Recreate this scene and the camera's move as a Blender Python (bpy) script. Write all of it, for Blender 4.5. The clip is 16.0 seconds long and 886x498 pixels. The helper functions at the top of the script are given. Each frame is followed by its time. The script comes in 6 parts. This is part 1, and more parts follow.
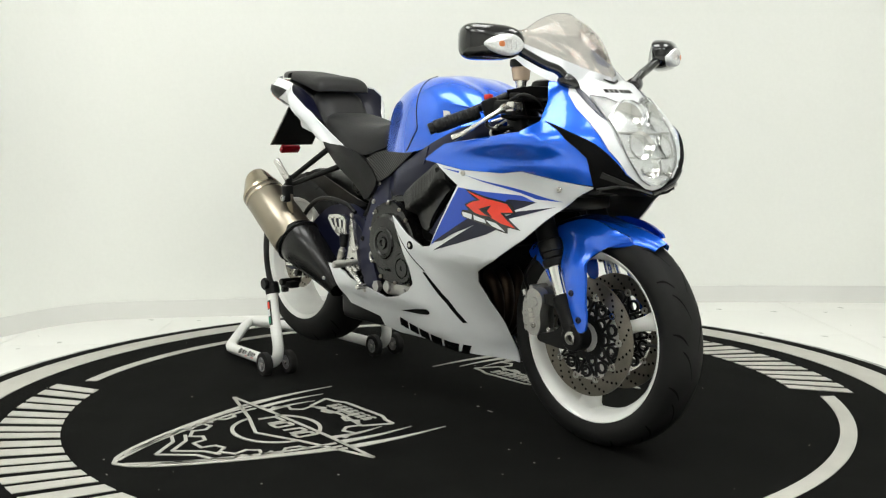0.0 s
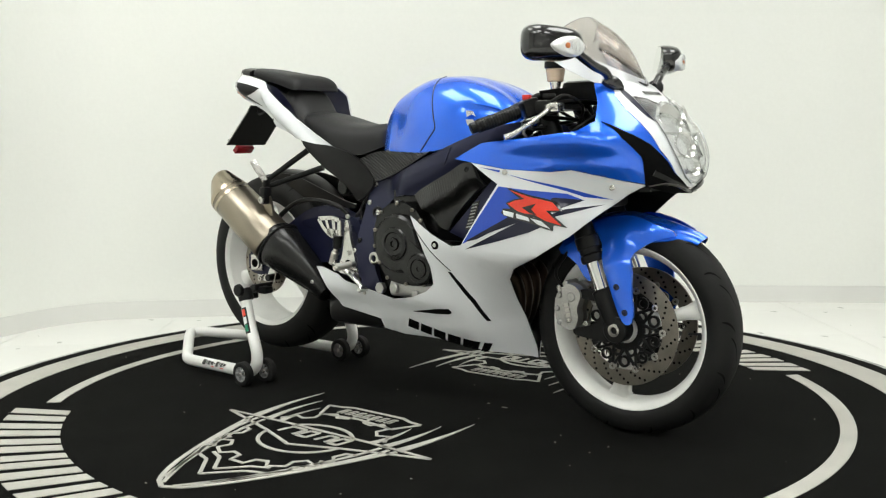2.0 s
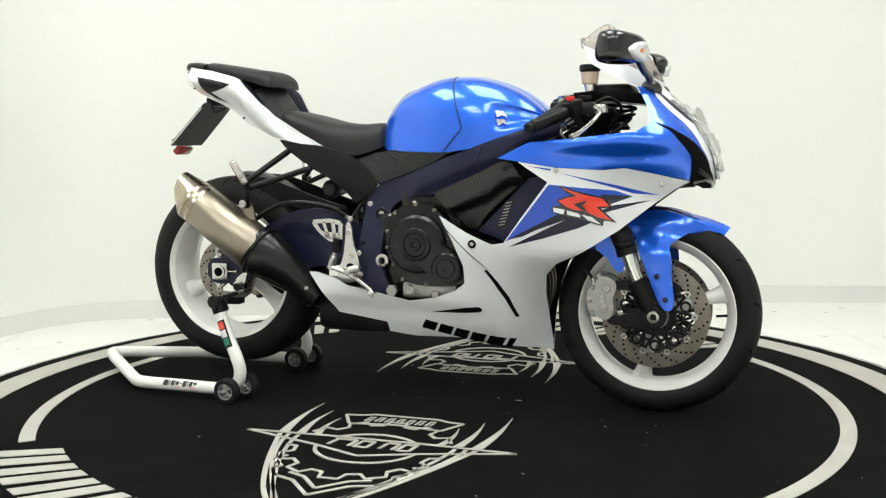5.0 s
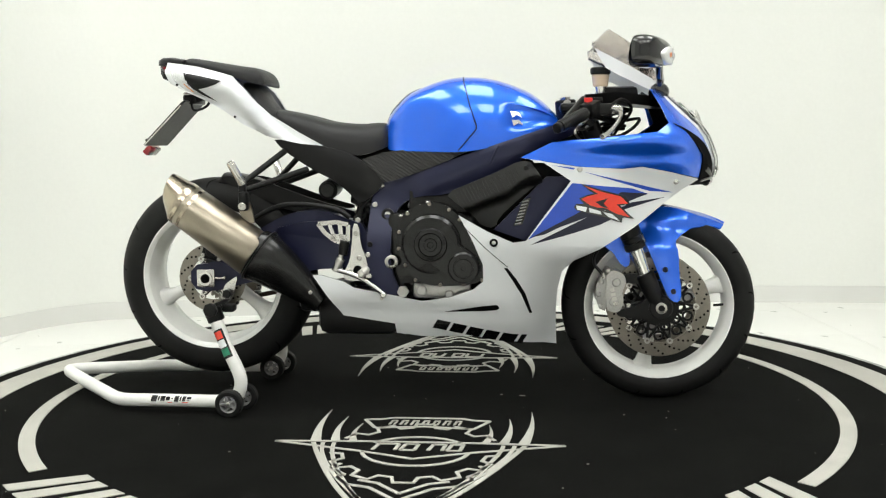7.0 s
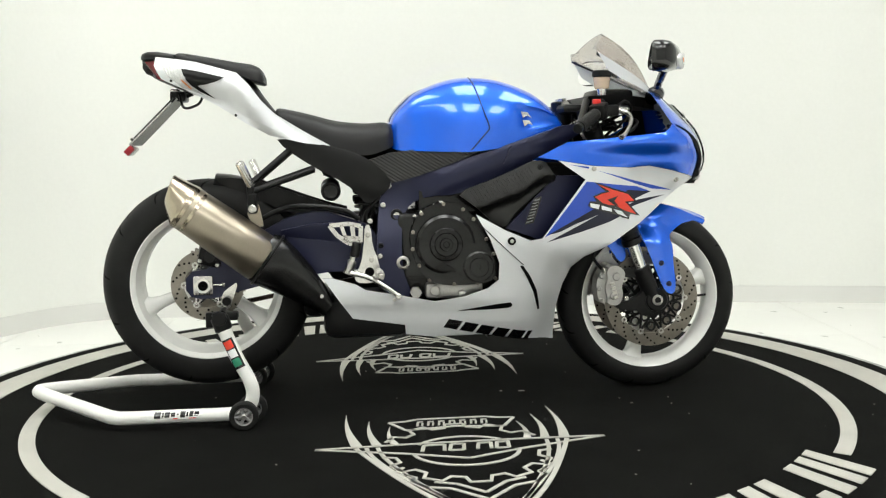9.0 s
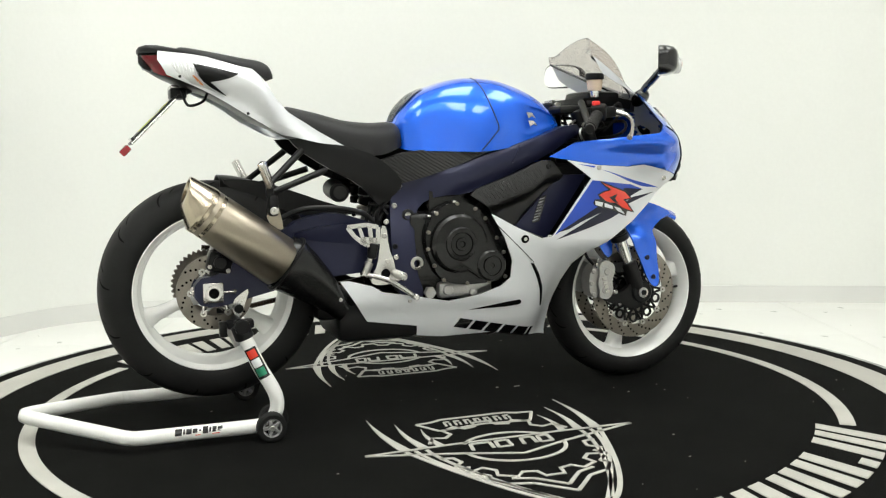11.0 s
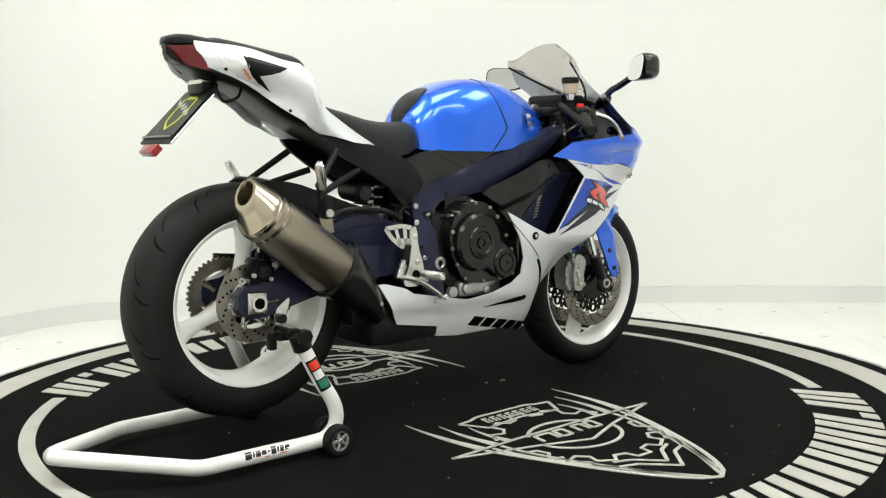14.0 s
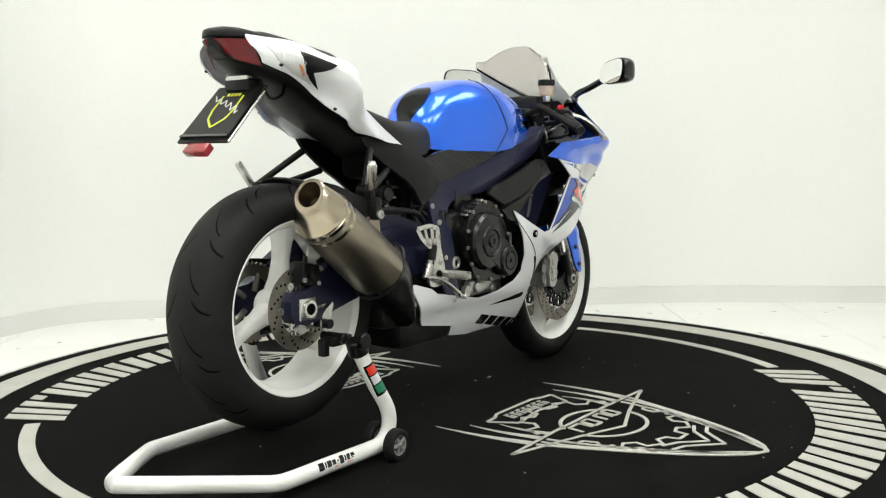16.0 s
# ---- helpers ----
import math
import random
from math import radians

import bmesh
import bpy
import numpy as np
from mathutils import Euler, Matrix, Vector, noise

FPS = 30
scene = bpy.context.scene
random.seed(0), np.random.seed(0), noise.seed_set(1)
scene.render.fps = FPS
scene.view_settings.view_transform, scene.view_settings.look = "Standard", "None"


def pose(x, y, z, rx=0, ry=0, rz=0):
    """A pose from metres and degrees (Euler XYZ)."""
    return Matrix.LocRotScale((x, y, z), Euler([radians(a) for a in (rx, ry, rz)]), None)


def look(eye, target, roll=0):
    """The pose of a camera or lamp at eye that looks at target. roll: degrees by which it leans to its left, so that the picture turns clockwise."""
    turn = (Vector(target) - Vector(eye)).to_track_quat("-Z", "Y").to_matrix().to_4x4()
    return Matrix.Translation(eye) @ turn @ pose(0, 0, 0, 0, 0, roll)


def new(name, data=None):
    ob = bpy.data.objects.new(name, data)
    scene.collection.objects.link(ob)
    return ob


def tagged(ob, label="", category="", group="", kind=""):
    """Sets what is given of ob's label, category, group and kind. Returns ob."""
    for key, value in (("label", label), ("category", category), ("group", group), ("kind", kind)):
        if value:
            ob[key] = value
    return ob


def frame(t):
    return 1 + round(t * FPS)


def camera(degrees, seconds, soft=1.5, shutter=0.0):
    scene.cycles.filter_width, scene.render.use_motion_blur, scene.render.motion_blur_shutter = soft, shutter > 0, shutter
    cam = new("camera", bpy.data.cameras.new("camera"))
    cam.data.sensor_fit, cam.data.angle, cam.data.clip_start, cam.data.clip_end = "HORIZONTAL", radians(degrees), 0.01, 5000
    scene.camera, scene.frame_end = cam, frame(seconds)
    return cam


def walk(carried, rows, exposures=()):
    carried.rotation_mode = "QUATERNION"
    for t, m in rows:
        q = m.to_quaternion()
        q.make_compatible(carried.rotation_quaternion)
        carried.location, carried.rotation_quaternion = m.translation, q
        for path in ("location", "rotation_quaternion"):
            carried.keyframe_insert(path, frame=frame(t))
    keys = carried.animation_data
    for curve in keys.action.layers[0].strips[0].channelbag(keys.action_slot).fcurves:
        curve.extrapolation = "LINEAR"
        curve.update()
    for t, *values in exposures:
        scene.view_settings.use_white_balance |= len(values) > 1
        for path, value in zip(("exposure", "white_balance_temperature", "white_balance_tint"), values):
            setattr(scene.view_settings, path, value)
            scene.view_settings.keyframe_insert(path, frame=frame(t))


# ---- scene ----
cam = camera(49.91, 16.0, 1.2)
EYE = Vector((0.0, -3.008, 0.792))
AIM = EYE + Vector((0.00678, 0.99423, -0.10709))
walk(cam, [(0.0, look(EYE, AIM, -0.69)), (16.0, look(EYE, AIM, -0.69))], [(0.0, -0.13), (3.05, -0.12), (3.45, 0.0), (16.0, 0.0)])
# the turntable's turn, degrees, second by second
TURN = [-51.6, -45.08, -38.54, -32.0, -25.49, -18.98, -12.5, -6.03, 0.43, 6.89, 13.36, 19.85, 26.38, 32.96, 39.62, 46.37, 53.25]

# ---- light ----
scene.view_settings.exposure = 0.0
world = bpy.data.worlds.new("world")
world.use_nodes = True
scene.world = world
world.node_tree.nodes["Background"].inputs[0].default_value = (0.98, 1.0, 0.98, 1)
world.node_tree.nodes["Background"].inputs[1].default_value = 0.15

# ---- materials ----


def material(name, base, rough=0.5, metal=0.0, grain=0.0, grain_scale=200.0, bump=0.0, bump_scale=400.0,
             coat=0.0, stain=0.0, stain_scale=6.0, transmission=0.0, ior=1.45, emit=0.0, alpha=1.0, spec=0.5, rough_var=0.0, stretch=(1, 1, 1), ribs=0.0):
    """A surface with colour variation at two scales, fine relief and, where asked, a clear coat."""
    mat = bpy.data.materials.new(name)
    mat.use_nodes = True
    nt = mat.node_tree
    n, l = nt.nodes, nt.links
    bsdf = n["Principled BSDF"]
    bsdf.inputs["Base Color"].default_value = (*base, 1)
    bsdf.inputs["Roughness"].default_value = rough
    bsdf.inputs["Metallic"].default_value = metal
    bsdf.inputs["Coat Weight"].default_value = coat
    bsdf.inputs["Coat Roughness"].default_value = 0.04
    bsdf.inputs["Transmission Weight"].default_value = transmission
    bsdf.inputs["IOR"].default_value = ior
    bsdf.inputs["Alpha"].default_value = alpha
    bsdf.inputs["Specular IOR Level"].default_value = spec
    if emit:
        bsdf.inputs["Emission Color"].default_value = (*base, 1)
        bsdf.inputs["Emission Strength"].default_value = emit
    tc = n.new("ShaderNodeTexCoord")
    mp = n.new("ShaderNodeMapping")
    mp.inputs["Scale"].default_value = stretch
    l.new(tc.outputs["Object"], mp.inputs["Vector"])

    def noise_node(scale, detail=3.0):
        t = n.new("ShaderNodeTexNoise")
        t.inputs["Scale"].default_value = scale
        t.inputs["Detail"].default_value = detail
        l.new(mp.outputs["Vector"], t.inputs["Vector"])
        return t

    if grain or stain:
        col = None
        for amount, scale in ((stain, stain_scale), (grain, grain_scale)):
            if not amount:
                continue
            t = noise_node(scale)
            ramp = n.new("ShaderNodeMapRange")
            ramp.inputs["From Min"].default_value, ramp.inputs["From Max"].default_value = 0.3, 0.7
            ramp.inputs["To Min"].default_value, ramp.inputs["To Max"].default_value = 1 - amount, 1 + amount
            l.new(t.outputs["Fac"], ramp.inputs["Value"])
            mul = n.new("ShaderNodeVectorMath")
            mul.operation = "SCALE"
            if col is None:
                mul.inputs[0].default_value = base
            else:
                l.new(col, mul.inputs[0])
            l.new(ramp.outputs["Result"], mul.inputs["Scale"])
            col = mul.outputs["Vector"]
        l.new(col, bsdf.inputs["Base Color"])
    if rough_var:
        t = noise_node(stain_scale * 3)
        ramp = n.new("ShaderNodeMapRange")
        ramp.inputs["To Min"].default_value, ramp.inputs["To Max"].default_value = max(rough - rough_var, 0.02), min(rough + rough_var, 1)
        l.new(t.outputs["Fac"], ramp.inputs["Value"])
        l.new(ramp.outputs["Result"], bsdf.inputs["Roughness"])
    if bump:
        t = noise_node(bump_scale, 2.0)
        b = n.new("ShaderNodeBump")
        b.inputs["Strength"].default_value = bump
        b.inputs["Distance"].default_value = 0.001
        l.new(t.outputs["Fac"], b.inputs["Height"])
        l.new(b.outputs["Normal"], bsdf.inputs["Normal"])
    if ribs:
        t = n.new("ShaderNodeTexWave")
        t.wave_type, t.bands_direction = "BANDS", "DIAGONAL"
        t.inputs["Scale"].default_value = ribs
        t.inputs["Distortion"].default_value = 0.3
        l.new(mp.outputs["Vector"], t.inputs["Vector"])
        b = n.new("ShaderNodeBump")
        b.inputs["Strength"].default_value = 0.8
        b.inputs["Distance"].default_value = 0.0015
        l.new(t.outputs["Fac"], b.inputs["Height"])
        l.new(b.outputs["Normal"], bsdf.inputs["Normal"])
    return mat


M_WALL = material("white_wall_paint", (0.79, 0.80, 0.758), 0.85, stain=0.012, stain_scale=0.8, grain=0.01, grain_scale=60, bump=0.08, bump_scale=120)
# grey of the unseen walls, set for front fill and reflections in blacks
M_BACK = material("back_wall_fill_grey", (0.62, 0.62, 0.60), 0.9, stain=0.03, stain_scale=0.8)
M_BASE = material("white_baseboard", (0.70, 0.70, 0.67), 0.55, stain=0.03, stain_scale=3)
M_TILE = material("pale_floor_tile", (0.78, 0.78, 0.74), 0.3, stain=0.02, stain_scale=2.0, rough_var=0.08)
M_GROUT = material("grey_grout", (0.55, 0.55, 0.52), 0.9, grain=0.1)
M_CEIL = material("white_ceiling", (0.8, 0.8, 0.78), 0.9, stain=0.02)
M_CARPET = material("black_carpet", (0.0050, 0.0051, 0.0046), 0.95, grain=0.35, grain_scale=900, stain=0.22, stain_scale=7, bump=0.5, bump_scale=1500, spec=0.05)
M_PRINT = material("cream_carpet_print", (0.43, 0.42, 0.38), 0.95, grain=0.1, grain_scale=700, stain=0.06, stain_scale=9, bump=0.4, bump_scale=1500, spec=0.2)
M_RIM = material("worn_grey_edge_trim", (0.42, 0.42, 0.40), 0.5, metal=0.4, stain=0.4, stain_scale=14, grain=0.15, grain_scale=60)
M_PANEL = material("glowing_lamp_diffuser", (0.99, 1.0, 0.97), 0.5, emit=8.5)
M_LAMPFRAME = material("white_lamp_frame", (0.7, 0.7, 0.7), 0.4)
M_FLECK = material("pale_lint", (0.28, 0.27, 0.24), 0.95)

# ---- building helpers ----


def finish(bm, name, mat, smooth=True, angle=32):
    bmesh.ops.recalc_face_normals(bm, faces=bm.faces)
    me = bpy.data.meshes.new(name)
    if smooth:
        lim = radians(angle)
        for f in bm.faces:
            f.smooth = True
        for e in bm.edges:
            e.smooth = len(e.link_faces) == 2 and e.calc_face_angle(0) < lim
    bm.to_mesh(me)
    bm.free()
    me.materials.append(mat)
    return me


def part(name, bm, mat, parent, label="", smooth=True, angle=32):
    ob = new(name, finish(bm, name, mat, smooth, angle))
    ob.parent = parent
    if label:
        tagged(ob, label)
    return ob


def thing(name, label, category, group="", kind=""):
    return tagged(new(name), label, category, group, kind)


def solid(name, bm, mat, label, category, kind="", smooth=True, angle=32):
    return tagged(new(name, finish(bm, name, mat, smooth, angle)), label, category, "", kind)


def add_box(bm, lo, hi, bevel=0.0, m=None, seg=2):
    c = [(lo[k] + hi[k]) / 2 for k in range(3)]
    s = [abs(hi[k] - lo[k]) for k in range(3)]
    r = bmesh.ops.create_cube(bm, size=1, matrix=Matrix.Translation(c) @ Matrix.Diagonal((*s, 1)))
    vs = r["verts"]
    if bevel:
        es = list({e for v in vs for e in v.link_edges})
        g = bmesh.ops.bevel(bm, geom=es, offset=bevel, segments=seg, affect="EDGES", profile=0.5)
        vs = list({v for f in g["faces"] for v in f.verts} | {v for v in vs if v.is_valid})
    if m is not None:
        bmesh.ops.transform(bm, matrix=m, verts=vs)
    return vs


def box(lo, hi, bevel=0.0, m=None, seg=2):
    bm = bmesh.new()
    add_box(bm, lo, hi, bevel, m, seg)
    return bm


def frame_to(a, b):
    """A matrix whose z runs from a to b."""
    a, b = Vector(a), Vector(b)
    q = (b - a).to_track_quat("Z", "Y")
    return Matrix.Translation(a) @ q.to_matrix().to_4x4(), (b - a).length


def add_lathe(bm, profile, n=32, m=None, close=True, squash=(1, 1)):
    """Turns (radius, height) round z. close: fill the ends."""
    m = m or Matrix()
    rings = []
    for r, h in profile:
        rings.append([bm.verts.new(m @ Vector((r * squash[0] * math.cos(2 * math.pi * k / n), r * squash[1] * math.sin(2 * math.pi * k / n), h))) for k in range(n)])
    for a, b in zip(rings, rings[1:]):
        for k in range(n):
            bm.faces.new((a[k], a[(k + 1) % n], b[(k + 1) % n], b[k]))
    if close:
        bm.faces.new(list(reversed(rings[0])))
        bm.faces.new(rings[-1])
    return rings


def add_loop_lathe(bm, profile, n=32, m=None):
    """Turns a closed (radius, height) outline round z."""
    m = m or Matrix()
    rings = [[bm.verts.new(m @ Vector((r * math.cos(2 * math.pi * k / n), r * math.sin(2 * math.pi * k / n), h))) for k in range(n)] for r, h in profile]
    for i in range(len(rings)):
        a, b = rings[i], rings[(i + 1) % len(rings)]
        for k in range(n):
            bm.faces.new((a[k], a[(k + 1) % n], b[(k + 1) % n], b[k]))


def add_rod(bm, a, b, r, r2=None, n=16, bevel=0.0):
    m, d = frame_to(a, b)
    r2 = r if r2 is None else r2
    if bevel:
        add_lathe(bm, [(r - bevel, 0), (r, bevel), (r2, d - bevel), (r2 - bevel, d)], n, m)
    else:
        add_lathe(bm, [(r, 0), (r2, d)], n, m)


def rod(a, b, r, r2=None, n=16, bevel=0.0):
    bm = bmesh.new()
    add_rod(bm, a, b, r, r2, n, bevel)
    return bm


def smooth_path(pts, per=6):
    """A Catmull-Rom curve through the points."""
    p = [Vector(q) for q in pts]
    p = [p[0] * 2 - p[1]] + p + [p[-1] * 2 - p[-2]]
    out = []
    for i in range(1, len(p) - 2):
        for k in range(per):
            t = k / per
            out.append(0.5 * (2 * p[i] + (p[i + 1] - p[i - 1]) * t + (2 * p[i - 1] - 5 * p[i] + 4 * p[i + 1] - p[i + 2]) * t * t
                              + (3 * p[i] - p[i - 1] - 3 * p[i + 1] + p[i + 2]) * t ** 3))
    out.append(p[-2])
    return out


def add_tube(bm, pts, r, n=12, radii=None, cap=True):
    """A round tube along the points."""
    pts = [Vector(q) for q in pts]
    up = None
    rings = []
    for i, q in enumerate(pts):
        d = (pts[min(i + 1, len(pts) - 1)] - pts[max(i - 1, 0)]).normalized()
        if up is None:
            up = d.orthogonal().normalized()
        up = (up - d * up.dot(d)).normalized()
        side = d.cross(up)
        rr = radii[i] if radii else r
        rings.append([bm.verts.new(q + (up * math.cos(2 * math.pi * k / n) + side * math.sin(2 * math.pi * k / n)) * rr) for k in range(n)])
    for a, b in zip(rings, rings[1:]):
        for k in range(n):
            bm.faces.new((a[k], a[(k + 1) % n], b[(k + 1) % n], b[k]))
    if cap:
        bm.faces.new(list(reversed(rings[0])))
        bm.faces.new(rings[-1])


def tube(pts, r, n=12, radii=None):
    bm = bmesh.new()
    add_tube(bm, pts, r, n, radii)
    return bm


def add_prism(bm, outline, to3, depth):
    """A flat outline (u, v) given thickness. to3(u, v, d) -> place."""
    lo = [bm.verts.new(to3(u, v, 0)) for u, v in outline]
    hi = [bm.verts.new(to3(u, v, depth)) for u, v in outline]
    n = len(outline)
    faces = [bm.faces.new(list(reversed(lo))), bm.faces.new(hi)]
    for k in range(n):
        bm.faces.new((lo[k], lo[(k + 1) % n], hi[(k + 1) % n], hi[k]))
    for f in faces:
        f.normal_update()
    bmesh.ops.triangulate(bm, faces=faces, ngon_method="EAR_CLIP")


def flat(u, v, d):
    return Vector((u, v, d))


def strip(line, width, taper=False):
    """The outline of a stripe of that width along a line of (u, v)."""
    p = [Vector((*q, 0)) for q in line]
    left, right = [], []
    for i, q in enumerate(p):
        d = (p[min(i + 1, len(p) - 1)] - p[max(i - 1, 0)]).normalized()
        s = Vector((-d.y, d.x, 0)) * width / 2
        if taper:
            s *= max(1 - i / (len(p) - 1), 0.04)
        left.append((q + s).to_2d())
        right.append((q - s).to_2d())
    return [tuple(q) for q in left + right[::-1]]


# ---- the room ----
FLOOR = -0.02


def wall_strip(a, b, z0, z1, thick):
    """A straight wall from a to b with its thickness on the outer side, to the left of a to b."""
    a, b = Vector((*a, 0)), Vector((*b, 0))
    d = (b - a).normalized()
    s = Vector((-d.y, d.x, 0)) * thick
    bm = bmesh.new()
    add_prism(bm, [tuple(q.to_2d()) for q in (a, b, b + s, a + s)], lambda u, v, w: Vector((u, v, z0 + w)), z1 - z0)
    return bm


CURVE = [(p.x, p.y) for p in smooth_path([(-3.2, -1.6, 0), (-2.62, -0.25, 0), (-2.16, 0.68, 0), (-1.95, 1.10, 0), (-1.84, 1.33, 0), (-1.68, 1.50, 0), (-1.40, 1.57, 0), (-0.6, 1.64, 0), (0.4, 1.76, 0), (1.32, 1.83, 0), (2.28, 1.73, 0), (3.6, 1.58, 0)], 6)]


def curved_strip(line, off, thick, z0, z1):
    """A wall along a bent line, thickened outwards."""
    bm = bmesh.new()
    rows = []
    for k, q in enumerate(line):
        d = (Vector(line[min(k + 1, len(line) - 1)]) - Vector(line[max(k - 1, 0)])).normalized()
        n = Vector((-d.y, d.x))
        p, o = Vector(q) - n * off, Vector(q) + n * (thick - off)
        rows.append([bm.verts.new((*p, z0)), bm.verts.new((*p, z1)), bm.verts.new((*o, z1)), bm.verts.new((*o, z0))])
    for a, b in zip(rows, rows[1:]):
        for k in range(4):
            bm.faces.new((a[k], a[(k + 1) % 4], b[(k + 1) % 4], b[k]))
    bm.faces.new(rows[0])
    bm.faces.new(rows[-1])
    return bm


solid("wall_1", curved_strip(CURVE, 0.0, 0.12, FLOOR, 3.3), M_WALL, "seamless curved white studio wall", "wall", "structure")
solid("baseboard_1", curved_strip(CURVE, 0.012, 0.010, FLOOR, FLOOR + 0.085), M_BASE, "low white skirting along the curved wall", "baseboard", "structure")
PLAN = [(3.6, 1.58), (3.6, -5.2), (-3.2, -5.2), (-3.2, -1.6)]
for i, (a, b) in enumerate(zip(PLAN, PLAN[1:])):
    # unseen walls added to close the room; their grey steers the light
    w = solid("wall_%d" % (i + 2), wall_strip(a, b, FLOOR, 3.3, 0.12), M_BACK, "unseen plain wall, its grey set to steer fill and reflections", "wall", "structure", smooth=False)
    d = (Vector(b) - Vector(a)).normalized()
    inner = Vector((d.y, -d.x)) * 0.012
    a2, b2 = Vector(a) + inner, Vector(b) + inner
    solid("baseboard_%d" % (i + 2), wall_strip(a2, b2, FLOOR, FLOOR + 0.085, 0.010), M_BASE, "low white skirting along the wall", "baseboard", "structure", smooth=False)

bm = bmesh.new()
add_box(bm, (-4.2, -6.0, FLOOR - 0.1), (4.4, 3.0, FLOOR - 0.004))
floor_ob = solid("floor", bm, M_GROUT, "pale tiled floor with fine grey joints", "floor", "structure", smooth=False)
bm = bmesh.new()
add_box(bm, (-4.2, -6.0, 3.3), (4.4, 3.0, 3.4))
solid("ceiling", bm, M_CEIL, "plain white ceiling", "ceiling", "structure", smooth=False)

# ceiling lamps: the rectangular lights mirrored in the paint


def ceiling_lamp(x, y, w, h):
    ob = thing("ceiling_light", "rectangular white ceiling light with a glowing diffuser", "ceiling light", "ceiling lights")
    ob.location = (x, y, 3.3)
    fr = bmesh.new()
    for lo, hi in (((-w / 2 - .03, -h / 2 - .03, -.05), (w / 2 + .03, -h / 2, 0)), ((-w / 2 - .03, h / 2, -.05), (w / 2 + .03, h / 2 + .03, 0)),
                   ((-w / 2 - .03, -h / 2, -.05), (-w / 2, h / 2, 0)), ((w / 2, -h / 2, -.05), (w / 2 + .03, h / 2, 0))):
        add_box(fr, lo, hi)
    part("frame", fr, M_LAMPFRAME, ob, smooth=False)
    part("diffuser", box((-w / 2, -h / 2, -.035), (w / 2, h / 2, -.012)), M_PANEL, ob, "glowing white diffuser", smooth=False)
    return ob


for x in (-1.6, 0.1, 1.8):
    for y in (-3.4, -0.5):
        ceiling_lamp(x, y, 1.0, 1.50)

# ---- the turntable ----
table = thing("turntable", "round black carpeted turntable with cream printed rings and emblems", "turntable")
bm = bmesh.new()
add_lathe(bm, [(1.585, -0.017), (1.588, -0.004), (1.584, 0.0)], 160)
part("carpet", bm, M_CARPET, table, "black short-pile carpet disc")
bm = bmesh.new()
add_loop_lathe(bm, [(1.590, -0.019), (1.618, -0.019), (1.618, -0.006), (1.612, -0.003), (1.594, -0.002), (1.590, -0.004)], 160)
solid("turntable_edge", bm, M_RIM, "worn grey trim ring round the turntable", "edge trim", "structure")


def arc_band(r0, r1, a0, a1, step=1.5):
    n = max(2, int(abs(a1 - a0) / step))
    aa = [radians(a0 + (a1 - a0) * k / n) for k in range(n + 1)]
    return [(r1 * math.cos(a), r1 * math.sin(a)) for a in aa] + [(r0 * math.cos(a), r0 * math.sin(a)) for a in reversed(aa)]


bm = bmesh.new()
add_loop_lathe(bm, [(1.412, -0.002), (1.523, -0.002), (1.523, 0.002), (1.412, 0.002)], 160)
part("outer_ring", bm, M_PRINT, table, "wide cream printed ring")
for a0, a1 in ((-39.6, 46.6), (140.4, 221.0)):
    bm = bmesh.new()
    add_prism(bm, arc_band(1.199, 1.242, a0, a1), flat, 0.002)
    part("inner_ring", bm, M_PRINT, table, "narrow cream printed ring segment", smooth=False)

# ---- the motorcycle: x forward, y to its left, z up ----
M_BLUE = material("metallic_blue_paint", (0.005, 0.122, 0.80), 0.27, metal=0.56, coat=1.0, grain=0.10, grain_scale=1800, stain=0.03)
M_WHITE = material("pearl_white_paint", (0.74, 0.755, 0.77), 0.30, coat=0.8, grain=0.015, grain_scale=900, stain=0.01)
M_NAVY = material("navy_decal", spec=0.32, base=(0.007, 0.008, 0.026), rough=0.35, coat=0.25, grain=0.08)
M_RED = material("red_decal", (0.75, 0.035, 0.012), 0.3, coat=0.6, grain=0.04)
M_DECALBLUE = material("blue_decal", (0.006, 0.060, 0.46), 0.34, coat=0.4, grain=0.12, grain_scale=500)
M_FRAME = material("satin_navy_frame", spec=0.4, base=(0.013, 0.015, 0.040), rough=0.30, metal=0.25, grain=0.12, grain_scale=500, bump=0.05)
M_BLACK = material("satin_black_plastic", spec=0.24, base=(0.006, 0.006, 0.006), rough=0.33, grain=0.15, grain_scale=600, bump=0.12, bump_scale=900)
M_GLOSSBLACK = material("gloss_black_plastic", (0.004, 0.004, 0.0045), 0.12, coat=0.6, stain=0.1)
M_ENGINE = material("black_engine_paint", spec=0.30, base=(0.006, 0.006, 0.0057), rough=0.25, metal=0.1, coat=0.25, grain=0.2, grain_scale=300, bump=0.15, bump_scale=700)
M_TYRE = material("black_rubber", spec=0.25, base=(0.0085, 0.0085, 0.0082), rough=0.62, stain=0.25, stain_scale=12, grain=0.15, grain_scale=500, bump=0.2, bump_scale=600)
# near-black that stands in for shade in grooves, holes, vents and gaps
M_RECESSBLACK = material("recess_shade_black", (0.0025, 0.0025, 0.0025), 0.9, grain=0.1, spec=0.1)
M_RIMWHITE = material("white_wheel_enamel", (0.85, 0.85, 0.82), 0.30, coat=0.5, stain=0.05, stain_scale=15)
M_STEEL = material("brushed_steel", (0.50, 0.49, 0.46), 0.28, metal=1.0, grain=0.12, grain_scale=500, rough_var=0.08)
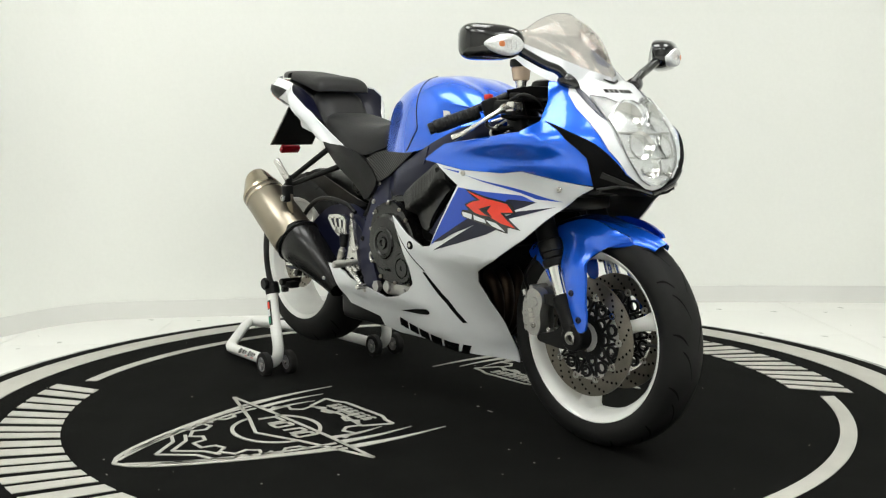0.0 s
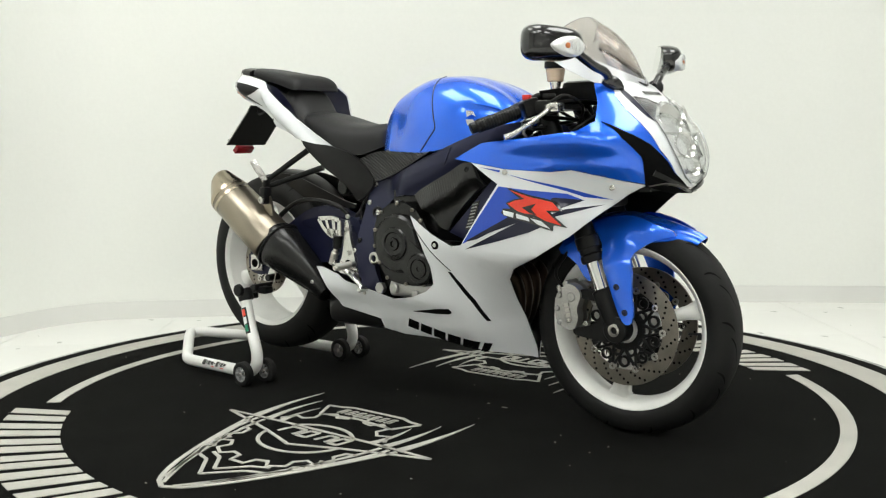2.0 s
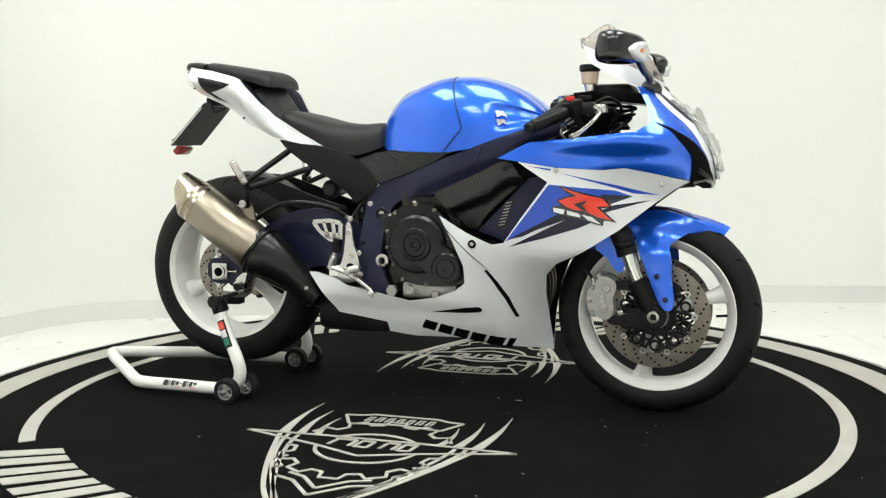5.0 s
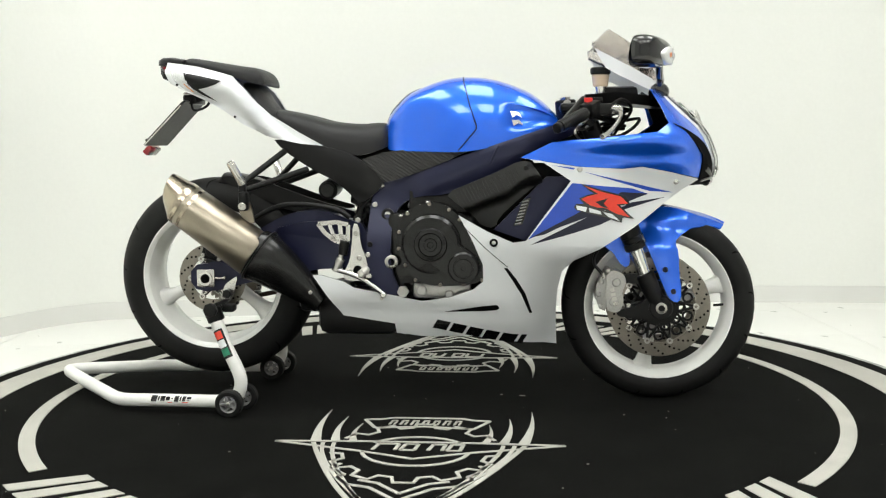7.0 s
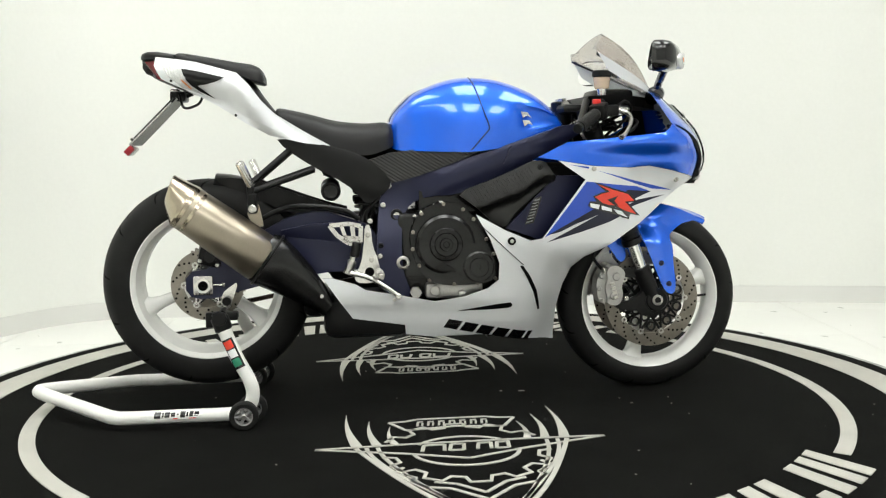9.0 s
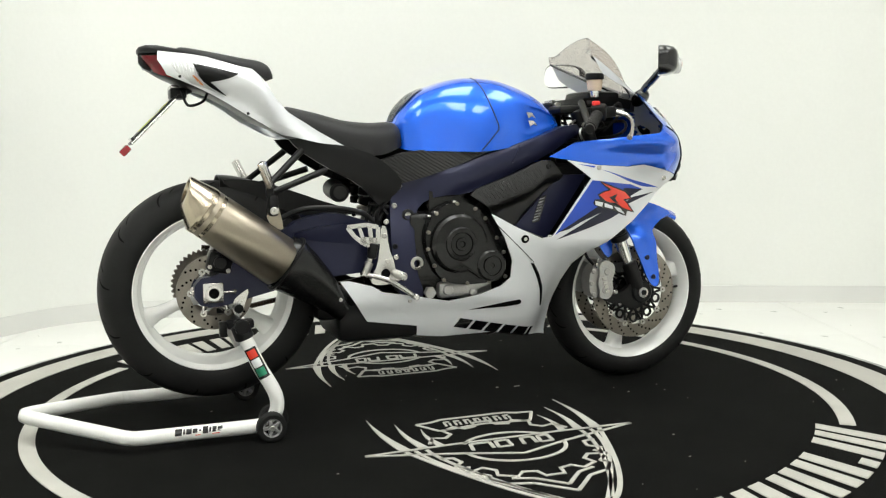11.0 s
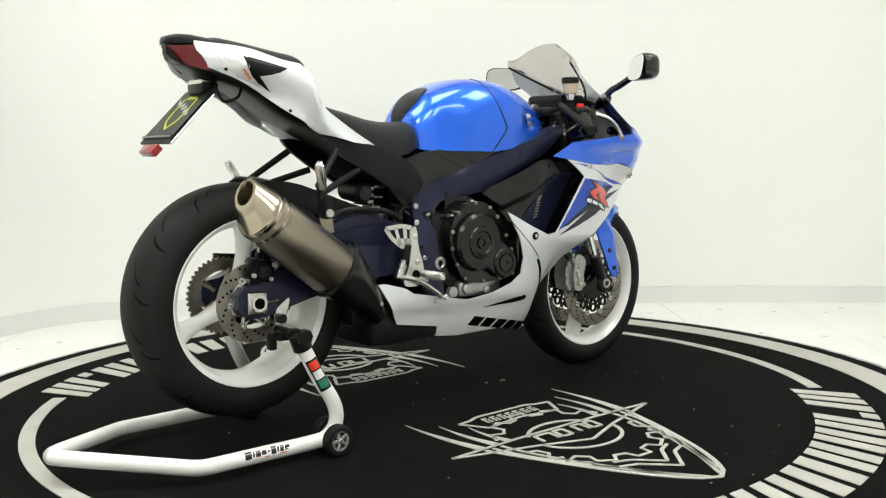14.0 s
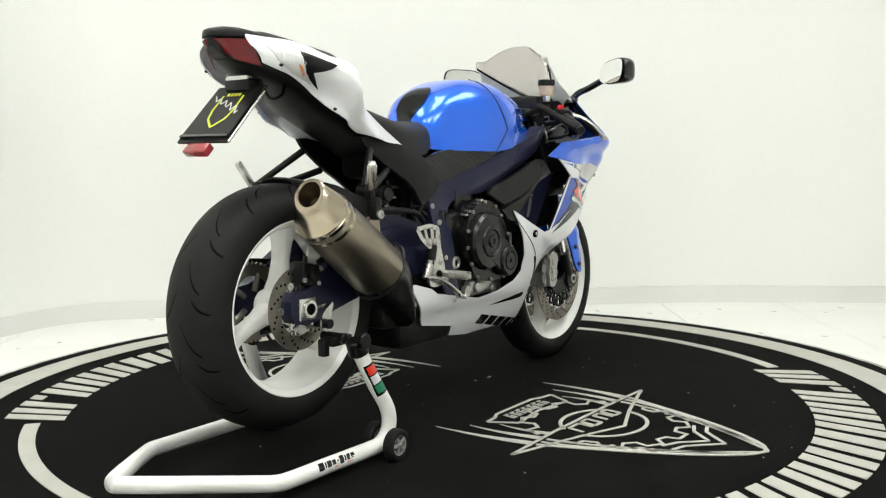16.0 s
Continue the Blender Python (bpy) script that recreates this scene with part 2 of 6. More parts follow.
M_DISC = material("worn_disc_steel", (0.235, 0.215, 0.185), 0.38, metal=1.0, grain=0.15, grain_scale=800, stain=0.15, stain_scale=25)
M_CHROME = material("chromed_tube", (0.72, 0.72, 0.70), 0.10, metal=1.0, stain=0.04)
M_ALU = material("cast_aluminium", (0.62, 0.61, 0.585), 0.26, metal=0.95, grain=0.12, grain_scale=350, bump=0.1)
M_CALIPER = material("grey_cast_caliper", (0.40, 0.395, 0.38), 0.36, metal=0.9, grain=0.12, grain_scale=350, bump=0.15)
M_TITAN = material("brushed_titanium", (0.31, 0.272, 0.215), 0.34, metal=1.0, grain=0.04, grain_scale=300, stain=0.10, stain_scale=5, rough_var=0.06)
M_TIP = material("polished_bronze_titanium", (0.45, 0.39, 0.30), 0.22, metal=1.0, stain=0.15, stain_scale=12)
M_SEAT = material("black_seat_vinyl", spec=0.32, base=(0.013, 0.013, 0.0135), rough=0.48, grain=0.1, grain_scale=500, bump=0.25, bump_scale=1100)
M_CARBON = material("dark_ribbed_plastic", spec=0.45, base=(0.0085, 0.0085, 0.008), rough=0.36, coat=0.2, grain=0.25, grain_scale=700, ribs=38.0, stretch=(1, 0.1, 1.6))
M_DUCT = material("dark_moulded_plastic", spec=0.40, base=(0.0075, 0.0075, 0.007), rough=0.32, coat=0.1, grain=0.15, grain_scale=500, bump=0.08, bump_scale=700)
M_SHIELD = material("black_heat_shield", spec=0.45, base=(0.005, 0.005, 0.005), rough=0.27, coat=0.1, stain=0.15, grain=0.1, grain_scale=300)
M_SCREEN = material("smoke_tinted_screen", (0.86, 0.80, 0.77), 0.02, transmission=1.0, ior=1.04, coat=0.35)
M_LENS = material("clear_lamp_lens", (0.96, 0.97, 0.97), 0.02, transmission=1.0, ior=1.06, coat=0.7)
M_REFLECTOR = material("silvered_reflector", (0.90, 0.91, 0.92), 0.26, metal=0.75, stain=0.08, stain_scale=25)
M_RIBLENS = material("pale_ribbed_lens", (0.72, 0.73, 0.73), 0.22, metal=0.35, coat=0.8, grain=0.15, grain_scale=350)
M_REDLENS = material("red_lamp_lens", (0.26, 0.003, 0.009), 0.25, coat=0.5, grain=0.06, grain_scale=160)
M_AMBER = material("amber_bulb", (0.55, 0.17, 0.05), 0.3, coat=0.5)
M_MIRROR = material("mirror_glass", (0.88, 0.89, 0.88), 0.02, metal=1.0)
M_FLUID = material("brake_fluid_pot", (0.52, 0.40, 0.30), 0.25, coat=0.3, stain=0.1)
M_SWITCHRED = material("red_switch", (0.62, 0.02, 0.015), 0.4)
M_YELLOW = material("yellow_print", (0.62, 0.68, 0.05), 0.5)
M_GREEN = material("green_sticker", (0.02, 0.22, 0.12), 0.5)
M_STAND = material("white_powder_coat", (0.80, 0.80, 0.77), 0.38, coat=0.15, stain=0.04, stain_scale=10, grain=0.02, grain_scale=300)
M_HEADER = material("heat_stained_pipe", (0.040, 0.029, 0.022), 0.42, metal=1.0, stain=0.35, stain_scale=12)
M_LABEL = material("printed_label_grey", (0.25, 0.25, 0.25), 0.5)


def lerp_table(xs, ys, x):
    """Smooth interpolation in a short table."""
    return float(np.interp(x, xs, ys))


def cubic(xs, ys, x):
    if x <= xs[0]:
        return ys[0]
    if x >= xs[-1]:
        return ys[-1]
    i = max(k for k in range(len(xs) - 1) if xs[k] <= x)
    h = xs[i + 1] - xs[i]
    t = (x - xs[i]) / h

    def slope(k):
        if k in (0, len(xs) - 1):
            return 0.0
        return (ys[k + 1] - ys[k - 1]) / (xs[k + 1] - xs[k - 1])

    a, b = slope(i) * h, slope(i + 1) * h
    return (2 * t ** 3 - 3 * t * t + 1) * ys[i] + (t ** 3 - 2 * t * t + t) * a + (3 * t * t - 2 * t ** 3) * ys[i + 1] + (t ** 3 - t * t) * b


def soft(x, lo, hi):
    t = min(max((x - lo) / (hi - lo), 0), 1)
    return t * t * (3 - 2 * t)


FX = (-0.4, -0.1, 0.2, 0.45, 0.7, 0.85)
FZ = (0.15, 0.27, 0.40, 0.52, 0.68, 0.80, 0.95)
FW = ((0.10, 0.11, 0.12, 0.11, 0.09, 0.05), (0.155, 0.155, 0.185, 0.165, 0.12, 0.06), (0.185, 0.19, 0.228, 0.208, 0.15, 0.08),
      (0.18, 0.20, 0.258, 0.240, 0.17, 0.09), (0.16, 0.20, 0.258, 0.260, 0.195, 0.09), (0.15, 0.19, 0.245, 0.262, 0.24, 0.08), (0.10, 0.12, 0.18, 0.18, 0.12, 0.05))


def nose_x(z):
    return cubic((0.62, 0.669, 0.733, 0.787, 0.851, 0.948, 1.034), (0.79, 0.838, 0.852, 0.838, 0.802, 0.706, 0.60), z)


def side_w(x, z):
    """Half-width of the fairing."""
    w = cubic(FZ, [cubic(FX, row, x) for row in FW], z)
    k = soft(x, 0.48, 0.62) * soft(z, 0.60, 0.68)
    if k > 0:
        wm = cubic((0.60, 0.69, 0.75, 0.81, 0.86, 0.92, 0.98, 1.06), (0.18, 0.212, 0.25, 0.272, 0.25, 0.195, 0.155, 0.10), z)
        reach = 0.18 - 0.08 * soft(z, 0.86, 0.95)
        d = min(max((nose_x(z) - x) / reach, 0), 1)
        w = w * (1 - k) + k * wm * math.sqrt(max(1 - (1 - d) ** 2, 0))
    # the shoulder line that runs back from the intake
    return w + (0.012 * max(0.0, 1 - abs(z - 0.800) / 0.04) - 0.009 * math.exp(-((z - 0.762) / 0.018) ** 2)) * soft(x, 0.36, 0.50) * (1 - soft(x, 0.72, 0.79))


def mid_y(x):
    return 0.008 + 0.010 * soft(x, 0.3, 0.8)


def chaikin(pts, n=2, keep=()):
    """Rounds an outline's corners, but for those kept."""
    keep = {tuple(pts[k]) for k in keep}
    for _ in range(n):
        out = []
        for i, p in enumerate(pts):
            q = pts[(i + 1) % len(pts)]
            r = pts[i - 1]
            if tuple(p) in keep:
                out.append(tuple(p))
            else:
                out.append((p[0] * 0.75 + r[0] * 0.25, p[1] * 0.75 + r[1] * 0.25))
                out.append((p[0] * 0.75 + q[0] * 0.25, p[1] * 0.75 + q[1] * 0.25))
        pts = out
    return pts


def add_skin(bm, outline, width, side=-1, thick=0.004, step=0.03, lift=0.0):
    """A shell over a side outline (x, z); width(x, z) is its half-width. side: -1 right, 1 left."""
    tmp = bmesh.new()
    f = tmp.faces.new([tmp.verts.new((x, 0, z)) for x, z in outline])
    f.normal_update()
    bmesh.ops.triangulate(tmp, faces=[f], ngon_method="EAR_CLIP")
    for axis, k in ((0, 0), (2, 1)):
        lo, hi = min(p[k] for p in outline), max(p[k] for p in outline)
        c = math.ceil(lo / step) * step
        while c < hi:
            no = Vector((1, 0, 0)) if axis == 0 else Vector((0, 0, 1))
            bmesh.ops.bisect_plane(tmp, geom=tmp.verts[:] + tmp.edges[:] + tmp.faces[:], dist=1e-5, plane_co=no * c, plane_no=no)
            c += step
    bmesh.ops.remove_doubles(tmp, verts=tmp.verts, dist=1e-5)
    tmp.verts.index_update()
    outer, inner = [], []
    for v in tmp.verts:
        w = width(v.co.x, v.co.z)
        c = mid_y(v.co.x)
        outer.append(bm.verts.new((v.co.x, c + side * (w + lift), v.co.z)))
        inner.append(bm.verts.new((v.co.x, c + side * max(w + lift - thick, 0.0), v.co.z)))
    for f in tmp.faces:
        ids = [v.index for v in f.verts]
        bm.faces.new([outer[i] for i in ids])
        bm.faces.new([inner[i] for i in reversed(ids)])
    for e in tmp.edges:
        if len(e.link_faces) == 1:
            a, b = (v.index for v in e.verts)
            bm.faces.new((outer[a], outer[b], inner[b], inner[a]))
    tmp.free()


def skin(outline, width, side=-1, thick=0.004, step=0.03, lift=0.0):
    bm = bmesh.new()
    add_skin(bm, outline, width, side, thick, step, lift)
    return bm


def both(name, outline, width, mat, parent, label="", **kw):
    return [part(name, skin(outline, width, s, **kw), mat, parent, label) for s in (-1, 1)]


def plate_y(y0):
    return lambda x, z: y0


def loft(sections, cap=True):
    """Closed rings of equal count, joined in order."""
    bm = bmesh.new()
    rings = [[bm.verts.new(p) for p in s] for s in sections]
    n = len(rings[0])
    for a, b in zip(rings, rings[1:]):
        for k in range(n):
            bm.faces.new((a[k], a[(k + 1) % n], b[(k + 1) % n], b[k]))
    if cap:
        bm.faces.new(list(reversed(rings[0])))
        bm.faces.new(rings[-1])
    return bm


def dome_section(x, zb, zt, w, n=20, p=0.55, q=0.8, cy=0.0):
    """A cross-section, flat below and domed above, over half-width w."""
    out = []
    for k in range(n + 1):
        a = math.pi * k / n
        c, s = math.cos(a), math.sin(a)
        out.append(Vector((x, cy + w * math.copysign(abs(c) ** p, c), zb + (zt - zb) * s ** q)))
    return out


def refine(rows, per=4):
    """More rows by smooth interpolation of a table of rows."""
    ts = list(range(len(rows)))
    cols = list(zip(*rows))
    return [[cubic(ts, c, k / per) for c in cols] for k in range((len(rows) - 1) * per + 1)]


def add_bolt(bm, place, axis, r=0.007, h=0.005):
    place, axis = Vector(place), Vector(axis).normalized()
    m, _ = frame_to(place - axis * 0.002, place + axis)
    add_lathe(bm, [(r, 0), (r, h), (r * 0.75, h + 0.0015), (r * 0.45, h + 0.0015), (r * 0.4, h - 0.001)], 10, m)


def bolt(name, place, axis, mat, parent, r=0.007, h=0.005):
    bm = bmesh.new()
    add_bolt(bm, place, axis, r, h)
    return part(name, bm, mat, parent)


def front_x(y, z):
    """The nose's surface: x at the distance y from the middle and the height z."""
    wm = cubic((0.60, 0.69, 0.75, 0.81, 0.86, 0.92, 0.98, 1.06), (0.18, 0.212, 0.25, 0.272, 0.25, 0.195, 0.155, 0.10), z)
    q = min(abs(y) / wm, 1)
    return nose_x(z) - (0.18 - 0.08 * soft(z, 0.86, 0.95)) * (1 - math.sqrt(1 - q * q))


def nose_skin(outline, s, lift, thick=0.003, step=0.012, bulge=0.0):
    """A shell on the nose over an outline (distance from the middle, height)."""
    tmp = bmesh.new()
    f = tmp.faces.new([tmp.verts.new((0, y, z)) for y, z in outline])
    f.normal_update()
    bmesh.ops.triangulate(tmp, faces=[f], ngon_method="EAR_CLIP")
    for k in (1, 2):
        lo, hi = min(p[k - 1] for p in outline), max(p[k - 1] for p in outline)
        c = math.ceil(lo / step) * step
        no = Vector((0, 1, 0)) if k == 1 else Vector((0, 0, 1))
        while c < hi:
            bmesh.ops.bisect_plane(tmp, geom=tmp.verts[:] + tmp.edges[:] + tmp.faces[:], dist=1e-5, plane_co=no * c, plane_no=no)
            c += step
    bmesh.ops.remove_doubles(tmp, verts=tmp.verts, dist=1e-5)
    edge = {v for e in tmp.edges if len(e.link_faces) == 1 for v in e.verts if abs(v.co.y) > 0.001}
    bm = bmesh.new()
    tmp.verts.index_update()
    pair = []
    for v in tmp.verts:
        y, z = v.co.y, v.co.z
        out = lift + (0 if v in edge else bulge)
        x = front_x(y, z) + out
        pair.append((bm.verts.new((x, mid_y(0.8) + s * (y + out * min(y / 0.1, 1)), z)), bm.verts.new((x - thick, mid_y(0.8) + s * y, z))))
    for f in tmp.faces:
        bm.faces.new([pair[v.index][0] for v in f.verts])
        bm.faces.new([pair[v.index][1] for v in reversed(f.verts)])
    for e in tmp.edges:
        if len(e.link_faces) == 1:
            a, b = (v.index for v in e.verts)
            bm.faces.new((pair[a][0], pair[b][0], pair[b][1], pair[a][1]))
    tmp.free()
    return bm


bike = thing("motorcycle", "blue and white sport motorcycle propped on a white rear stand", "motorcycle")


# ---- wheels ----
def wheel(x, cy, z, R, half, rb, name, spokes, label, k=1.0):
    """Tyre, rim with three spokes and hub; the axle runs along y."""
    base = Matrix.Translation((x, cy, z)) @ pose(0, 0, 0, 90)
    w = part(name, tube_ring(base, 0.208, 0.0045), M_RIMWHITE, bike, label)
    prof = [(0.2305, -rb), (0.2305, -rb + 0.006), (0.219, -rb + 0.012), (0.212, -rb * 0.55), (0.206, -rb * 0.3), (0.206, rb * 0.3), (0.212, rb * 0.55),
            (0.219, rb - 0.012), (0.2305, rb - 0.006), (0.2305, rb), (0.223, rb + 0.001), (0.211, rb - 0.010), (0.203, rb * 0.5), (0.197, rb * 0.25),
            (0.197, -rb * 0.25), (0.203, -rb * 0.5), (0.211, -rb + 0.010), (0.223, -rb - 0.001)]
    prof = [(r * k, h) for r, h in prof]
    bm = bmesh.new()
    add_loop_lathe(bm, prof, 96, base)
    part("rim", bm, M_RIMWHITE, w, "white enamelled wheel rim")
    # tyre: a round crown
    tp = []
    for j in range(25):
        a = math.pi * (j / 24) - math.pi / 2
        tp.append((0.228 * k + (R - 0.228 * k) * (max(math.cos(a), 0) ** 0.62), half * math.copysign(abs(math.sin(a)) ** 0.82, math.sin(a))))
    tp[0], tp[-1] = (0.226 * k, -rb - 0.001), (0.226 * k, rb + 0.001)
    tp.append((0.222 * k, rb - 0.004))
    tp.append((0.222 * k, -rb + 0.004))
    bm = bmesh.new()
    add_loop_lathe(bm, tp, 112, base)
    tyre = part("tyre", bm, M_TYRE, w, "black road tyre with curved grooves", angle=60)

    # grooves: thin strips on the crown, coloured dark for the shade in cuts
    def crown(y):
        s = min(abs(y) / half, 0.999) ** (1 / 0.82)
        return 0.228 * k + (R - 0.228 * k) * (math.sqrt(1 - s * s) ** 0.62)

    bm = bmesh.new()
    for i in range(13):
        for side in (-1, 1):
            a0 = 2 * math.pi * (i + (0.5 if side > 0 else 0)) / 13
            for y0, y1, da, bend in ((0.10, 0.66, 0.25, 0.04), (0.46, 0.90, 0.10, 0.02)):
                pts = []
                for j in range(9):
                    t = j / 8
                    y = half * (y0 + (y1 - y0) * t) * side
                    a = a0 + (0.30 if y0 > 0.3 else 0) + da * t + bend * math.sin(math.pi * t)
                    r = crown(y) + 0.0007
                    pts.append((a, y, r, 0.0036 * math.sin(math.pi * (0.08 + 0.84 * t)) ** 0.5))
                va = []
                for a, y, r, wd in pts:
                    row = []
                    for da2 in (-wd / R, wd / R):
                        row.append(bm.verts.new(base @ Vector((r * math.cos(a + da2), r * math.sin(a + da2), y))))
                    va.append(row)
                for p, q in zip(va, va[1:]):
                    bm.faces.new((p[0], p[1], q[1], q[0]))
    part("groove", bm, M_RECESSBLACK, tyre, "dark strips coloured as shaded tread grooves")["kind"] = "stuff"
    # spokes
    for a in spokes:
        rot = base @ Matrix.Rotation(radians(a), 4, "Z")
        secs = []
        for r, hw, hy in ((0.028, 0.030, 0.042), (0.07, 0.020, 0.030), (0.12, 0.0165, 0.024), (0.165, 0.020, 0.028), (0.190, 0.027, rb * 0.42), (0.203, 0.036, rb * 0.5)):
            ring = []
            for j in range(12):
                b = 2 * math.pi * j / 12
                ring.append(rot @ Vector((r, hw * math.copysign(abs(math.cos(b)) ** 0.6, math.cos(b)), hy * math.copysign(abs(math.sin(b)) ** 0.6, math.sin(b)))))
            secs.append(ring)
        part("spoke", loft(secs), M_RIMWHITE, w, angle=50)
    bm = bmesh.new()
    add_lathe(bm, [(0.030, -0.055), (0.040, -0.045), (0.046, -0.02), (0.046, 0.02), (0.040, 0.045), (0.030, 0.055)], 32, base)
    part("hub", bm, M_RIMWHITE, w, "white cast wheel hub")
    bm = bmesh.new()
    add_rod(bm, base @ Vector((0.20, 0, 0.02)), base @ Vector((0.17, 0.0, 0.035)), 0.004, n=8)
    part("valve", bm, M_BLACK, w)
    return w, base


def tube_ring(base, r, t):
    bm = bmesh.new()
    add_loop_lathe(bm, [(r - t, -t), (r + t, -t), (r + t, t), (r - t, t)], 64, base)
    return bm


def brake_disc(wheel_ob, base, y, r0, r1, carrier_r, holes, label, black):
    bm = bmesh.new()
    add_loop_lathe(bm, [(r0, y - 0.0025), (r1, y - 0.0025), (r1, y + 0.0025), (r0, y + 0.0025)], 72, base)
    d = part("brake_disc", bm, M_DISC, wheel_ob, label, angle=50)
    # drillings are dark dots that colour in the shade of holes
    bm = bmesh.new()
    rows = 4
    for i in range(holes):
        r = r0 + (r1 - r0) * (0.18 + 0.64 * ((i % rows) / (rows - 1)))
        a = 2 * math.pi * i / holes
        add_lathe(bm, [(0.0036, y - 0.0031), (0.0036, y + 0.0031)], 8, base @ Matrix.Translation((r * math.cos(a), r * math.sin(a), 0)))
    part("drilling", bm, M_RECESSBLACK, d, "rows of dark dots for the shaded drilled holes")["kind"] = "stuff"
    bm = bmesh.new()
    # the carrier: a hub ring with zigzag arms out to the bobbins
    add_loop_lathe(bm, [(carrier_r * 0.36, y - 0.003), (carrier_r * 0.55, y - 0.003), (carrier_r * 0.55, y + 0.003), (carrier_r * 0.36, y + 0.003)], 40, base)
    n = 10 if black else 6
    for i in range(n):
        a = 2 * math.pi * i / n
        for da in (-math.pi / n, math.pi / n):
            p = base @ Vector((carrier_r * 0.5 * math.cos(a + da), carrier_r * 0.5 * math.sin(a + da), y))
            q = base @ Vector((r0 * 0.99 * math.cos(a), r0 * 0.99 * math.sin(a), y))
            add_rod(bm, p, q, 0.0042 if black else 0.0055, n=8)
    if black:
        for r, h, turn in ((0.090, 0.0135, 0.0), (0.063, 0.0125, 0.5)):
            for i in range(n):
                a = 2 * math.pi * (i + turn) / n + math.pi / n
                cr = bmesh.new()
                add_loop_lathe(cr, [(h - 0.0032, y - 0.0035), (h + 0.0032, y - 0.0035), (h + 0.0032, y + 0.0035), (h - 0.0032, y + 0.0035)], 16, base @ Matrix.Translation((r * math.cos(a), r * math.sin(a), 0)))
                part("carrier_ring", cr, M_BLACK, d)
    part("disc_carrier", bm, M_BLACK if black else M_ALU, d, "black disc carrier" if black else "bare alloy disc carrier")
    for i in range(n):
        a = 2 * math.pi * i / n
        bm = bmesh.new()
        add_loop_lathe(bm, [(0.0042, y - 0.006), (0.0095, y - 0.006), (0.0095, y + 0.006), (0.0042, y + 0.006)], 16, base @ Matrix.Translation((r0 * math.cos(a), r0 * math.sin(a), 0)))
        part("bobbin", bm, M_STEEL, d)
    return d


FWHEEL, FB = wheel(0.690, 0.010, 0.2955, 0.2965, 0.060, 0.052, "front_wheel", (18, 138, -102), "white front wheel with three spokes", 1.008)
RWHEEL, RB = wheel(-0.704, -0.008, 0.388, 0.3155, 0.087, 0.084, "rear_wheel", (202, 82, -38), "white rear wheel with three spokes, lifted clear of the floor")
brake_disc(FWHEEL, FB, 0.0625, 0.112, 0.155, 0.11, 72, "drilled steel front brake disc", True)
brake_disc(FWHEEL, FB, -0.0625, 0.112, 0.155, 0.11, 72, "drilled steel front brake disc", True)
brake_disc(RWHEEL, RB, 0.082, 0.069, 0.1075, 0.067, 48, "drilled steel rear brake disc", False)
# rear sprocket and chain on the left
bm = bmesh.new()
for i in range(42):
    a, a2 = 2 * math.pi * i / 42, 2 * math.pi * (i + 0.5) / 42
    add_prism(bm, [(0.10 * math.cos(a - .075), 0.10 * math.sin(a - .075)), (0.108 * math.cos(a - .02), 0.108 * math.sin(a - .02)), (0.108 * math.cos(a + .02), 0.108 * math.sin(a + .02)),
                   (0.10 * math.cos(a + .075), 0.10 * math.sin(a + .075)), (0.078 * math.cos(a), 0.078 * math.sin(a))], lambda u, v, d: RB @ Vector((u, v, -0.098 + d)), 0.006)
add_loop_lathe(bm, [(0.07, -0.098), (0.10, -0.098), (0.10, -0.092), (0.07, -0.092)], 42, RB)
for i in range(5):
    a = 2 * math.pi * i / 5
    add_rod(bm, RB @ Vector((0.03 * math.cos(a), 0.03 * math.sin(a), -0.095)), RB @ Vector((0.078 * math.cos(a), 0.078 * math.sin(a), -0.095)), 0.008, n=8)
part("sprocket", bm, M_DISC, RWHEEL, "toothed steel sprocket")
for z0, rise in ((0.284, 0.10), (0.498, -0.058)):
    bm = bmesh.new()
    for k in range(59):
        a = Vector((-0.716 + 0.56 * k / 59, 0.106, z0 + rise * k / 59))
        b = Vector((-0.716 + 0.56 * (k + 1) / 59, 0.106, z0 + rise * (k + 1) / 59))
        m, L = frame_to(a, b)
        add_box(bm, (-0.006, -0.007, -0.0005), (0.006, 0.007, L * 0.86), m=m)
        add_box(bm, (-0.003, -0.003, L * 0.8), (0.003, 0.003, L * 1.02), m=m)
    part("chain_run", bm, M_HEADER, bike, "dark oily drive chain", smooth=False)

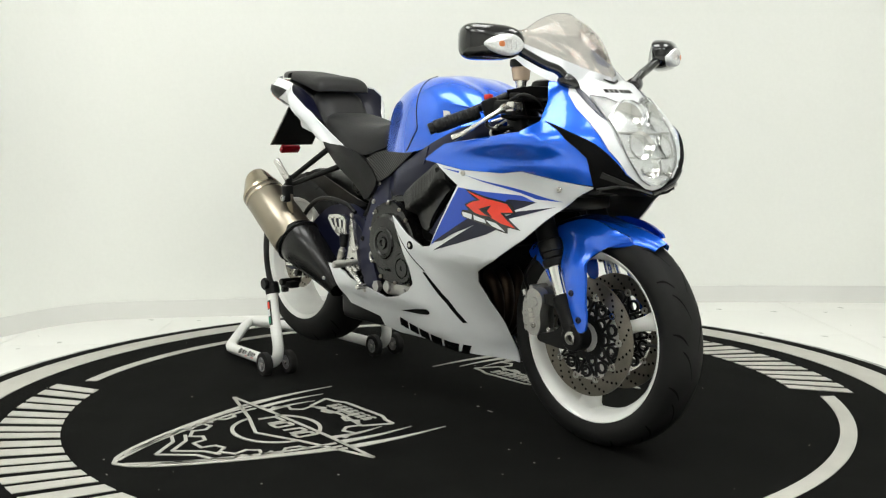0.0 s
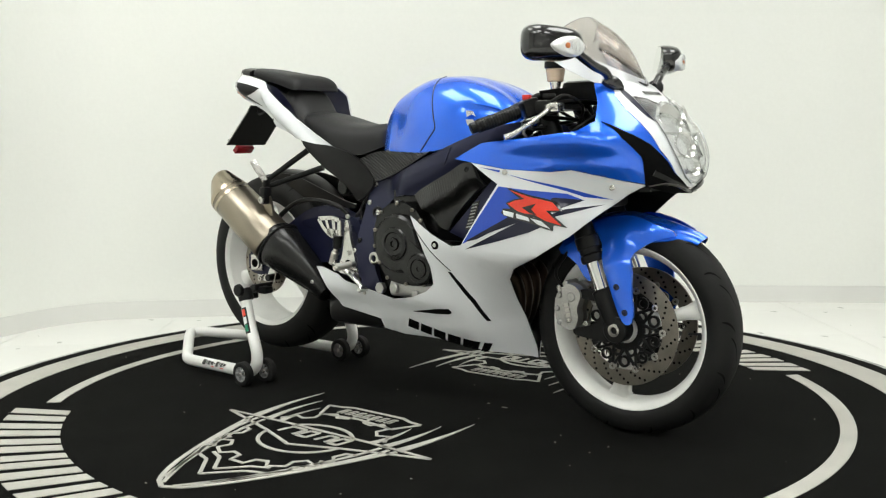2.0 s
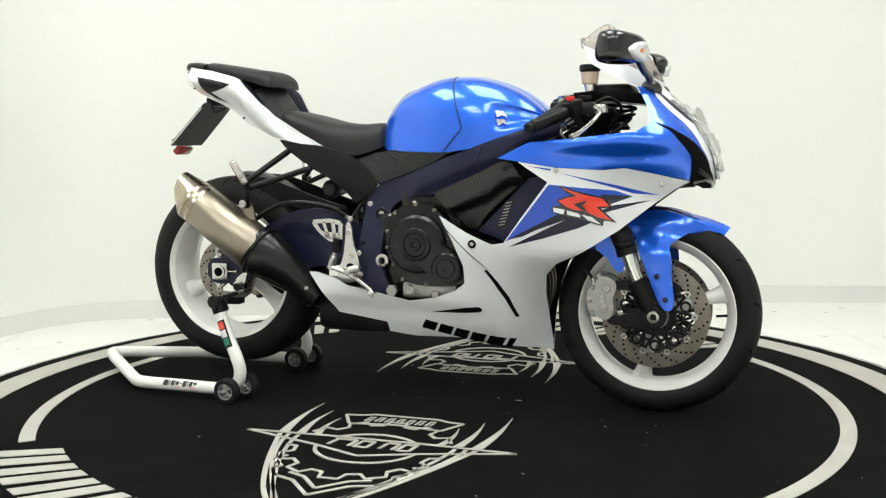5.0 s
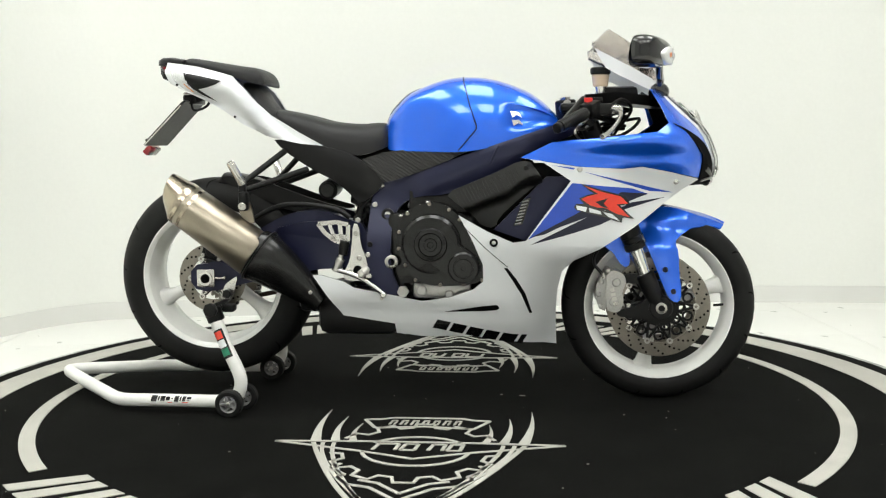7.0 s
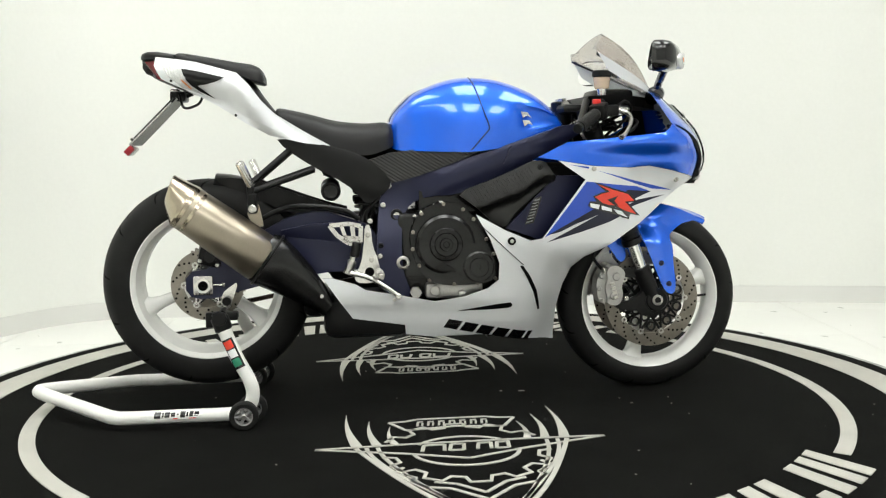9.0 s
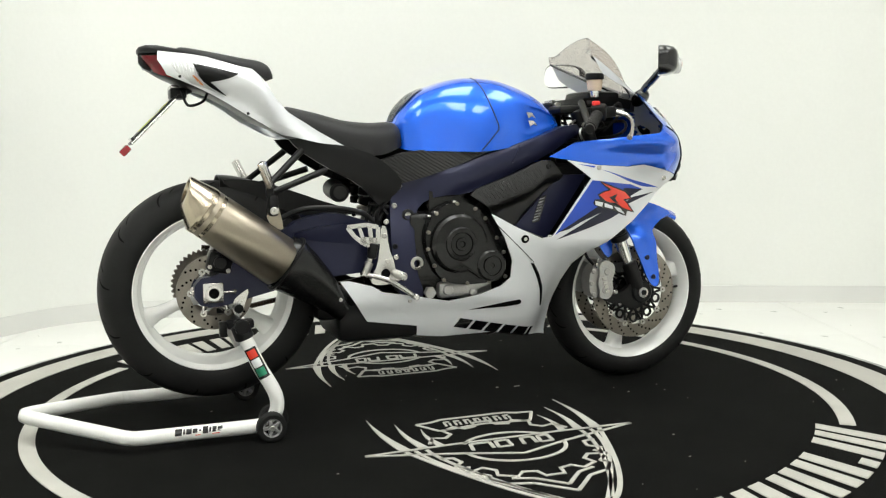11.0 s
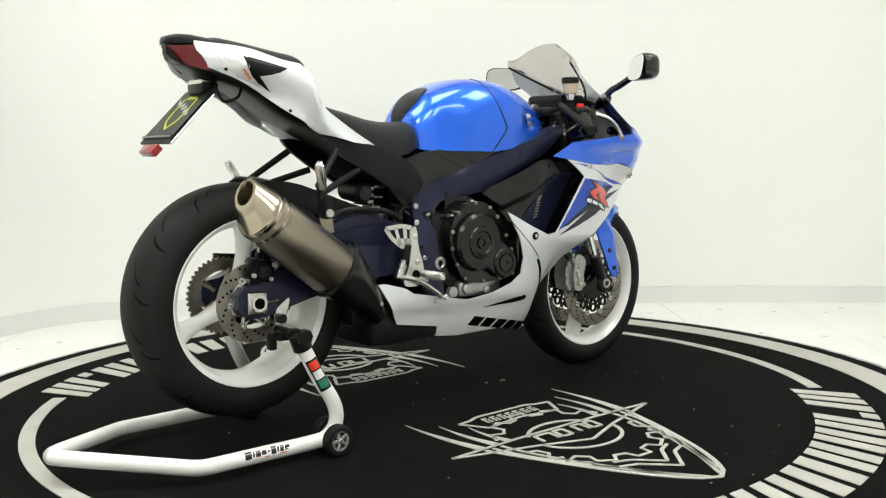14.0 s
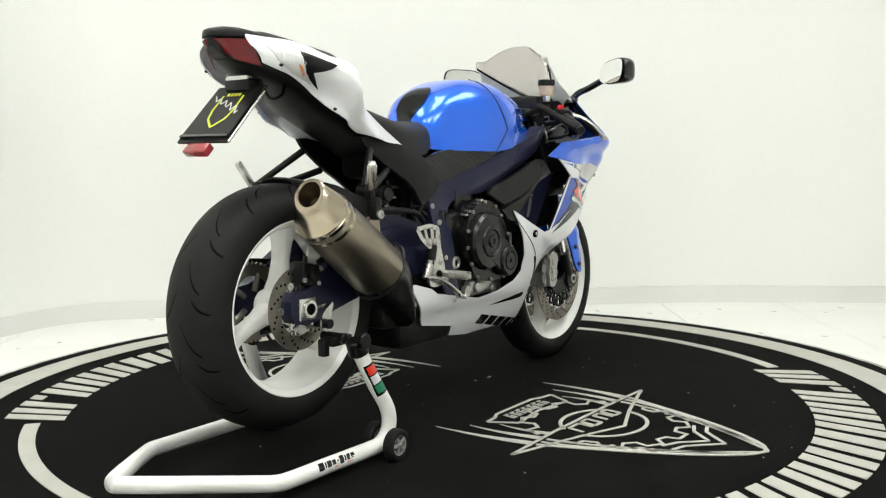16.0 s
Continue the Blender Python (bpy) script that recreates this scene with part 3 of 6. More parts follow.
# ---- front fork, brakes and mudguard ----
for s in (-1, 1):
    cy = mid_y(0.65)
    y = cy + s * 0.106
    top, mid, low = Vector((0.455, y, 0.905)), Vector((0.607, y, 0.497)), Vector((0.645, y, 0.392))
    fork = part("fork_leg", rod(top, mid, 0.029, n=20, bevel=0.003), M_BLACK, bike, "black upper fork tube")
    part("stanchion", rod(mid, low, 0.0205, n=24), M_CHROME, fork, "chromed fork stanchion")
    bm = bmesh.new()
    add_rod(bm, mid + (top - mid) * 0.0, mid + (mid - top).normalized() * 0.022, 0.0315, n=20, bevel=0.003)
    add_rod(bm, (0.590, y, 0.545), (0.602, y, 0.512), 0.0325, n=20, bevel=0.003)
    part("fork_seal", bm, M_BLACK, fork)
    bm = bmesh.new()
    add_rod(bm, (0.640, y, 0.404), (0.680, y, 0.312), 0.029, 0.026, 20, 0.004)
    add_rod(bm, (0.690, y - 0.022, 0.300), (0.690, y + 0.022, 0.300), 0.036, n=28, bevel=0.004)
    add_prism(bm, chaikin([(0.655, 0.345), (0.690, 0.340), (0.700, 0.270), (0.660, 0.262), (0.600, 0.268), (0.560, 0.272), (0.556, 0.292), (0.605, 0.300), (0.640, 0.318)], 2), lambda u, v, d: Vector((u, y - 0.012 + d, v)), 0.024)
    add_prism(bm, chaikin([(0.640, 0.405), (0.655, 0.372), (0.590, 0.372), (0.568, 0.384), (0.572, 0.400)], 2), lambda u, v, d: Vector((u, y - 0.010 + d, v)), 0.020)
    part("fork_foot", bm, M_BLACK, fork, "black cast fork foot")
    m, _ = frame_to((0.690, y, 0.300), (0.690, y + s, 0.300))
    bm = bmesh.new()
    add_lathe(bm, [(0.017, -0.02), (0.017, 0.027), (0.010, 0.028), (0.009, 0.015)], 24, m)
    part("axle_nut", bm, M_STEEL, fork)
    # caliper
    cal = bmesh.new()
    cm = Matrix.Translation((0.545, y - s * 0.016, 0.336)) @ pose(0, 0, 0, 0, -14, 0)
    yc = y - s * 0.020
    CAL = chaikin([(0.527, 0.290), (0.566, 0.284), (0.580, 0.320), (0.572, 0.345), (0.586, 0.378), (0.580, 0.402), (0.548, 0.418), (0.524, 0.400), (0.530, 0.372), (0.520, 0.340), (0.528, 0.315)], 2)
    for y0, y1 in ((0.008, 0.040), (-0.040, -0.012)):
        lo, hi = sorted((yc + s * y0, yc + s * y1))
        add_prism(cal, CAL, lambda u, v, d: Vector((u, lo + d, v)), hi - lo)
    for u, v, r in ((0.548, 0.318, 0.021), (0.556, 0.378, 0.021)):
        add_rod(cal, (u, yc, v), (u, yc + s * 0.0425, v), r, r * 0.80, n=24, bevel=0.006)
    for u, v in ((0.512, 0.302), (0.504, 0.340), (0.512, 0.378), (0.532, 0.412)):
        add_rod(cal, (u, yc - s * 0.030, v), (u, yc + s * 0.031, v), 0.0085, n=12, bevel=0.003)
    add_prism(cal, chaikin([(0.500, 0.300), (0.530, 0.284), (0.536, 0.400), (0.512, 0.398), (0.494, 0.360)], 1), lambda u, v, d: Vector((u, yc - 0.026 + d, v)), 0.052)
    c = part("brake_caliper", cal, M_CALIPER, fork, "cast aluminium brake caliper")
    bm = bmesh.new()
    for k in range(4):
        add_box(bm, (-0.010, 0.0035 * s - 0.002, -0.028 + 0.014 * k), (0.004, 0.002, -0.018 + 0.014 * k), m=cm @ Matrix.Translation((0.006, s * 0.0355, 0)))
    part("lettering_bar", bm, M_STEEL, c, smooth=False)
    bolt("caliper_bolt", cm @ Vector((0.040, s * 0.02, -0.042)), (0, s, 0), M_STEEL, c, 0.008)
    bolt("caliper_bolt", cm @ Vector((0.042, s * 0.02, 0.041)), (0, s, 0), M_STEEL, c, 0.008)
    bolt("bleed_nipple", cm @ Vector((-0.012, s * 0.034, 0.062)), (-0.3, 0, 1), M_STEEL, c, 0.006, 0.016)
    part("brake_hose", tube(smooth_path([(0.515, y, 0.40), (0.49, y - s * 0.01, 0.44), (0.52, y - s * 0.03, 0.50), (0.56, y - s * 0.05, 0.56), (0.52, y - s * 0.06, 0.66)]), 0.005, 8), M_BLACK, fork)

# mudguard: an arched shell over the tyre with a leg each side
secs = []
for k in range(22):
    t = k / 21
    a = radians(51.5 + 78 * t)
    ring = []
    wide = 0.026 + 0.060 * soft(t, 0.0, 0.30)
    rr = cubic((50, 60, 75, 93, 112, 135), (0.321, 0.313, 0.3055, 0.3145, 0.322, 0.330), math.degrees(a))
    for j in range(17):
        u = -1 + 2 * j / 16
        drop = 0.050 * abs(u) ** 3.2 * (0.35 + 0.65 * soft(t, 0, 0.3)) - 0.006 * math.exp(-(u * 6) ** 2) * (1 - t)
        r = rr - drop
        ring.append((Vector((0.690 + r * math.cos(a), 0.012 + wide * u, 0.294 + r * math.sin(a))), Vector((0.690 + (r - 0.004) * math.cos(a), 0.012 + wide * u * 0.96, 0.294 + (r - 0.004) * math.sin(a)))))
    secs.append([p for p, _ in ring] + [q for _, q in reversed(ring)])
guard = part("mudguard", loft(secs), M_BLUE, bike, "glossy blue front mudguard", angle=45)


def leg_w(x, z):
    return 0.090 + 0.034 * (1 - soft(z, 0.47, 0.545)) - 0.022 * soft(z, 0.555, 0.612) + 0.004 * soft(x, 0.64, 0.72) - 0.030 * soft(x, 0.76, 0.85) + 0.010 * max(1 - ((x - cubic((0.32, 0.40, 0.47, 0.54), (0.732, 0.712, 0.696, 0.690), z)) / 0.045) ** 2, 0) * (1 - soft(z, 0.52, 0.58))


LEG = chaikin([(0.590, 0.575), (0.640, 0.596), (0.705, 0.606), (0.766, 0.590), (0.846, 0.556), (0.792, 0.545), (0.752, 0.522), (0.728, 0.500), (0.739, 0.469), (0.740, 0.409), (0.749, 0.348), (0.742, 0.320), (0.722, 0.320), (0.703, 0.345), (0.676, 0.413), (0.650, 0.478), (0.630, 0.540)], 1)
for s in (-1, 1):
    leg = part("mudguard_leg", skin(LEG, leg_w, s, 0.008, 0.012), M_BLUE, guard)
    for x, z in ((0.699, 0.418), (0.724, 0.352)):
        bolt("mudguard_bolt", (x, mid_y(x) + s * leg_w(x, z), z), (0, s, 0), M_FRAME, guard, 0.0085)
    part("mudguard_bracket", skin(chaikin([(0.485, 0.495), (0.510, 0.530), (0.565, 0.545), (0.598, 0.476), (0.602, 0.427), (0.580, 0.415), (0.540, 0.476)], 1), plate_y(0.078), s, 0.006, 0.04), M_BLUE, guard)


# ---- frame, engine and swingarm ----
def frame_w(x, z):
    a = 0.115 + 0.055 * (1 - soft(z, 0.45, 0.68))
    b = cubic((-0.2, 0.0, 0.2, 0.32, 0.44), (0.118, 0.150, 0.180, 0.178, 0.140), x)
    k = soft(x, -0.13, 0.0)
    # the spar's rounded flank
    zc = cubic((-0.1, 0.1, 0.2, 0.375, 0.44), (0.665, 0.728, 0.768, 0.832, 0.85), x)
    return a * (1 - k) + b * k + 0.015 * (1 - min(((z - zc) / 0.048) ** 2, 1)) * soft(x, -0.12, 0.02)


SPAR = [(-0.19, 0.60), (-0.18, 0.655), (-0.15, 0.685), (-0.09, 0.703), (0.201, 0.797), (0.415, 0.866), (0.44, 0.83), (0.375, 0.800), (0.283, 0.752), (0.10, 0.672), (0.046, 0.647),
        (-0.04, 0.645), (-0.095, 0.620), (-0.118, 0.575), (-0.124, 0.50), (-0.122, 0.42), (-0.095, 0.352), (-0.115, 0.335), (-0.165, 0.345), (-0.195, 0.40), (-0.198, 0.50)]
for s in (-1, 1):
    fr = part("frame_spar", skin(chaikin(SPAR, 1), frame_w, s, 0.045, 0.014), M_FRAME, bike, "navy satin aluminium frame spar")
    part("weld_bead", tube([(0.205 - 0.004 * k, mid_y(0.2) + s * (frame_w(0.2, 0.75) + 0.001), 0.792 - 0.0085 * k) for k in range(7)], 0.003, 8), M_FRAME, fr)
    for x, z, r in ((-0.135, 0.588, 0.019), (-0.121, 0.447, 0.020)):
        y = mid_y(x) + s * frame_w(x, z)
        m, _ = frame_to((x, y - s * 0.006, z), (x, y + s, z))
        bm = bmesh.new()
        add_loop_lathe(bm, [(0.010, 0.0), (r, 0.0), (r, 0.009), (r - 0.004, 0.011), (0.012, 0.011), (0.010, 0.008)], 24, m)
        part("pivot_ring", bm, M_STEEL if z < 0.5 else M_BLACK, fr, "bare steel pivot ring" if z < 0.5 else "")
        bm = bmesh.new()
        add_lathe(bm, [(0.011, 0.0), (0.010, 0.006)], 6, m)
        part("pivot_bolt", bm, M_RECESSBLACK if z < 0.5 else M_STEEL, fr)
    for x, z in ((-0.155, 0.675), (-0.175, 0.618), (-0.185, 0.375), (-0.182, 0.352), (-0.186, 0.50), (0.30, 0.70)):
        y = mid_y(x) + s * (frame_w(x, z) if z != 0.70 else 0.205)
        bolt("frame_bolt", (x, y, z), (0, s, 0), M_STEEL if z > 0.6 and z != 0.70 else M_BLACK, fr, 0.0085)

eng = part("engine", box((-0.14, -0.145, 0.30), (0.24, 0.16, 0.60), 0.03), M_ENGINE, bike, "black engine block")
# near-black blocks, oversized so the space behind the fairing reads as shade
bm = bmesh.new()
add_box(bm, (0.12, -0.165, 0.51), (0.45, 0.178, 0.735), 0.03)
add_box(bm, (0.18, -0.125, 0.37), (0.335, 0.140, 0.62), 0.02)
add_box(bm, (0.18, -0.050, 0.23), (0.285, 0.066, 0.40), 0.02)
part("radiator_core", bm, M_RECESSBLACK, bike, "radiator and ducting blocks, dark as the shaded space behind the fairing")
bm = bmesh.new()
for k in range(4):
    y = -0.09 + 0.06 * k
    add_tube(bm, smooth_path([(0.25, y, 0.46), (0.340, y * 0.85, 0.415), (0.348, y * 0.6, 0.33), (0.300, y * 0.4, 0.245), (0.15, y * 0.4, 0.205)]), 0.021, 12)
part("exhaust_header", bm, M_HEADER, bike, "heat-stained exhaust header pipes")
part("sump", box((-0.12, -0.11, 0.205), (0.20, 0.11, 0.33), 0.03), M_ENGINE, eng)
# clutch cover
YC = -0.185
COVER = chaikin([(-0.10, 0.545), (-0.07, 0.605), (0.0, 0.632), (0.06, 0.615), (0.11, 0.56), (0.145, 0.48), (0.165, 0.42), (0.150, 0.382), (0.02, 0.375), (-0.05, 0.39), (-0.085, 0.45), (-0.10, 0.50)], 2)
bm = bmesh.new()
add_prism(bm, COVER, lambda u, v, d: Vector((u, YC + 0.05 - d, v)), 0.05)
cover = part("clutch_cover", bm, M_ENGINE, eng, "black crankcase cover with ribbed edge")


def face_lathe(x, z, prof, n, mat, name, parent):
    m, _ = frame_to((x, YC, z), (x, YC - 1, z))
    b = bmesh.new()
    add_lathe(b, prof, n, m)
    return part(name, b, mat, parent)


face_lathe(0.004, 0.503, [(0.090, -0.002), (0.088, 0.012), (0.080, 0.020), (0.050, 0.023), (0.047, 0.028), (0.036, 0.030), (0.033, 0.026), (0.020, 0.026), (0.018, 0.031), (0.010, 0.031), (0.008, 0.027)], 48, M_ENGINE, "clutch_dome", cover)
face_lathe(0.101, 0.434, [(0.048, -0.002), (0.047, 0.024), (0.042, 0.029), (0.031, 0.029), (0.030, 0.025), (0.027, 0.025), (0.026, 0.030), (0.007, 0.030), (0.006, 0.027)], 36, M_ENGINE, "pickup_cover", cover)
web = [(0.004 + 0.050 * math.cos(radians(a)), 0.503 + 0.050 * math.sin(radians(a))) for a in range(60, 241, 20)] + [(0.101 + 0.049 * math.cos(radians(a)), 0.434 + 0.049 * math.sin(radians(a))) for a in range(240, 421, 20)]
bm = bmesh.new()
add_prism(bm, web, lambda u, v, d: Vector((u, YC - d, v)), 0.0225)
bmesh.ops.bevel(bm, geom=[e for e in bm.edges if e.calc_face_angle(0) > 0.9], offset=0.004, segments=2, affect="EDGES")
part("cover_web", bm, M_ENGINE, cover)
for x, z in ((-0.092, 0.54), (-0.066, 0.595), (0.0, 0.622), (0.058, 0.605), (0.09, 0.575), (0.128, 0.515), (0.150, 0.47), (0.155, 0.395), (0.10, 0.383), (0.03, 0.381), (-0.045, 0.395), (-0.075, 0.44), (-0.094, 0.49)):
    bolt("cover_bolt", (x, YC - 0.001, z), (0, -1, 0), M_DISC, cover, 0.0058, 0.006)
bm = bmesh.new()
for k in range(8):
    add_box(bm, (-0.092 + 0.020 * k, YC + 0.003, 0.608 - abs(k - 4) * 0.006), (-0.080 + 0.020 * k, YC + 0.03, 0.632 - abs(k - 4) * 0.010), 0.003)
part("cover_fins", bm, M_ALU, cover, "bare alloy gasket fins")
bm = bmesh.new()
add_box(bm, (-0.055, -0.170, 0.335), (0.12, -0.10, 0.385), 0.012)
add_rod(bm, (-0.028, -0.165, 0.362), (-0.028, -0.182, 0.362), 0.016, n=20, bevel=0.003)
add_rod(bm, (0.055, -0.165, 0.350), (0.055, -0.180, 0.350), 0.013, n=20, bevel=0.003)
add_rod(bm, (-0.085, -0.165, 0.358), (-0.085, -0.180, 0.358), 0.018, n=6)
part("sump_casting", bm, M_CALIPER, eng, "bare aluminium lower casting")


def arm_w(x, z):
    return cubic((-0.76, -0.55, -0.36, -0.2), (0.128, 0.122, 0.128, 0.135), x)


ARM = chaikin([(-0.762, 0.43), (-0.764, 0.360), (-0.70, 0.345), (-0.585, 0.375), (-0.40, 0.415), (-0.20, 0.43), (-0.19, 0.55), (-0.30, 0.590), (-0.36, 0.605), (-0.45, 0.592), (-0.54, 0.545), (-0.66, 0.468), (-0.69, 0.44)], 1)
for s in (-1, 1):
    arm = part("swingarm", skin(ARM, arm_w, s, 0.042, 0.04), M_FRAME, bike, "navy swingarm with pressed flanks")
    part("swingarm_rib", skin(chaikin([(-0.52, 0.54), (-0.36, 0.575), (-0.25, 0.555), (-0.22, 0.50), (-0.36, 0.515)], 1), lambda x, z: arm_w(x, z) + 0.012 * soft(z, 0.50, 0.57), s, 0.015, 0.02), M_FRAME, arm)
    y = mid_y(-0.7) + s * arm_w(-0.71, 0.39)
    bm = bmesh.new()
    add_box(bm, (-0.742, min(y, y + s * 0.012), 0.362), (-0.684, max(y, y + s * 0.012), 0.420), 0.005)
    m, _ = frame_to((-0.712, y, 0.391), (-0.712, y + s, 0.391))
    add_loop_lathe(bm, [(0.011, 0.008), (0.022, 0.008), (0.022, 0.019), (0.011, 0.019)], 24, m)
    # near-black plug whose colour gives the shade of the hollow axle
    hole = bmesh.new()
    add_lathe(hole, [(0.0145, 0.004), (0.0145, 0.0205), (0.006, 0.0208), (0.005, 0.016)], 20, m)
    part("axle_end", hole, M_RECESSBLACK, arm, "axle end coloured dark as a shaded hollow")
    add_rod(bm, (-0.684, y + s * 0.006, 0.391), (-0.655, y + s * 0.006, 0.391), 0.004, n=8)
    add_rod(bm, (-0.657, y + s * 0.006, 0.391), (-0.650, y + s * 0.006, 0.391), 0.007, n=6)
    part("axle_block", bm, M_ALU, arm, "silver chain adjuster block")
    bm = bmesh.new()
    add_rod(bm, (-0.645, y - s * 0.03, 0.343), (-0.645, y + s * 0.022, 0.343), 0.013, n=16, bevel=0.002)
    part("stand_spool", bm, M_BLACK, arm)
    part("spool_plate", skin(chaikin([(-0.66, 0.365), (-0.635, 0.385), (-0.61, 0.40), (-0.628, 0.345), (-0.64, 0.315), (-0.66, 0.325)], 1), plate_y(0.131), s, 0.005, 0.05), M_ALU, arm)
# rear caliper on its bracket
bm = bmesh.new()
cm = Matrix.Translation((-0.690, -0.100, 0.475)) @ pose(0, 0, 0, 0, 15, 0)
add_box(bm, (-0.035, -0.025, -0.030), (0.035, 0.030, 0.028), 0.010, cm)
add_rod(bm, cm @ Vector((0, -0.02, 0)), cm @ Vector((0, -0.038, 0)), 0.019, n=18, bevel=0.003)
add_box(bm, (-0.02, -0.008, -0.075), (0.03, 0.006, -0.02), 0.005, cm)
add_rod(bm, cm @ Vector((-0.02, -0.01, 0.026)), cm @ Vector((-0.02, -0.01, 0.05)), 0.006, n=10)
rear_cal = part("rear_caliper", bm, M_BLACK, bike, "small black rear brake caliper")
for u, v in ((-0.026, -0.018), (0.026, -0.018), (0.026, 0.020)):
    bolt("caliper_bolt", cm @ Vector((u, -0.025, v)), (0, -1, 0), M_STEEL, rear_cal, 0.0065)
part("bleed_nipple", rod(cm @ Vector((-0.020, -0.012, 0.044)), cm @ Vector((-0.024, -0.014, 0.066)), 0.0045, n=8), M_STEEL, rear_cal)
part("rear_hose", tube(smooth_path([(-0.66, -0.115, 0.50), (-0.56, -0.14, 0.57), (-0.47, -0.145, 0.615), (-0.38, -0.145, 0.620), (-0.29, -0.145, 0.605), (-0.25, -0.14, 0.58)]), 0.008, 10), M_BLACK, bike, "black rear brake hose")

# rear hugger and shock
secs = []
for k in range(20):
    a = radians(84 - 66 * k / 19)
    ring, inn = [], []
    for j in range(11):
        u = -1 + 2 * j / 10
        r = 0.330 - 0.030 * abs(u) ** 3 + 0.01 * math.sin(math.pi * k / 19)
        ring.append(Vector((-0.709 + r * math.cos(a), mid_y(-0.7) + 0.082 * u, 0.390 + r * math.sin(a))))
        inn.append(Vector((-0.709 + (r - 0.004) * math.cos(a), mid_y(-0.7) + 0.080 * u, 0.390 + (r - 0.004) * math.sin(a))))
    secs.append(ring + inn[::-1])
part("hugger", loft(secs), M_BLACK, bike, "black hugger over the rear tyre", angle=50)
HUG = chaikin([(-0.68, 0.704), (-0.64, 0.708), (-0.56, 0.700), (-0.48, 0.672), (-0.36, 0.628), (-0.25, 0.598), (-0.36, 0.590), (-0.47, 0.600), (-0.53, 0.632), (-0.62, 0.668)], 1)
both("hugger_flank", HUG, plate_y(0.084), M_BLACK, bike, thick=0.006)
bm = bmesh.new()
add_rod(bm, (-0.235, 0.0, 0.44), (-0.205, 0.0, 0.70), 0.026, n=20)
for k in range(9):
    z = 0.50 + 0.02 * k
    add_tube(bm, [(-0.228 + 0.003 * k + 0.040 * math.cos(a), 0.040 * math.sin(a), z + 0.02 * a / 6.283) for a in np.linspace(0, 2 * math.pi, 17)], 0.006, 8)
part("shock_absorber", bm, M_STEEL, bike, "coil-over rear shock absorber")
bm = bmesh.new()
add_rod(bm, (-0.33, -0.075, 0.66), (-0.33, 0.02, 0.67), 0.030, n=24, bevel=0.004)
part("shock_reservoir", bm, M_BLACK, bike)
part("reservoir_cap", rod((-0.33, -0.076, 0.66), (-0.33, -0.082, 0.66), 0.022, n=20, bevel=0.002), M_ENGINE, bike)
bm = bmesh.new()
add_box(bm, (-0.36, -0.085, 0.70), (-0.12, 0.085, 0.80), 0.03)
add_box(bm, (-0.225, -0.07, 0.40), (-0.12, 0.07, 0.74), 0.03)
part("airbox_well", bm, M_RECESSBLACK, bike, "dark inner mudguard and linkage")

# ---- exhaust ----
ax0, ax1 = Vector((-0.744, -0.210, 0.631)), Vector((-0.533, -0.200, 0.475))
m, L = frame_to(ax0, ax1)
bm = bmesh.new()
add_lathe(bm, [(0.0755, 0.0), (0.0775, 0.004), (0.0815, L * 0.5), (0.0835, L - 0.002), (0.080, L + 0.004)], 48, m, squash=(1.0, 0.86))
muf = part("muffler", bm, M_TITAN, bike, "brushed titanium silencer can", angle=40)
bm = bmesh.new()
for h in (0.006, 0.030):
    add_loop_lathe(bm, [(0.0765, h - 0.006), (0.0790, h - 0.005), (0.0790, h + 0.005), (0.0765, h + 0.006)], 48, m @ Matrix.Diagonal((1, 0.86, 1, 1)))
part("muffler_band", bm, M_TIP, muf)
# slanted polished end cap with an open mouth
secs = []
for h, r, lift in ((0.008, 0.0765, 0.0), (-0.006, 0.0755, 0.0), (-0.012, 0.072, 0.001), (-0.046, 0.0555, 0.010), (-0.060, 0.0475, 0.015), (-0.063, 0.043, 0.017), (-0.063, 0.034, 0.018), (-0.02, 0.031, 0.010)):
    ring = []
    for k in range(40):
        a = 2 * math.pi * k / 40
        p = m @ Vector((r * math.cos(a), 0.90 * r * math.sin(a), h))
        up = Vector((0.58, 0, 0.81))
        skew = (p - (m @ Vector((0, 0, h)))).dot(up) / 0.066
        p = p + up * lift + (ax0 - ax1).normalized() * (skew * 0.30 * abs(h))
        ring.append(p)
    secs.append(ring)
part("end_cap", loft(secs), M_TIP, muf, "polished bronze-toned exhaust end cap")
part("exhaust_mouth", loft([secs[-1], [p + (ax1 - ax0).normalized() * 0.03 for p in secs[-1]]]), M_RECESSBLACK, muf, "dark exhaust mouth")
bm = bmesh.new()
add_prism(bm, chaikin([(-0.575, 0.595), (-0.560, 0.640), (-0.540, 0.640), (-0.530, 0.600), (-0.525, 0.560)], 1), lambda u, v, d: Vector((u, -0.205 - d, v)), 0.008)
part("muffler_bracket", bm, M_TITAN, muf)
bm = bmesh.new()
add_box(bm, (-0.568, -0.235, 0.607), (-0.541, -0.198, 0.665), 0.008)
part("hanger", bm, M_BLACK, muf)
bolt("hanger_bolt", (-0.554, -0.236, 0.622), (0, -1, 0), M_STEEL, muf, 0.012, 0.006)
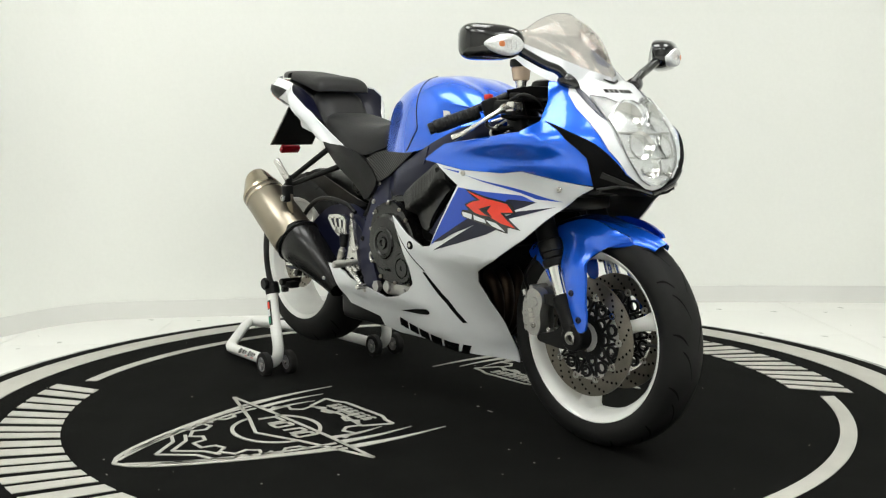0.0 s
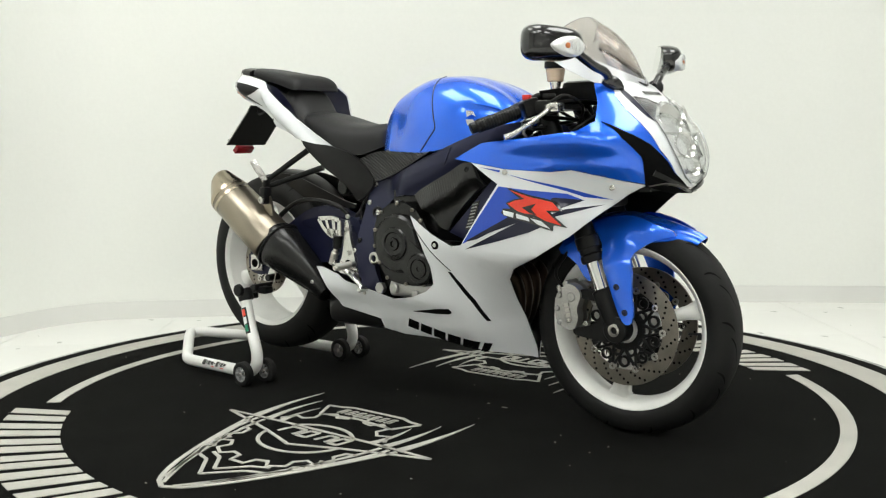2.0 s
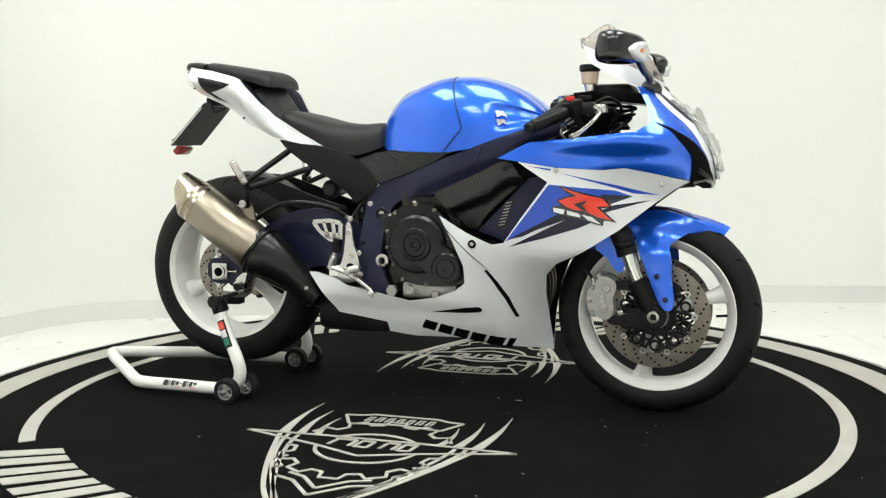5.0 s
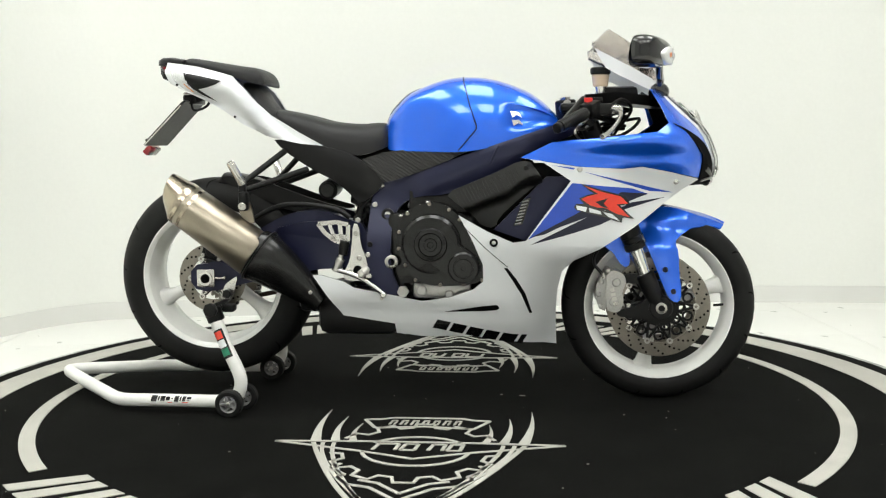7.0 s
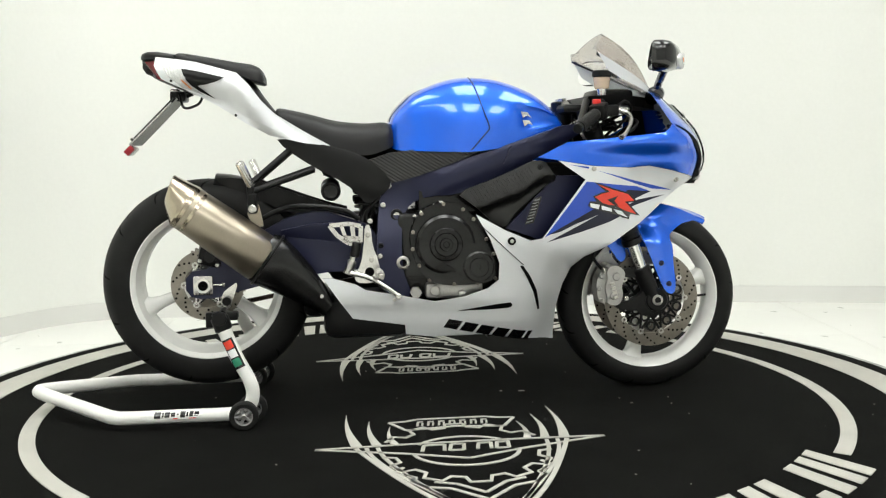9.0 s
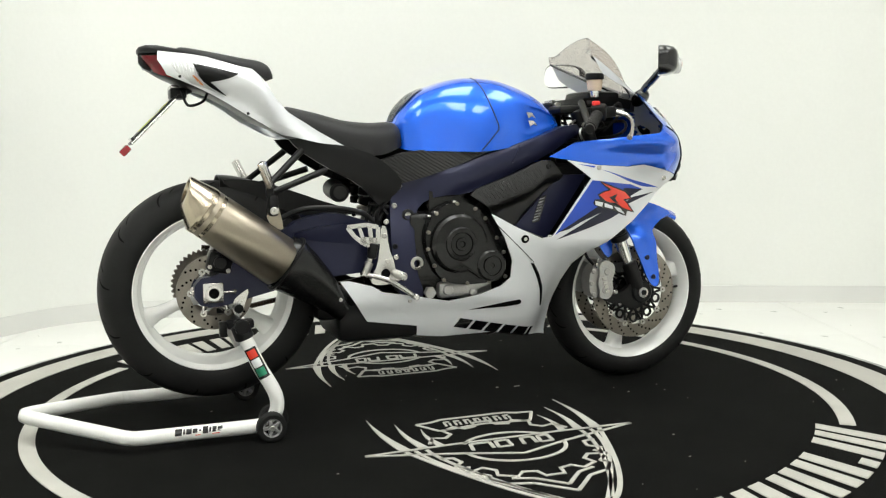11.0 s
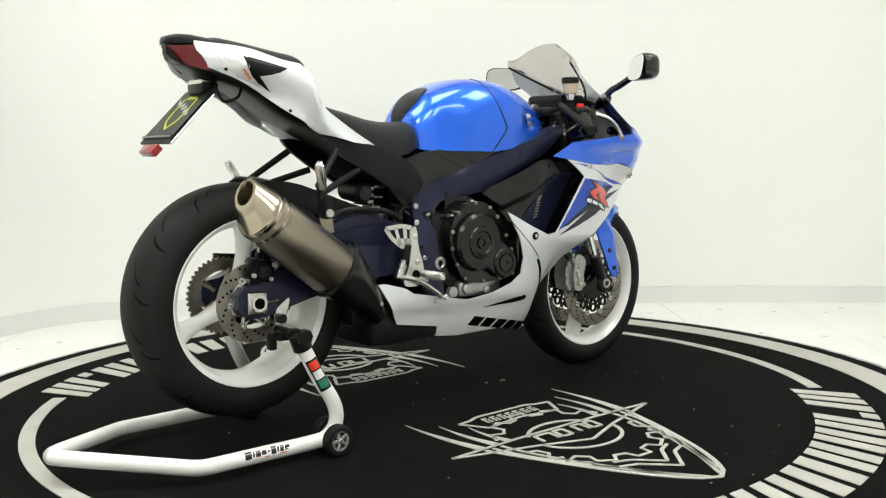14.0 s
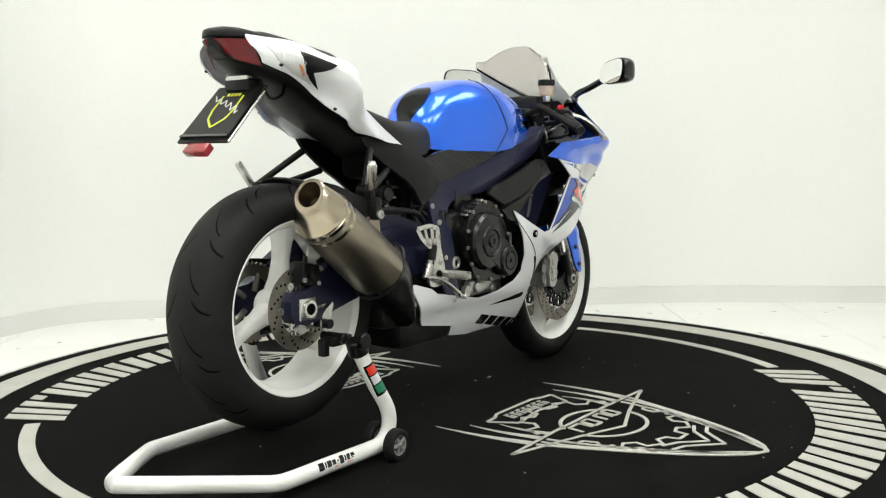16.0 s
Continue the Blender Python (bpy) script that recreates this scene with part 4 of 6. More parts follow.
# black heat shield, tapering down and forward
secs = []
for t, ry, rz, x, y, z in ((0, .064, .074, -.538, -.200, .486), (.1, .071, .082, -.518, -.199, .472), (.4, .066, .072, -.475, -.190, .440), (.7, .055, .058, -.425, -.174, .398), (1, .045, .040, -.375, -.155, .350), (1.2, .040, .030, -.345, -.140, .315)):
    ring = []
    for k in range(28):
        a = 2 * math.pi * k / 28
        up = Vector((0.58, 0, 0.81))
        ring.append(Vector((x, y, z)) + up * rz * math.sin(a) + Vector((0, 1, 0)) * ry * math.copysign(abs(math.cos(a)) ** 0.75, math.cos(a)))
    secs.append(ring)
shield = part("heat_shield", loft(secs), M_SHIELD, muf, "black exhaust heat shield", angle=45)
bm = bmesh.new()
add_tube(bm, [p + (p - Vector((-0.535, -0.198, 0.492))) * 0.01 for p in secs[1]] + [secs[1][0]], 0.004, 8, cap=False)
part("shield_lip", bm, M_BLACK, shield)
bolt("shield_bolt", (-0.365, -0.195, 0.358), (0, -1, 0.2), M_STEEL, shield, 0.006)
bm = bmesh.new()
add_box(bm, (-0.36, -0.14, 0.215), (-0.10, 0.14, 0.335), 0.03)
add_box(bm, (-0.42, -0.13, 0.285), (-0.28, 0.10, 0.36), 0.02)
part("exhaust_chamber", bm, M_BLACK, bike, "black exhaust chamber under the engine")

# ---- rearsets ----
for s in (-1, 1):
    y = mid_y(-0.2) + s * 0.182
    bm = bmesh.new()
    add_prism(bm, chaikin([(-0.234, 0.566), (-0.216, 0.562), (-0.212, 0.500), (-0.194, 0.456), (-0.188, 0.396), (-0.222, 0.390), (-0.262, 0.392), (-0.268, 0.412), (-0.246, 0.450), (-0.238, 0.508)], 1), lambda u, v, d: Vector((u, y + s * (d - 0.012), v)), 0.012)
    fp = part("footrest_plate", bm, M_ALU, bike, "polished alloy footrest plate")
    hp = bmesh.new()
    rim = [(-0.338, 0.565), (-0.282, 0.570), (-0.246, 0.562), (-0.248, 0.514), (-0.282, 0.511), (-0.316, 0.536)]
    for a, b, wd in [(a, b, 0.013) for a, b in zip(rim, rim[1:] + rim[:1])] + [((-0.304, 0.566), (-0.286, 0.514), 0.011), ((-0.272, 0.566), (-0.266, 0.513), 0.013), ((-0.300, 0.525), (-0.250, 0.520), 0.022)]:
        add_prism(hp, strip([a, b], wd), lambda u, v, d: Vector((u, y + s * (0.008 + d), v)), 0.005)
    part("heel_plate", hp, M_ALU, fp, "pierced alloy heel plate", angle=60)
    # the plate is not pierced here; a dark disc gives the hole's shade
    part("plate_hole", rod((-0.222, y - s * 0.004, 0.424), (-0.222, y + s * 0.0015, 0.424), 0.0135, n=20), M_RECESSBLACK, fp, "dark round disc coloured as a shaded hole")
    bm = bmesh.new()
    add_rod(bm, (-0.195, y, 0.425), (-0.195, y + s * 0.09, 0.420), 0.0105, 0.0085, n=14, bevel=0.002)
    for k in range(9):
        add_loop_lathe(bm, [(0.0095, 0.0), (0.0125, 0.002), (0.0125, 0.004), (0.0095, 0.006)], 14, frame_to((-0.195, y + s * (0.018 + 0.008 * k), 0.4237), (-0.195, y + s, 0.42))[0])
    part("footpeg", bm, M_STEEL, fp, "knurled steel footpeg")
    bm = bmesh.new()
    add_tube(bm, smooth_path([(-0.285, y + s * 0.008, 0.425), (-0.225, y + s * 0.016, 0.408), (-0.17, y + s * 0.018, 0.375), (-0.14, y + s * 0.020, 0.352)]), 0.0075, 10)
    add_rod(bm, (-0.140, y + s * 0.004, 0.353), (-0.140, y + s * 0.04, 0.353), 0.009, n=12, bevel=0.002)
    part("pedal", bm, M_ALU, fp, "alloy brake pedal")
    bm = bmesh.new()
    add_rod(bm, (-0.282, y + s * 0.004, 0.425), (-0.258, y + s * 0.004, 0.525), 0.008, n=12)
    add_rod(bm, (-0.290, y + s * 0.004, 0.420), (-0.272, y + s * 0.004, 0.460), 0.013, n=12, bevel=0.002)
    part("master_rod", bm, M_STEEL, fp)
    part("rubber_boot", rod((-0.266, y + s * 0.004, 0.470), (-0.259, y + s * 0.004, 0.515), 0.014, 0.016, 14, 0.003), M_BLACK, fp)
    for x, z in ((-0.215, 0.460), (-0.190, 0.470), (-0.187, 0.405), (-0.218, 0.575), (-0.225, 0.535)):
        bolt("rearset_bolt", (x, y, z), (0, s, 0), M_STEEL, fp, 0.008)

# added filler in place of the cylinders; keeps the gap above the engine dark
part("engine_gap_filler", box((-0.070, -0.128, 0.545), (0.135, 0.140, 0.668), 0.012), M_ENGINE, bike, "black filler block that darkens the gap behind the frame spar")

# added near-black filler that stops bright wall showing between tank and spar
part("tank_gap_filler", loft([[Vector((x, 0.008 - w, z0)), Vector((x, 0.008 + w, z0)), Vector((x, 0.008 + w, z1)), Vector((x, 0.008 - w, z1))] for x, w, z0, z1 in ((-0.12, 0.10, 0.69, 0.785), (0.10, 0.140, 0.69, 0.785), (0.25, 0.140, 0.74, 0.815), (0.38, 0.09, 0.79, 0.855))]), M_RECESSBLACK, bike, "black filler block that darkens the gap under the tank", smooth=False)

# ---- tank ----
TANK = refine([(-0.150, 0.855, 0.800, 0.060), (-0.135, 0.893, 0.785, 0.095), (-0.100, 0.932, 0.780, 0.125), (-0.062, 0.961, 0.779, 0.143), (0.024, 0.994, 0.776, 0.172), (0.10, 1.004, 0.776, 0.186),
               (0.185, 0.996, 0.788, 0.186), (0.281, 0.962, 0.816, 0.165), (0.345, 0.918, 0.838, 0.135), (0.385, 0.872, 0.848, 0.095)], 6)


def shape_tank(ring, x, zb, zt):
    """Knee hollows behind, and a hollow below the shoulder in front."""
    for p in ring:
        f = (p.z - zb) / max(zt - zb, 1e-6)
        c = p.y - 0.008
        knee = 0.011 * math.exp(-((x + 0.055) / 0.075) ** 2) * math.sin(math.pi * min(max(f / 0.85, 0), 1))
        front = 0.011 * soft(x, 0.222, 0.245) * soft(f, 0.16, 0.26) * (1 - soft(f, 0.56, 0.64)) * (1 - soft(x, 0.34, 0.38))
        p.y = 0.008 + math.copysign(max(abs(c) - knee - front, 0), c)
        p.z -= 0.006 * math.exp(-((abs(c) - 0.055) / 0.016) ** 2) * soft(x, 0.08, 0.16) * soft(f, 0.8, 0.95)
    return ring


tank = part("fuel_tank", loft([shape_tank(dome_section(x, zb, zt, w, 48, 0.60, 0.78, 0.008), x, zb, zt) for x, zt, zb, w in TANK]), M_BLUE, bike, "glossy metallic blue fuel tank", angle=50)


def tank_point(x, f, s, lift=0.0):
    """A place on the tank at x and at the fraction f of its height."""
    xs = [r[0] for r in TANK]
    zt, zb, w = (np.interp(x, xs, [r[k] for r in TANK]) for k in (1, 2, 3))
    sa = f ** (1 / 0.78)
    ca = math.sqrt(max(1 - sa * sa, 0))
    return Vector((x, 0.008 + s * (w * ca ** 0.60 + lift), zb + (zt - zb) * f + lift * 0.4))


# the seam of the tank's front cover
for s in (-1, 1):
    line = [tank_point(float(np.interp(f, (0, 0.08, 0.27, 0.32, 0.58, 1.0), (0.081, 0.100, 0.140, 0.141, 0.122, 0.094))), f, s, 0.0002) for f in np.linspace(0.02, 0.985, 24)]
    part("tank_seam", tube(line, 0.0021, 6), M_NAVY, tank)
    # embossed badge
    bm = bmesh.new()
    for du, fv in ((0.0, 0.46), (0.004, 0.31)):
        pts = [(0.240 + du, fv + 0.05), (0.262 + du, fv + 0.04), (0.274 + du, fv - 0.07), (0.260 + du, fv - 0.02), (0.246 + du, fv - 0.06)]
        vs = [bm.verts.new(tank_point(x, f, s, 0.0022)) for x, f in pts]
        lo = [bm.verts.new(tank_point(x, f, s, -0.001)) for x, f in pts]
        bm.faces.new(vs)
        for k in range(5):
            bm.faces.new((vs[k], vs[(k + 1) % 5], lo[(k + 1) % 5], lo[k]))
    part("tank_badge", bm, M_ALU, tank, "small silver badge")
# pad on the tank's rear
bm = bmesh.new()
grid = []
for i in range(9):
    x = -0.146 + 0.105 * i / 8
    row = []
    for j in range(9):
        u = -1 + 2 * j / 8
        lim = 0.024 + 0.030 * math.sin(math.pi * i / 8) ** 0.8 * (1 - 0.3 * i / 8)
        zt, zb, w = (np.interp(x, [r[0] for r in TANK], [r[m] for r in TANK]) for m in (1, 2, 3))
        ca = min(abs(u * lim) / w, 0.98) ** 2
        row.append(bm.verts.new((x - 0.002, 0.008 + u * lim, zb + (zt - zb) * (1 - ca * ca) ** 0.38 + 0.0025)))
    grid.append(row)
for a, b in zip(grid, grid[1:]):
    for k in range(8):
        bm.faces.new((a[k], a[k + 1], b[k + 1], b[k]))
bmesh.ops.solidify(bm, geom=bm.faces[:], thickness=0.0025)
part("tank_pad", bm, M_GLOSSBLACK, tank, "black protective tank pad")


def under_w(x, z):
    return cubic((-0.22, -0.1, 0.05, 0.2), (0.125, 0.128, 0.165, 0.185), x) + 0.004


for s in (-1, 1):
    part("side_cover", skin(chaikin([(-0.225, 0.752), (-0.12, 0.784), (0.02, 0.780), (0.118, 0.779), (0.02, 0.736), (-0.096, 0.696), (-0.150, 0.684)], 1, keep=(0, 3, 6)), under_w, s, 0.012, 0.02), M_CARBON, bike, "dark ribbed side cover")


# ---- fairing ----
def duct_w(x, z):
    """The duct's flank: a ribbed upper face down to a crest, and an undercut below it."""
    w = cubic((0.04, 0.15, 0.28, 0.36), (0.170, 0.196, 0.216, 0.214), x)
    crest = cubic((0.04, 0.107, 0.168, 0.229, 0.262, 0.289, 0.34), (0.59, 0.614, 0.638, 0.660, 0.685, 0.701, 0.705), x)
    d = z - crest
    return w + (0.020 * max(1 - d / 0.075, 0) if d > 0 else 0.020 - 0.034 * soft(-d, 0.0, 0.030))


DUCT = [(0.043, 0.652), (0.141, 0.691), (0.207, 0.718), (0.262, 0.746), (0.300, 0.747), (0.312, 0.728), (0.340, 0.687), (0.311, 0.675), (0.256, 0.628), (0.207, 0.583), (0.193, 0.548), (0.150, 0.558), (0.136, 0.580), (0.08, 0.625)]
for s in (-1, 1):
    d = part("air_duct_panel", skin(chaikin(DUCT, 1), duct_w, s, 0.012, 0.011), M_DUCT, bike, "dark moulded air duct panel with a ribbed upper face", angle=50)
    for k in range(20):
        x = 0.070 + 0.0095 * k
        top, low = 0.659 + 0.40 * (x - 0.06) - 0.004, 0.618 + 0.37 * (x - 0.10)
        bm = bmesh.new()
        add_tube(bm, [(x + 0.030 * v, mid_y(x) + s * (duct_w(x + 0.030 * v, top + (low - top) * v) + 0.0004), top + (low - top) * v) for v in (0.06, 0.3, 0.55, 0.8)], 0.0008, 6)
        part("duct_rib", bm, M_DUCT, d)
    bolt("duct_bolt", (0.286, 0.01 + s * duct_w(0.286, 0.728), 0.728), (0, s, 0), M_BLACK, d, 0.009)
    # frame-side panel with a printed label
    part("inner_panel", skin([(0.19, 0.545), (0.345, 0.700), (0.44, 0.700), (0.30, 0.505)], plate_y(0.185), s, 0.02, 0.05), M_FRAME, bike)
    lb = part("warning_label", skin([(0.248, 0.555), (0.276, 0.632), (0.300, 0.640), (0.275, 0.560)], plate_y(0.187), s, 0.002, 0.1), M_GLOSSBLACK, bike, "small black warning label")
    bm = bmesh.new()
    for k in range(8):
        t = k / 8
        add_skin(bm, [(0.252 + 0.026 * t, 0.560 + 0.074 * t), (0.271 + 0.025 * t, 0.564 + 0.074 * t), (0.2715 + 0.025 * t, 0.5675 + 0.074 * t), (0.2525 + 0.026 * t, 0.5635 + 0.074 * t)], plate_y(0.1876), s, 0.001, 0.1)
    part("print_bar", bm, M_LABEL, lb, smooth=False)

BODY = [(0.330, 0.747), (0.434, 0.730), (0.560, 0.722), (0.620, 0.727), (0.700, 0.711), (0.790, 0.688), (0.745, 0.663), (0.688, 0.622), (0.600, 0.553), (0.500, 0.490), (0.425, 0.455), (0.392, 0.420), (0.379, 0.360), (0.375, 0.270),
        (0.378, 0.166), (0.254, 0.196), (0.127, 0.217), (-0.029, 0.212), (-0.113, 0.222), (-0.116, 0.254), (-0.274, 0.280), (-0.361, 0.408),
        (-0.335, 0.408), (-0.264, 0.388), (-0.235, 0.370), (-0.153, 0.354), (-0.027, 0.330), (0.06, 0.345), (0.129, 0.370), (0.160, 0.395), (0.160, 0.447), (0.130, 0.520), (0.090, 0.592),
        (0.175, 0.545), (0.249, 0.513), (0.286, 0.518), (0.340, 0.592), (0.414, 0.690)]
COWL = [(0.270, 0.757), (0.360, 0.800), (0.514, 0.813), (0.655, 0.826), (0.690, 0.850), (0.672, 0.900), (0.643, 0.952), (0.690, 0.945), (0.704, 0.938), (0.760, 0.895),
        (0.802, 0.850), (0.838, 0.787), (0.852, 0.733), (0.838, 0.672), (0.795, 0.690), (0.700, 0.712), (0.620, 0.728), (0.560, 0.723), (0.434, 0.731), (0.330, 0.748)]


def lower_w(x, z):
    """The fairing's flank, with the crease above the keel and the hollow behind the vent."""
    w = side_w(x, z)
    crease = 0.010 * soft(z, 0.30, 0.33) * (1 - soft(z, 0.335, 0.42)) * (1 - soft(x, 0.12, 0.26))
    hollow = 0.007 * soft(x, 0.16, 0.26) * (1 - soft(x, 0.27, 0.30)) * (1 - soft(z, 0.45, 0.52))
    # the front edge curls in to the keel
    curl = soft(x, 0.235, 0.385) * cubic((0.14, 0.20, 0.28, 0.35, 0.42, 0.50), (0.105, 0.120, 0.122, 0.088, 0.045, 0.0), z)
    return max(w + crease - hollow - curl, 0.006)


def letters(bm, start, end, height, cells, fn, s, lift, lean=0.35):
    """Plain slanted bars in a row from start to end, as wide as the cells say."""
    a, b = Vector(start), Vector(end)
    d = (b - a)
    n = Vector((-d.y, d.x)).normalized() * height
    slant = d.normalized() * height * lean
    for t0, t1 in cells:
        p, q = a + d * t0, a + d * t1
        add_skin(bm, [tuple(p), tuple(q), tuple(q + n + slant), tuple(p + n + slant)], fn, s, 0.002, 0.02, lift)


CELLS = [(0.0, 0.145), (0.175, 0.32), (0.35, 0.495), (0.525, 0.67), (0.70, 0.86), (0.89, 0.95)]
for s in (-1, 1):
    side = part("side_fairing", skin(BODY, lower_w, s, 0.004, 0.02), M_WHITE, bike, "pearl white side fairing with blue and navy graphics", angle=60)
    part("fairing_liner", skin(BODY, lambda x, z: max(lower_w(x, z) - 0.007, 0.003), s, 0.002, 0.03), M_BLACK, side, "black inner face of the fairing")
    cowl = part("upper_cowl", skin(COWL, side_w, s, 0.004, 0.012), M_BLUE, bike, "glossy blue upper cowl", angle=60)
    # blue field, stripes and red mark
    lift = 0.0012
    part("blue_graphic", skin([(0.418, 0.684), (0.513, 0.673), (0.592, 0.665), (0.639, 0.648), (0.577, 0.646), (0.475, 0.600), (0.375, 0.562), (0.292, 0.522)], side_w, s, 0.002, 0.02, lift), M_DECALBLUE, side, "blue printed field")
    part("blue_stripe", skin([(0.450, 0.716), (0.570, 0.686), (0.712, 0.651), (0.640, 0.657), (0.590, 0.672)], side_w, s, 0.002, 0.02, lift), M_DECALBLUE, side)
    part("thin_stripe", skin([(0.360, 0.735), (0.425, 0.727), (0.422, 0.722)], side_w, s, 0.002, 0.02, lift), M_DECALBLUE, side)
    part("navy_stripe", skin([(0.520, 0.643), (0.600, 0.644), (0.640, 0.649), (0.560, 0.655), (0.300, 0.528), (0.340, 0.537), (0.430, 0.580)], side_w, s, 0.002, 0.02, lift + 0.0007), M_NAVY, side)
    part("navy_stripe", skin([(0.690, 0.638), (0.590, 0.625), (0.560, 0.612), (0.475, 0.592), (0.300, 0.507), (0.400, 0.533), (0.497, 0.562), (0.529, 0.576), (0.570, 0.606)], side_w, s, 0.002, 0.02, lift + 0.0004), M_NAVY, side)
    part("mark_outline", skin([(0.442, 0.682), (0.508, 0.661), (0.561, 0.647), (0.575, 0.638), (0.586, 0.620), (0.556, 0.617), (0.598, 0.576), (0.546, 0.587), (0.509, 0.605), (0.470, 0.614), (0.450, 0.625), (0.438, 0.640), (0.462, 0.650), (0.479, 0.653), (0.467, 0.661)], side_w, s, 0.002, 0.02, lift + 0.0018), M_GLOSSBLACK, side, "black outline of the red mark")
    part("red_mark", skin([(0.452, 0.675), (0.505, 0.657), (0.558, 0.643), (0.579, 0.622), (0.545, 0.621), (0.585, 0.582), (0.546, 0.593), (0.513, 0.611), (0.489, 0.613), (0.470, 0.619), (0.444, 0.638), (0.466, 0.647), (0.492, 0.652), (0.474, 0.663)], side_w, s, 0.002, 0.02, lift + 0.0026), M_RED, side, "angular red mark")
    part("mark_slit", skin([(0.484, 0.629), (0.520, 0.639), (0.508, 0.624), (0.523, 0.608), (0.503, 0.615)], side_w, s, 0.002, 0.02, lift + 0.0032), M_GLOSSBLACK, side)
    part("bar_outline", skin([(0.423, 0.614), (0.429, 0.625), (0.450, 0.625), (0.478, 0.614), (0.529, 0.597), (0.575, 0.587), (0.563, 0.580), (0.561, 0.567), (0.538, 0.573), (0.518, 0.583), (0.467, 0.596), (0.431, 0.605)], side_w, s, 0.002, 0.02, lift + 0.0022), M_GLOSSBLACK, side)
    for o in ([(0.429, 0.620), (0.460, 0.614), (0.457, 0.601), (0.431, 0.608)], [(0.466, 0.612), (0.499, 0.602), (0.502, 0.592), (0.467, 0.600)], [(0.505, 0.600), (0.533, 0.593), (0.556, 0.572), (0.521, 0.585)]):
        part("white_letter_bar", skin(o, side_w, s, 0.002, 0.05, lift + 0.0034), M_WHITE, side)
    bm = bmesh.new()
    letters(bm, (0.000, 0.243), (0.285, 0.184), 0.031, CELLS, lower_w, s, 0.0012)
    part("black_letter_bar", bm, M_GLOSSBLACK, side, "row of bold black letter bars")
    # vents: patches on the skin, near-black for the shade inside the slots
    part("side_vent", skin(chaikin([(0.040, 0.297), (0.195, 0.326), (0.209, 0.311), (0.190, 0.303)], 1, keep=(0,)), lower_w, s, 0.003, 0.02, 0.0015), M_RECESSBLACK, side, "slot vent coloured as a shaded opening")
    part("curved_vent", skin([(0.222, 0.436), (0.232, 0.436), (0.258, 0.400), (0.283, 0.355), (0.303, 0.288), (0.295, 0.288), (0.272, 0.350), (0.246, 0.398)], lower_w, s, 0.003, 0.02, 0.0015), M_RECESSBLACK, side, "curved vent coloured as a shaded opening")
    part("panel_joint", tube([(x, mid_y(x) + s * (lower_w(x, z) + 0.0005), z) for x, z in [(0.10 + 0.012 * k, 0.565 - 0.0125 * k + 0.0001 * k * k) for k in range(12)]], 0.0012, 6), M_RECESSBLACK, side)
    for x, z, r in ((0.439, 0.722, 0.008), (0.718, 0.683, 0.008), (0.193, 0.513, 0.0125), (-0.150, 0.338, 0.006)):
        bolt("fairing_bolt", (x, mid_y(x) + s * (lower_w(x, z) + 0.001), z), (0, s, 0), M_STEEL if r < 0.01 else M_RECESSBLACK, side, r, 0.004)
    bolt("fairing_bolt", (0.193, mid_y(0.193) + s * (lower_w(0.193, 0.513) + 0.003), 0.513), (0, s, 0), M_STEEL, side, 0.006, 0.004)
    # white bands of the nose, headlamp surround and intake
    part("white_nose_band", nose_skin([(0, 0.962), (0.044, 0.960), (0.122, 0.950), (0.148, 0.918), (0.156, 0.880), (0.152, 0.835), (0.134, 0.778), (0.090, 0.720), (0.040, 0.684), (0, 0.677)], s, 0.0016), M_WHITE, cowl, "white band beside the headlamp")
    part("navy_nose_band", nose_skin([(0.116, 0.946), (0.126, 0.925), (0.124, 0.890), (0.118, 0.862), (0.105, 0.848), (0.106, 0.917)], s, 0.0030), M_NAVY, cowl)
    # the intake is a surface patch; its black stands for shaded depth
    part("air_intake", nose_skin([(0.231, 0.850), (0.207, 0.824), (0.160, 0.792), (0.137, 0.768), (0.091, 0.717), (0.018, 0.675), (0, 0.670), (0, 0.662), (0.086, 0.666), (0.153, 0.683), (0.176, 0.730), (0.185, 0.760), (0.221, 0.806)], s, 0.0026), M_RECESSBLACK, cowl, "ram-air intake mouth, coloured black for its shaded depth")
    part("intake_lip", tube(smooth_path([(front_x(y, z) + 0.004, mid_y(0.8) + s * (y + 0.003), z) for y, z in ((0.150, 0.684), (0.105, 0.690), (0.055, 0.680), (0.0, 0.667))]), 0.0055, 8), M_GLOSSBLACK, cowl, "gloss black chin lip")
    part("intake_vane", nose_skin([(0.150, 0.725), (0.090, 0.700), (0.030, 0.680), (0.030, 0.676), (0.092, 0.690), (0.152, 0.712)], s, 0.0050), M_BLACK, cowl)
    lamp = [(0, 0.904), (0.015, 0.902), (0.034, 0.894), (0.068, 0.909), (0.103, 0.914), (0.104, 0.883), (0.103, 0.848), (0.102, 0.813), (0.098, 0.786), (0.083, 0.745), (0.052, 0.706), (0.020, 0.690), (0, 0.687)]
    part("lamp_reflector", nose_skin(lamp, s, 0.0040), M_REFLECTOR, cowl, "silvered headlamp reflector")
    part("headlamp_lens", nose_skin(lamp, s, 0.0075, 0.0015, 0.012, 0.006), M_LENS, cowl, "clear headlamp lens")
    part("lamp_rim", tube([(front_x(y, z) + 0.006, mid_y(0.8) + s * (y + 0.002), z) for y, z in lamp[1:-1]], 0.0022, 6), M_LABEL, cowl)
    for z, r, y in ((0.852, 0.040, 0.050), (0.786, 0.034, 0.044), (0.730, 0.024, 0.026)):
        bm = bmesh.new()
        x = front_x(y, z) + 0.002
